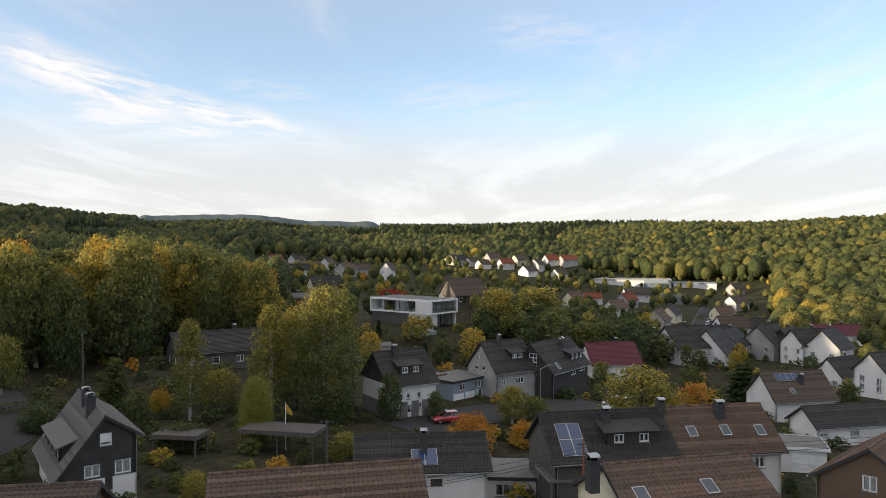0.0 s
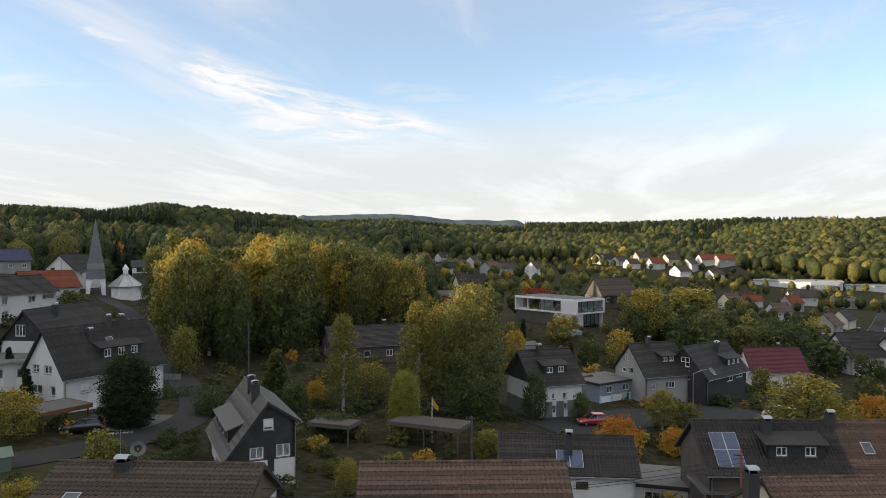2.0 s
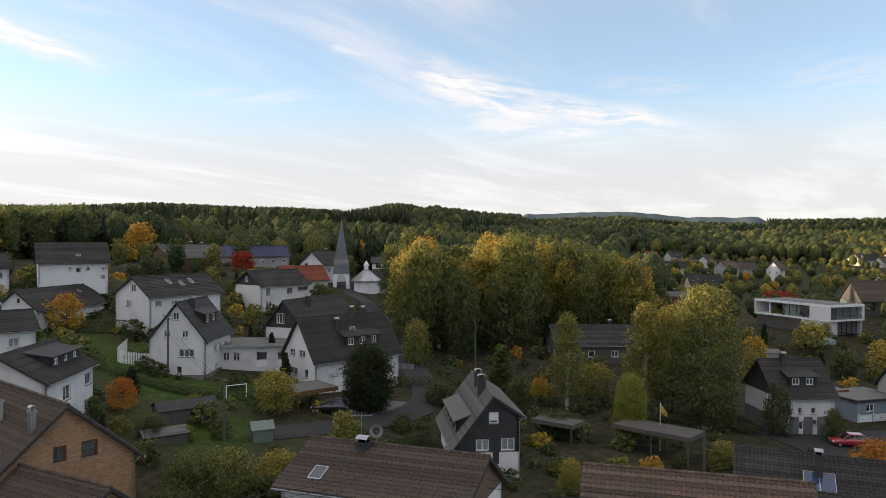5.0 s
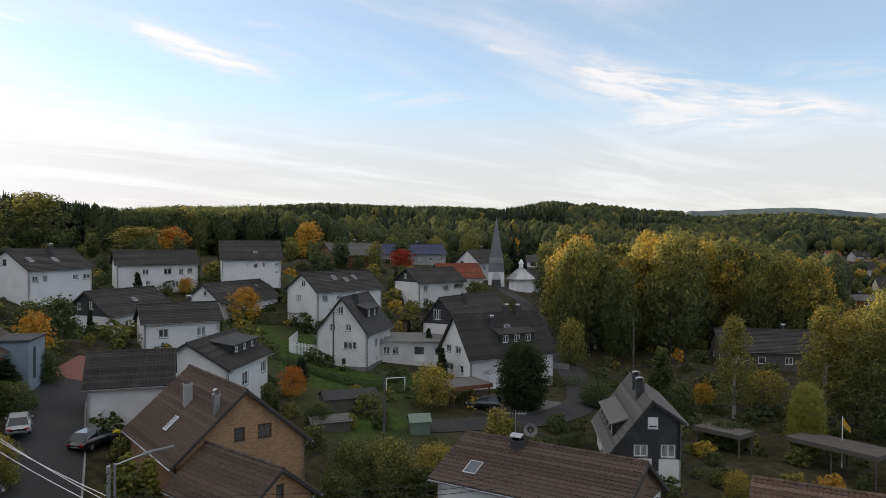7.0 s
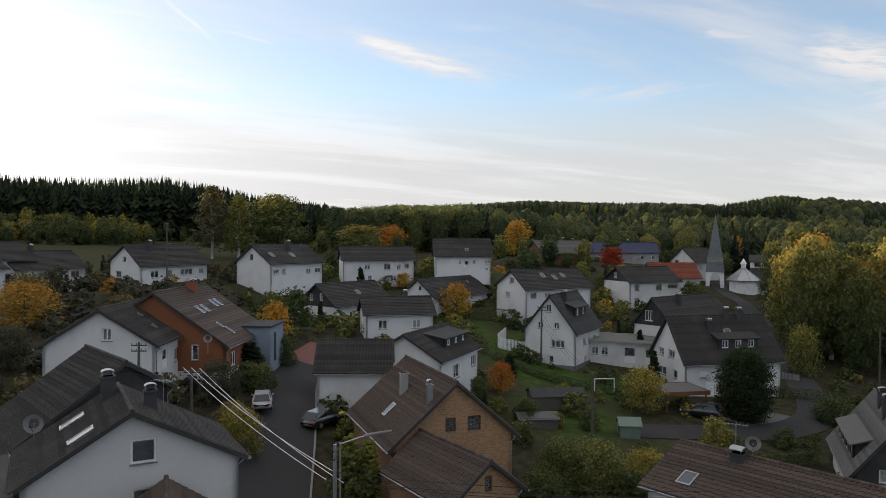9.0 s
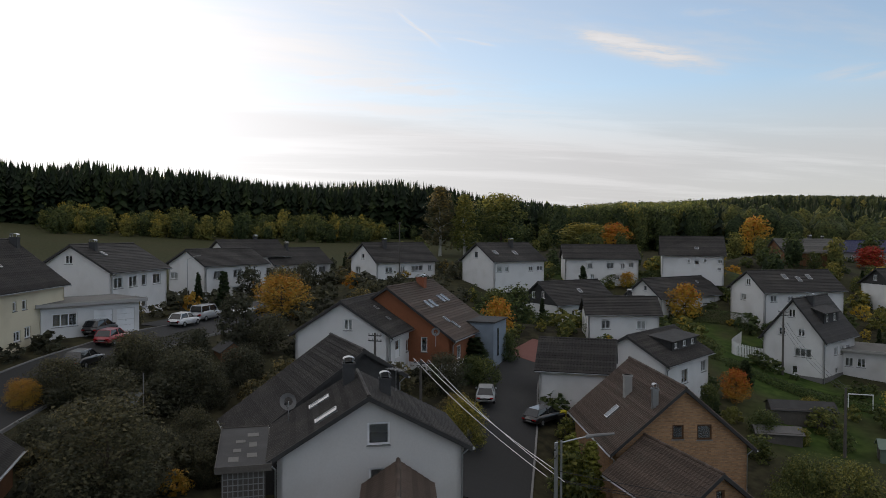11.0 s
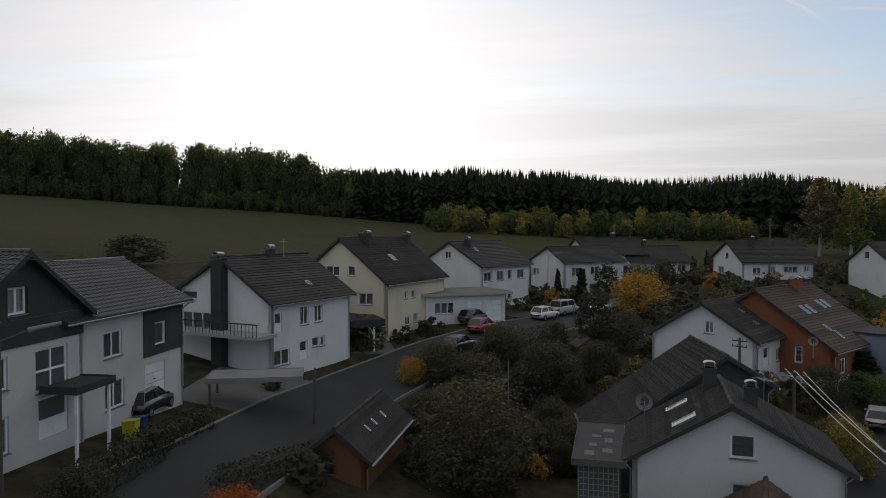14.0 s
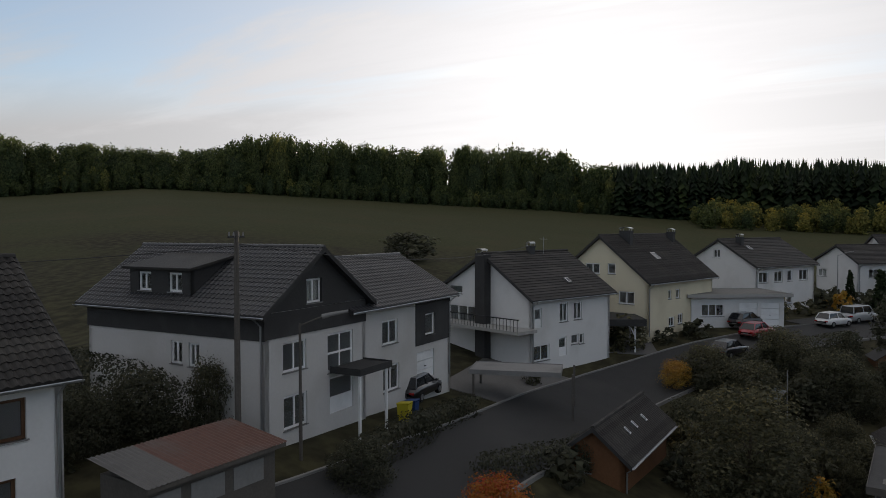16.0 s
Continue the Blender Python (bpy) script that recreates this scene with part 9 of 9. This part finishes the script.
# low planting along the foot of the houses
for key, pl in PLAN.items():
    px, py, pz, ra, l, wl, wr = pl[:7]
    if math.hypot(px, py) > 260 or key in ("I1", "nearA", "nearW", "whiteG", "L3", "L2", "L5"):
        continue
    m = pose(px, py, pz, 0, 0, ra + 90)
    for i in range(int(l * 0.9)):
        side = rng.integers(4)
        g = rng.uniform(0.7, 2.6)
        u = rng.uniform(-0.5, 0.5)
        q = m @ Vector([(u * l, wl + g, 0), (u * l, -wr - g, 0), (-l / 2 - g, u * (wl + wr), 0), (l / 2 + g, u * (wl + wr), 0)][side])
        if any((Vector((q.x, q.y, 0)) - w).length < 3.2 for w in lanes):
            continue
        h = rng.uniform(0.6, 2.0)
        w = h * rng.uniform(1.0, 1.7)
        b = LOW[i % 6] * np.array([w, w, h]) + np.array([q.x, q.y, height(q.x, q.y) - 0.1])
        backlit = bearing(q.x, q.y) > 74
        bush_q[backlit].append(b)
        bush_t[backlit].append(np.full(len(b), rng.choice([0.04, 0.08, 0.12, 0.18, 0.3, 0.5], p=[.25, .25, .2, .15, .1, .05])))

for k, mat, what in ((0, "leaf", "dense mixed shrubs filling the gardens"), (1, "dull", "shrubs filling the gardens towards the sun, shade put into their colour")):
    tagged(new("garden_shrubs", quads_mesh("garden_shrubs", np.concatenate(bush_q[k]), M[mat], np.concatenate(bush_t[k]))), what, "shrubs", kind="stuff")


def hedge(points, h, w, tint, label):
    """A clipped hedge: leaves packed along a line."""
    g = np.random.default_rng(int(abs(points[0][0]) * 10))
    qs = []
    for p in smooth_line(points, 0.5):
        z = height(p.x, p.y)
        for _ in range(150):
            c = np.array([p.x + g.uniform(-0.3, 0.3), p.y + g.uniform(-0.3, 0.3), z])
            v = g.normal(size=3)
            v /= np.linalg.norm(v)
            c += np.array([v[0] * w / 2, v[1] * w / 2, h * 0.5 + np.clip(v[2] * 0.9, -0.5, 0.5) * h])
            t = np.cross(v, g.normal(size=3))
            t /= np.linalg.norm(t)
            b = np.cross(v, t)
            s = g.uniform(0.05, 0.11)
            qs.append([c - t * s, c + t * s + b * s * 0.8, c + t * s * 0.6 - b * s])
    # hedges towards the sun take the darkened leaf copy
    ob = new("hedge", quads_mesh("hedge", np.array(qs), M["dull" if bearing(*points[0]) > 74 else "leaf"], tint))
    tagged(ob, label, "hedge")


hedge([(-124.2, 65.5), (-117.4, 58.3), (-110.4, 61.0)], 2.2, 1.2, 0.1, "dark clipped garden hedge below the white house")
hedge([(-88.6, 52.4), (-80.6, 58.0)], 1.8, 1.2, 0.12, "dark clipped hedge beside the lawn")
hedge([(-31.3, -22.3), (-37.3, -23.0)], 1.1, 1.4, 0.03, "low dark hedge in front of the entrance")
hedge([(-25.3, -21.1), (-30.8, -21.9)], 1.5, 1.6, 0.03, "dark evergreen hedge along the street")
hedge([(-55.7, 84.8), (-48.9, 92.6)], 1.3, 1.0, 0.08, "dark clipped hedge along the lane")
hedge([(-43.1, 52.8), (-40.1, 60.6), (-39.1, 66.5)], 1.3, 1.2, 0.05, "dark hedge on the bend of the lane")
hedge([(-98.7, 47.8), (-86.8, 42.5)], 1.6, 1.2, 0.08, "dark clipped garden hedge")
hedge([(-111.0, 33.6), (-102.9, 37.2), (-96.8, 42.9)], 1.8, 1.2, 0.06, "dark clipped hedge above the lawn")
hedge([(-138.9, 34.7), (-126.6, 48.9), (-116.3, 61.2)], 1.8, 1.4, 0.06, "long dark hedge behind the bungalow")
hedge([(-131.8, 89.3), (-124.1, 73.3), (-116.3, 65.2)], 1.7, 1.3, 0.04, "dark clipped hedge in front of the upper bungalow")
hedge([(-148.0, 74.2), (-138.3, 60.1), (-130.4, 53.9)], 1.7, 1.3, 0.04, "dark clipped hedge along the upper gardens")
hedge([(-110.3, 63.0), (-103.3, 68.6), (-96.3, 74.3)], 2.0, 1.4, 0.03, "tall dark hedge between two gardens")
hedge([(-92.3, 74.1), (-88.3, 79.9)], 1.8, 1.3, 0.03, "dark hedge beside the parked car")
hedge([(-78.6, 57.9), (-68.7, 61.5), (-60.8, 67.2)], 1.0, 1.2, 0.05, "low dark hedge across the lawns")
hedge([(-30.0, -17.4), (-38.8, -15.6)], 1.2, 1.6, 0.05, "loose dark hedge along the pavement")
hedge([(-50.8, 90.7), (-44.9, 84.6), (-41.0, 76.5)], 1.2, 1.4, 0.03, "dark hedge on the bank of the lane")
hedge([(-27.3, 92.2), (-17.6, 96.1), (-9.8, 96.0)], 1.1, 1.6, 0.05, "dark hedge along the yard")
hedge([(-19.2, -27.8), (-20.2, -33.7), (-21.5, -39.6)], 2.6, 2.4, 0.0, "overgrown dark hedge along the white house")
hedge([(-17.1, -30.9), (-18.7, -38.8)], 2.0, 2.6, 0.02, "dark overgrown bushes beside the garage")
hedge([(-57.7, -14.3), (-66.6, -11.1), (-76.3, -5.8)], 1.6, 2.0, 0.12, "loose garden hedge along the street")

# trees through the far village
wood("village_trees", "autumn garden trees between the far houses", -36, 14, 190, 620, 11.5, 3.5, 7.5, (0.12, 0.06, 0.5), 21, 60, 0.08, keep=lambda a, r: noise.noise((a * 0.7, r / 35, 3)) > -0.2 and not (-21.9 < a < -16.6 and r < 430))
wood("village_trees", "garden trees behind the upper houses", 37, 78, 165, 265, 11, 4, 8, (0.3, 0.0, 0.34), 22, 10, 0.06, loose=28, keep=lambda a, r: noise.noise((a * 0.6, r / 30, 7)) > 0.05 and not (35 < a < 44 and r < 235), seg=10, rings=6)
wood("village_trees", "dark trees on the bank behind the slate houses", -16, -3, 166, 222, 7.5, 7, 12, (0.15, 0.0, 0.30), 23, 10, 0.05, loose=36, seg=12, rings=7)
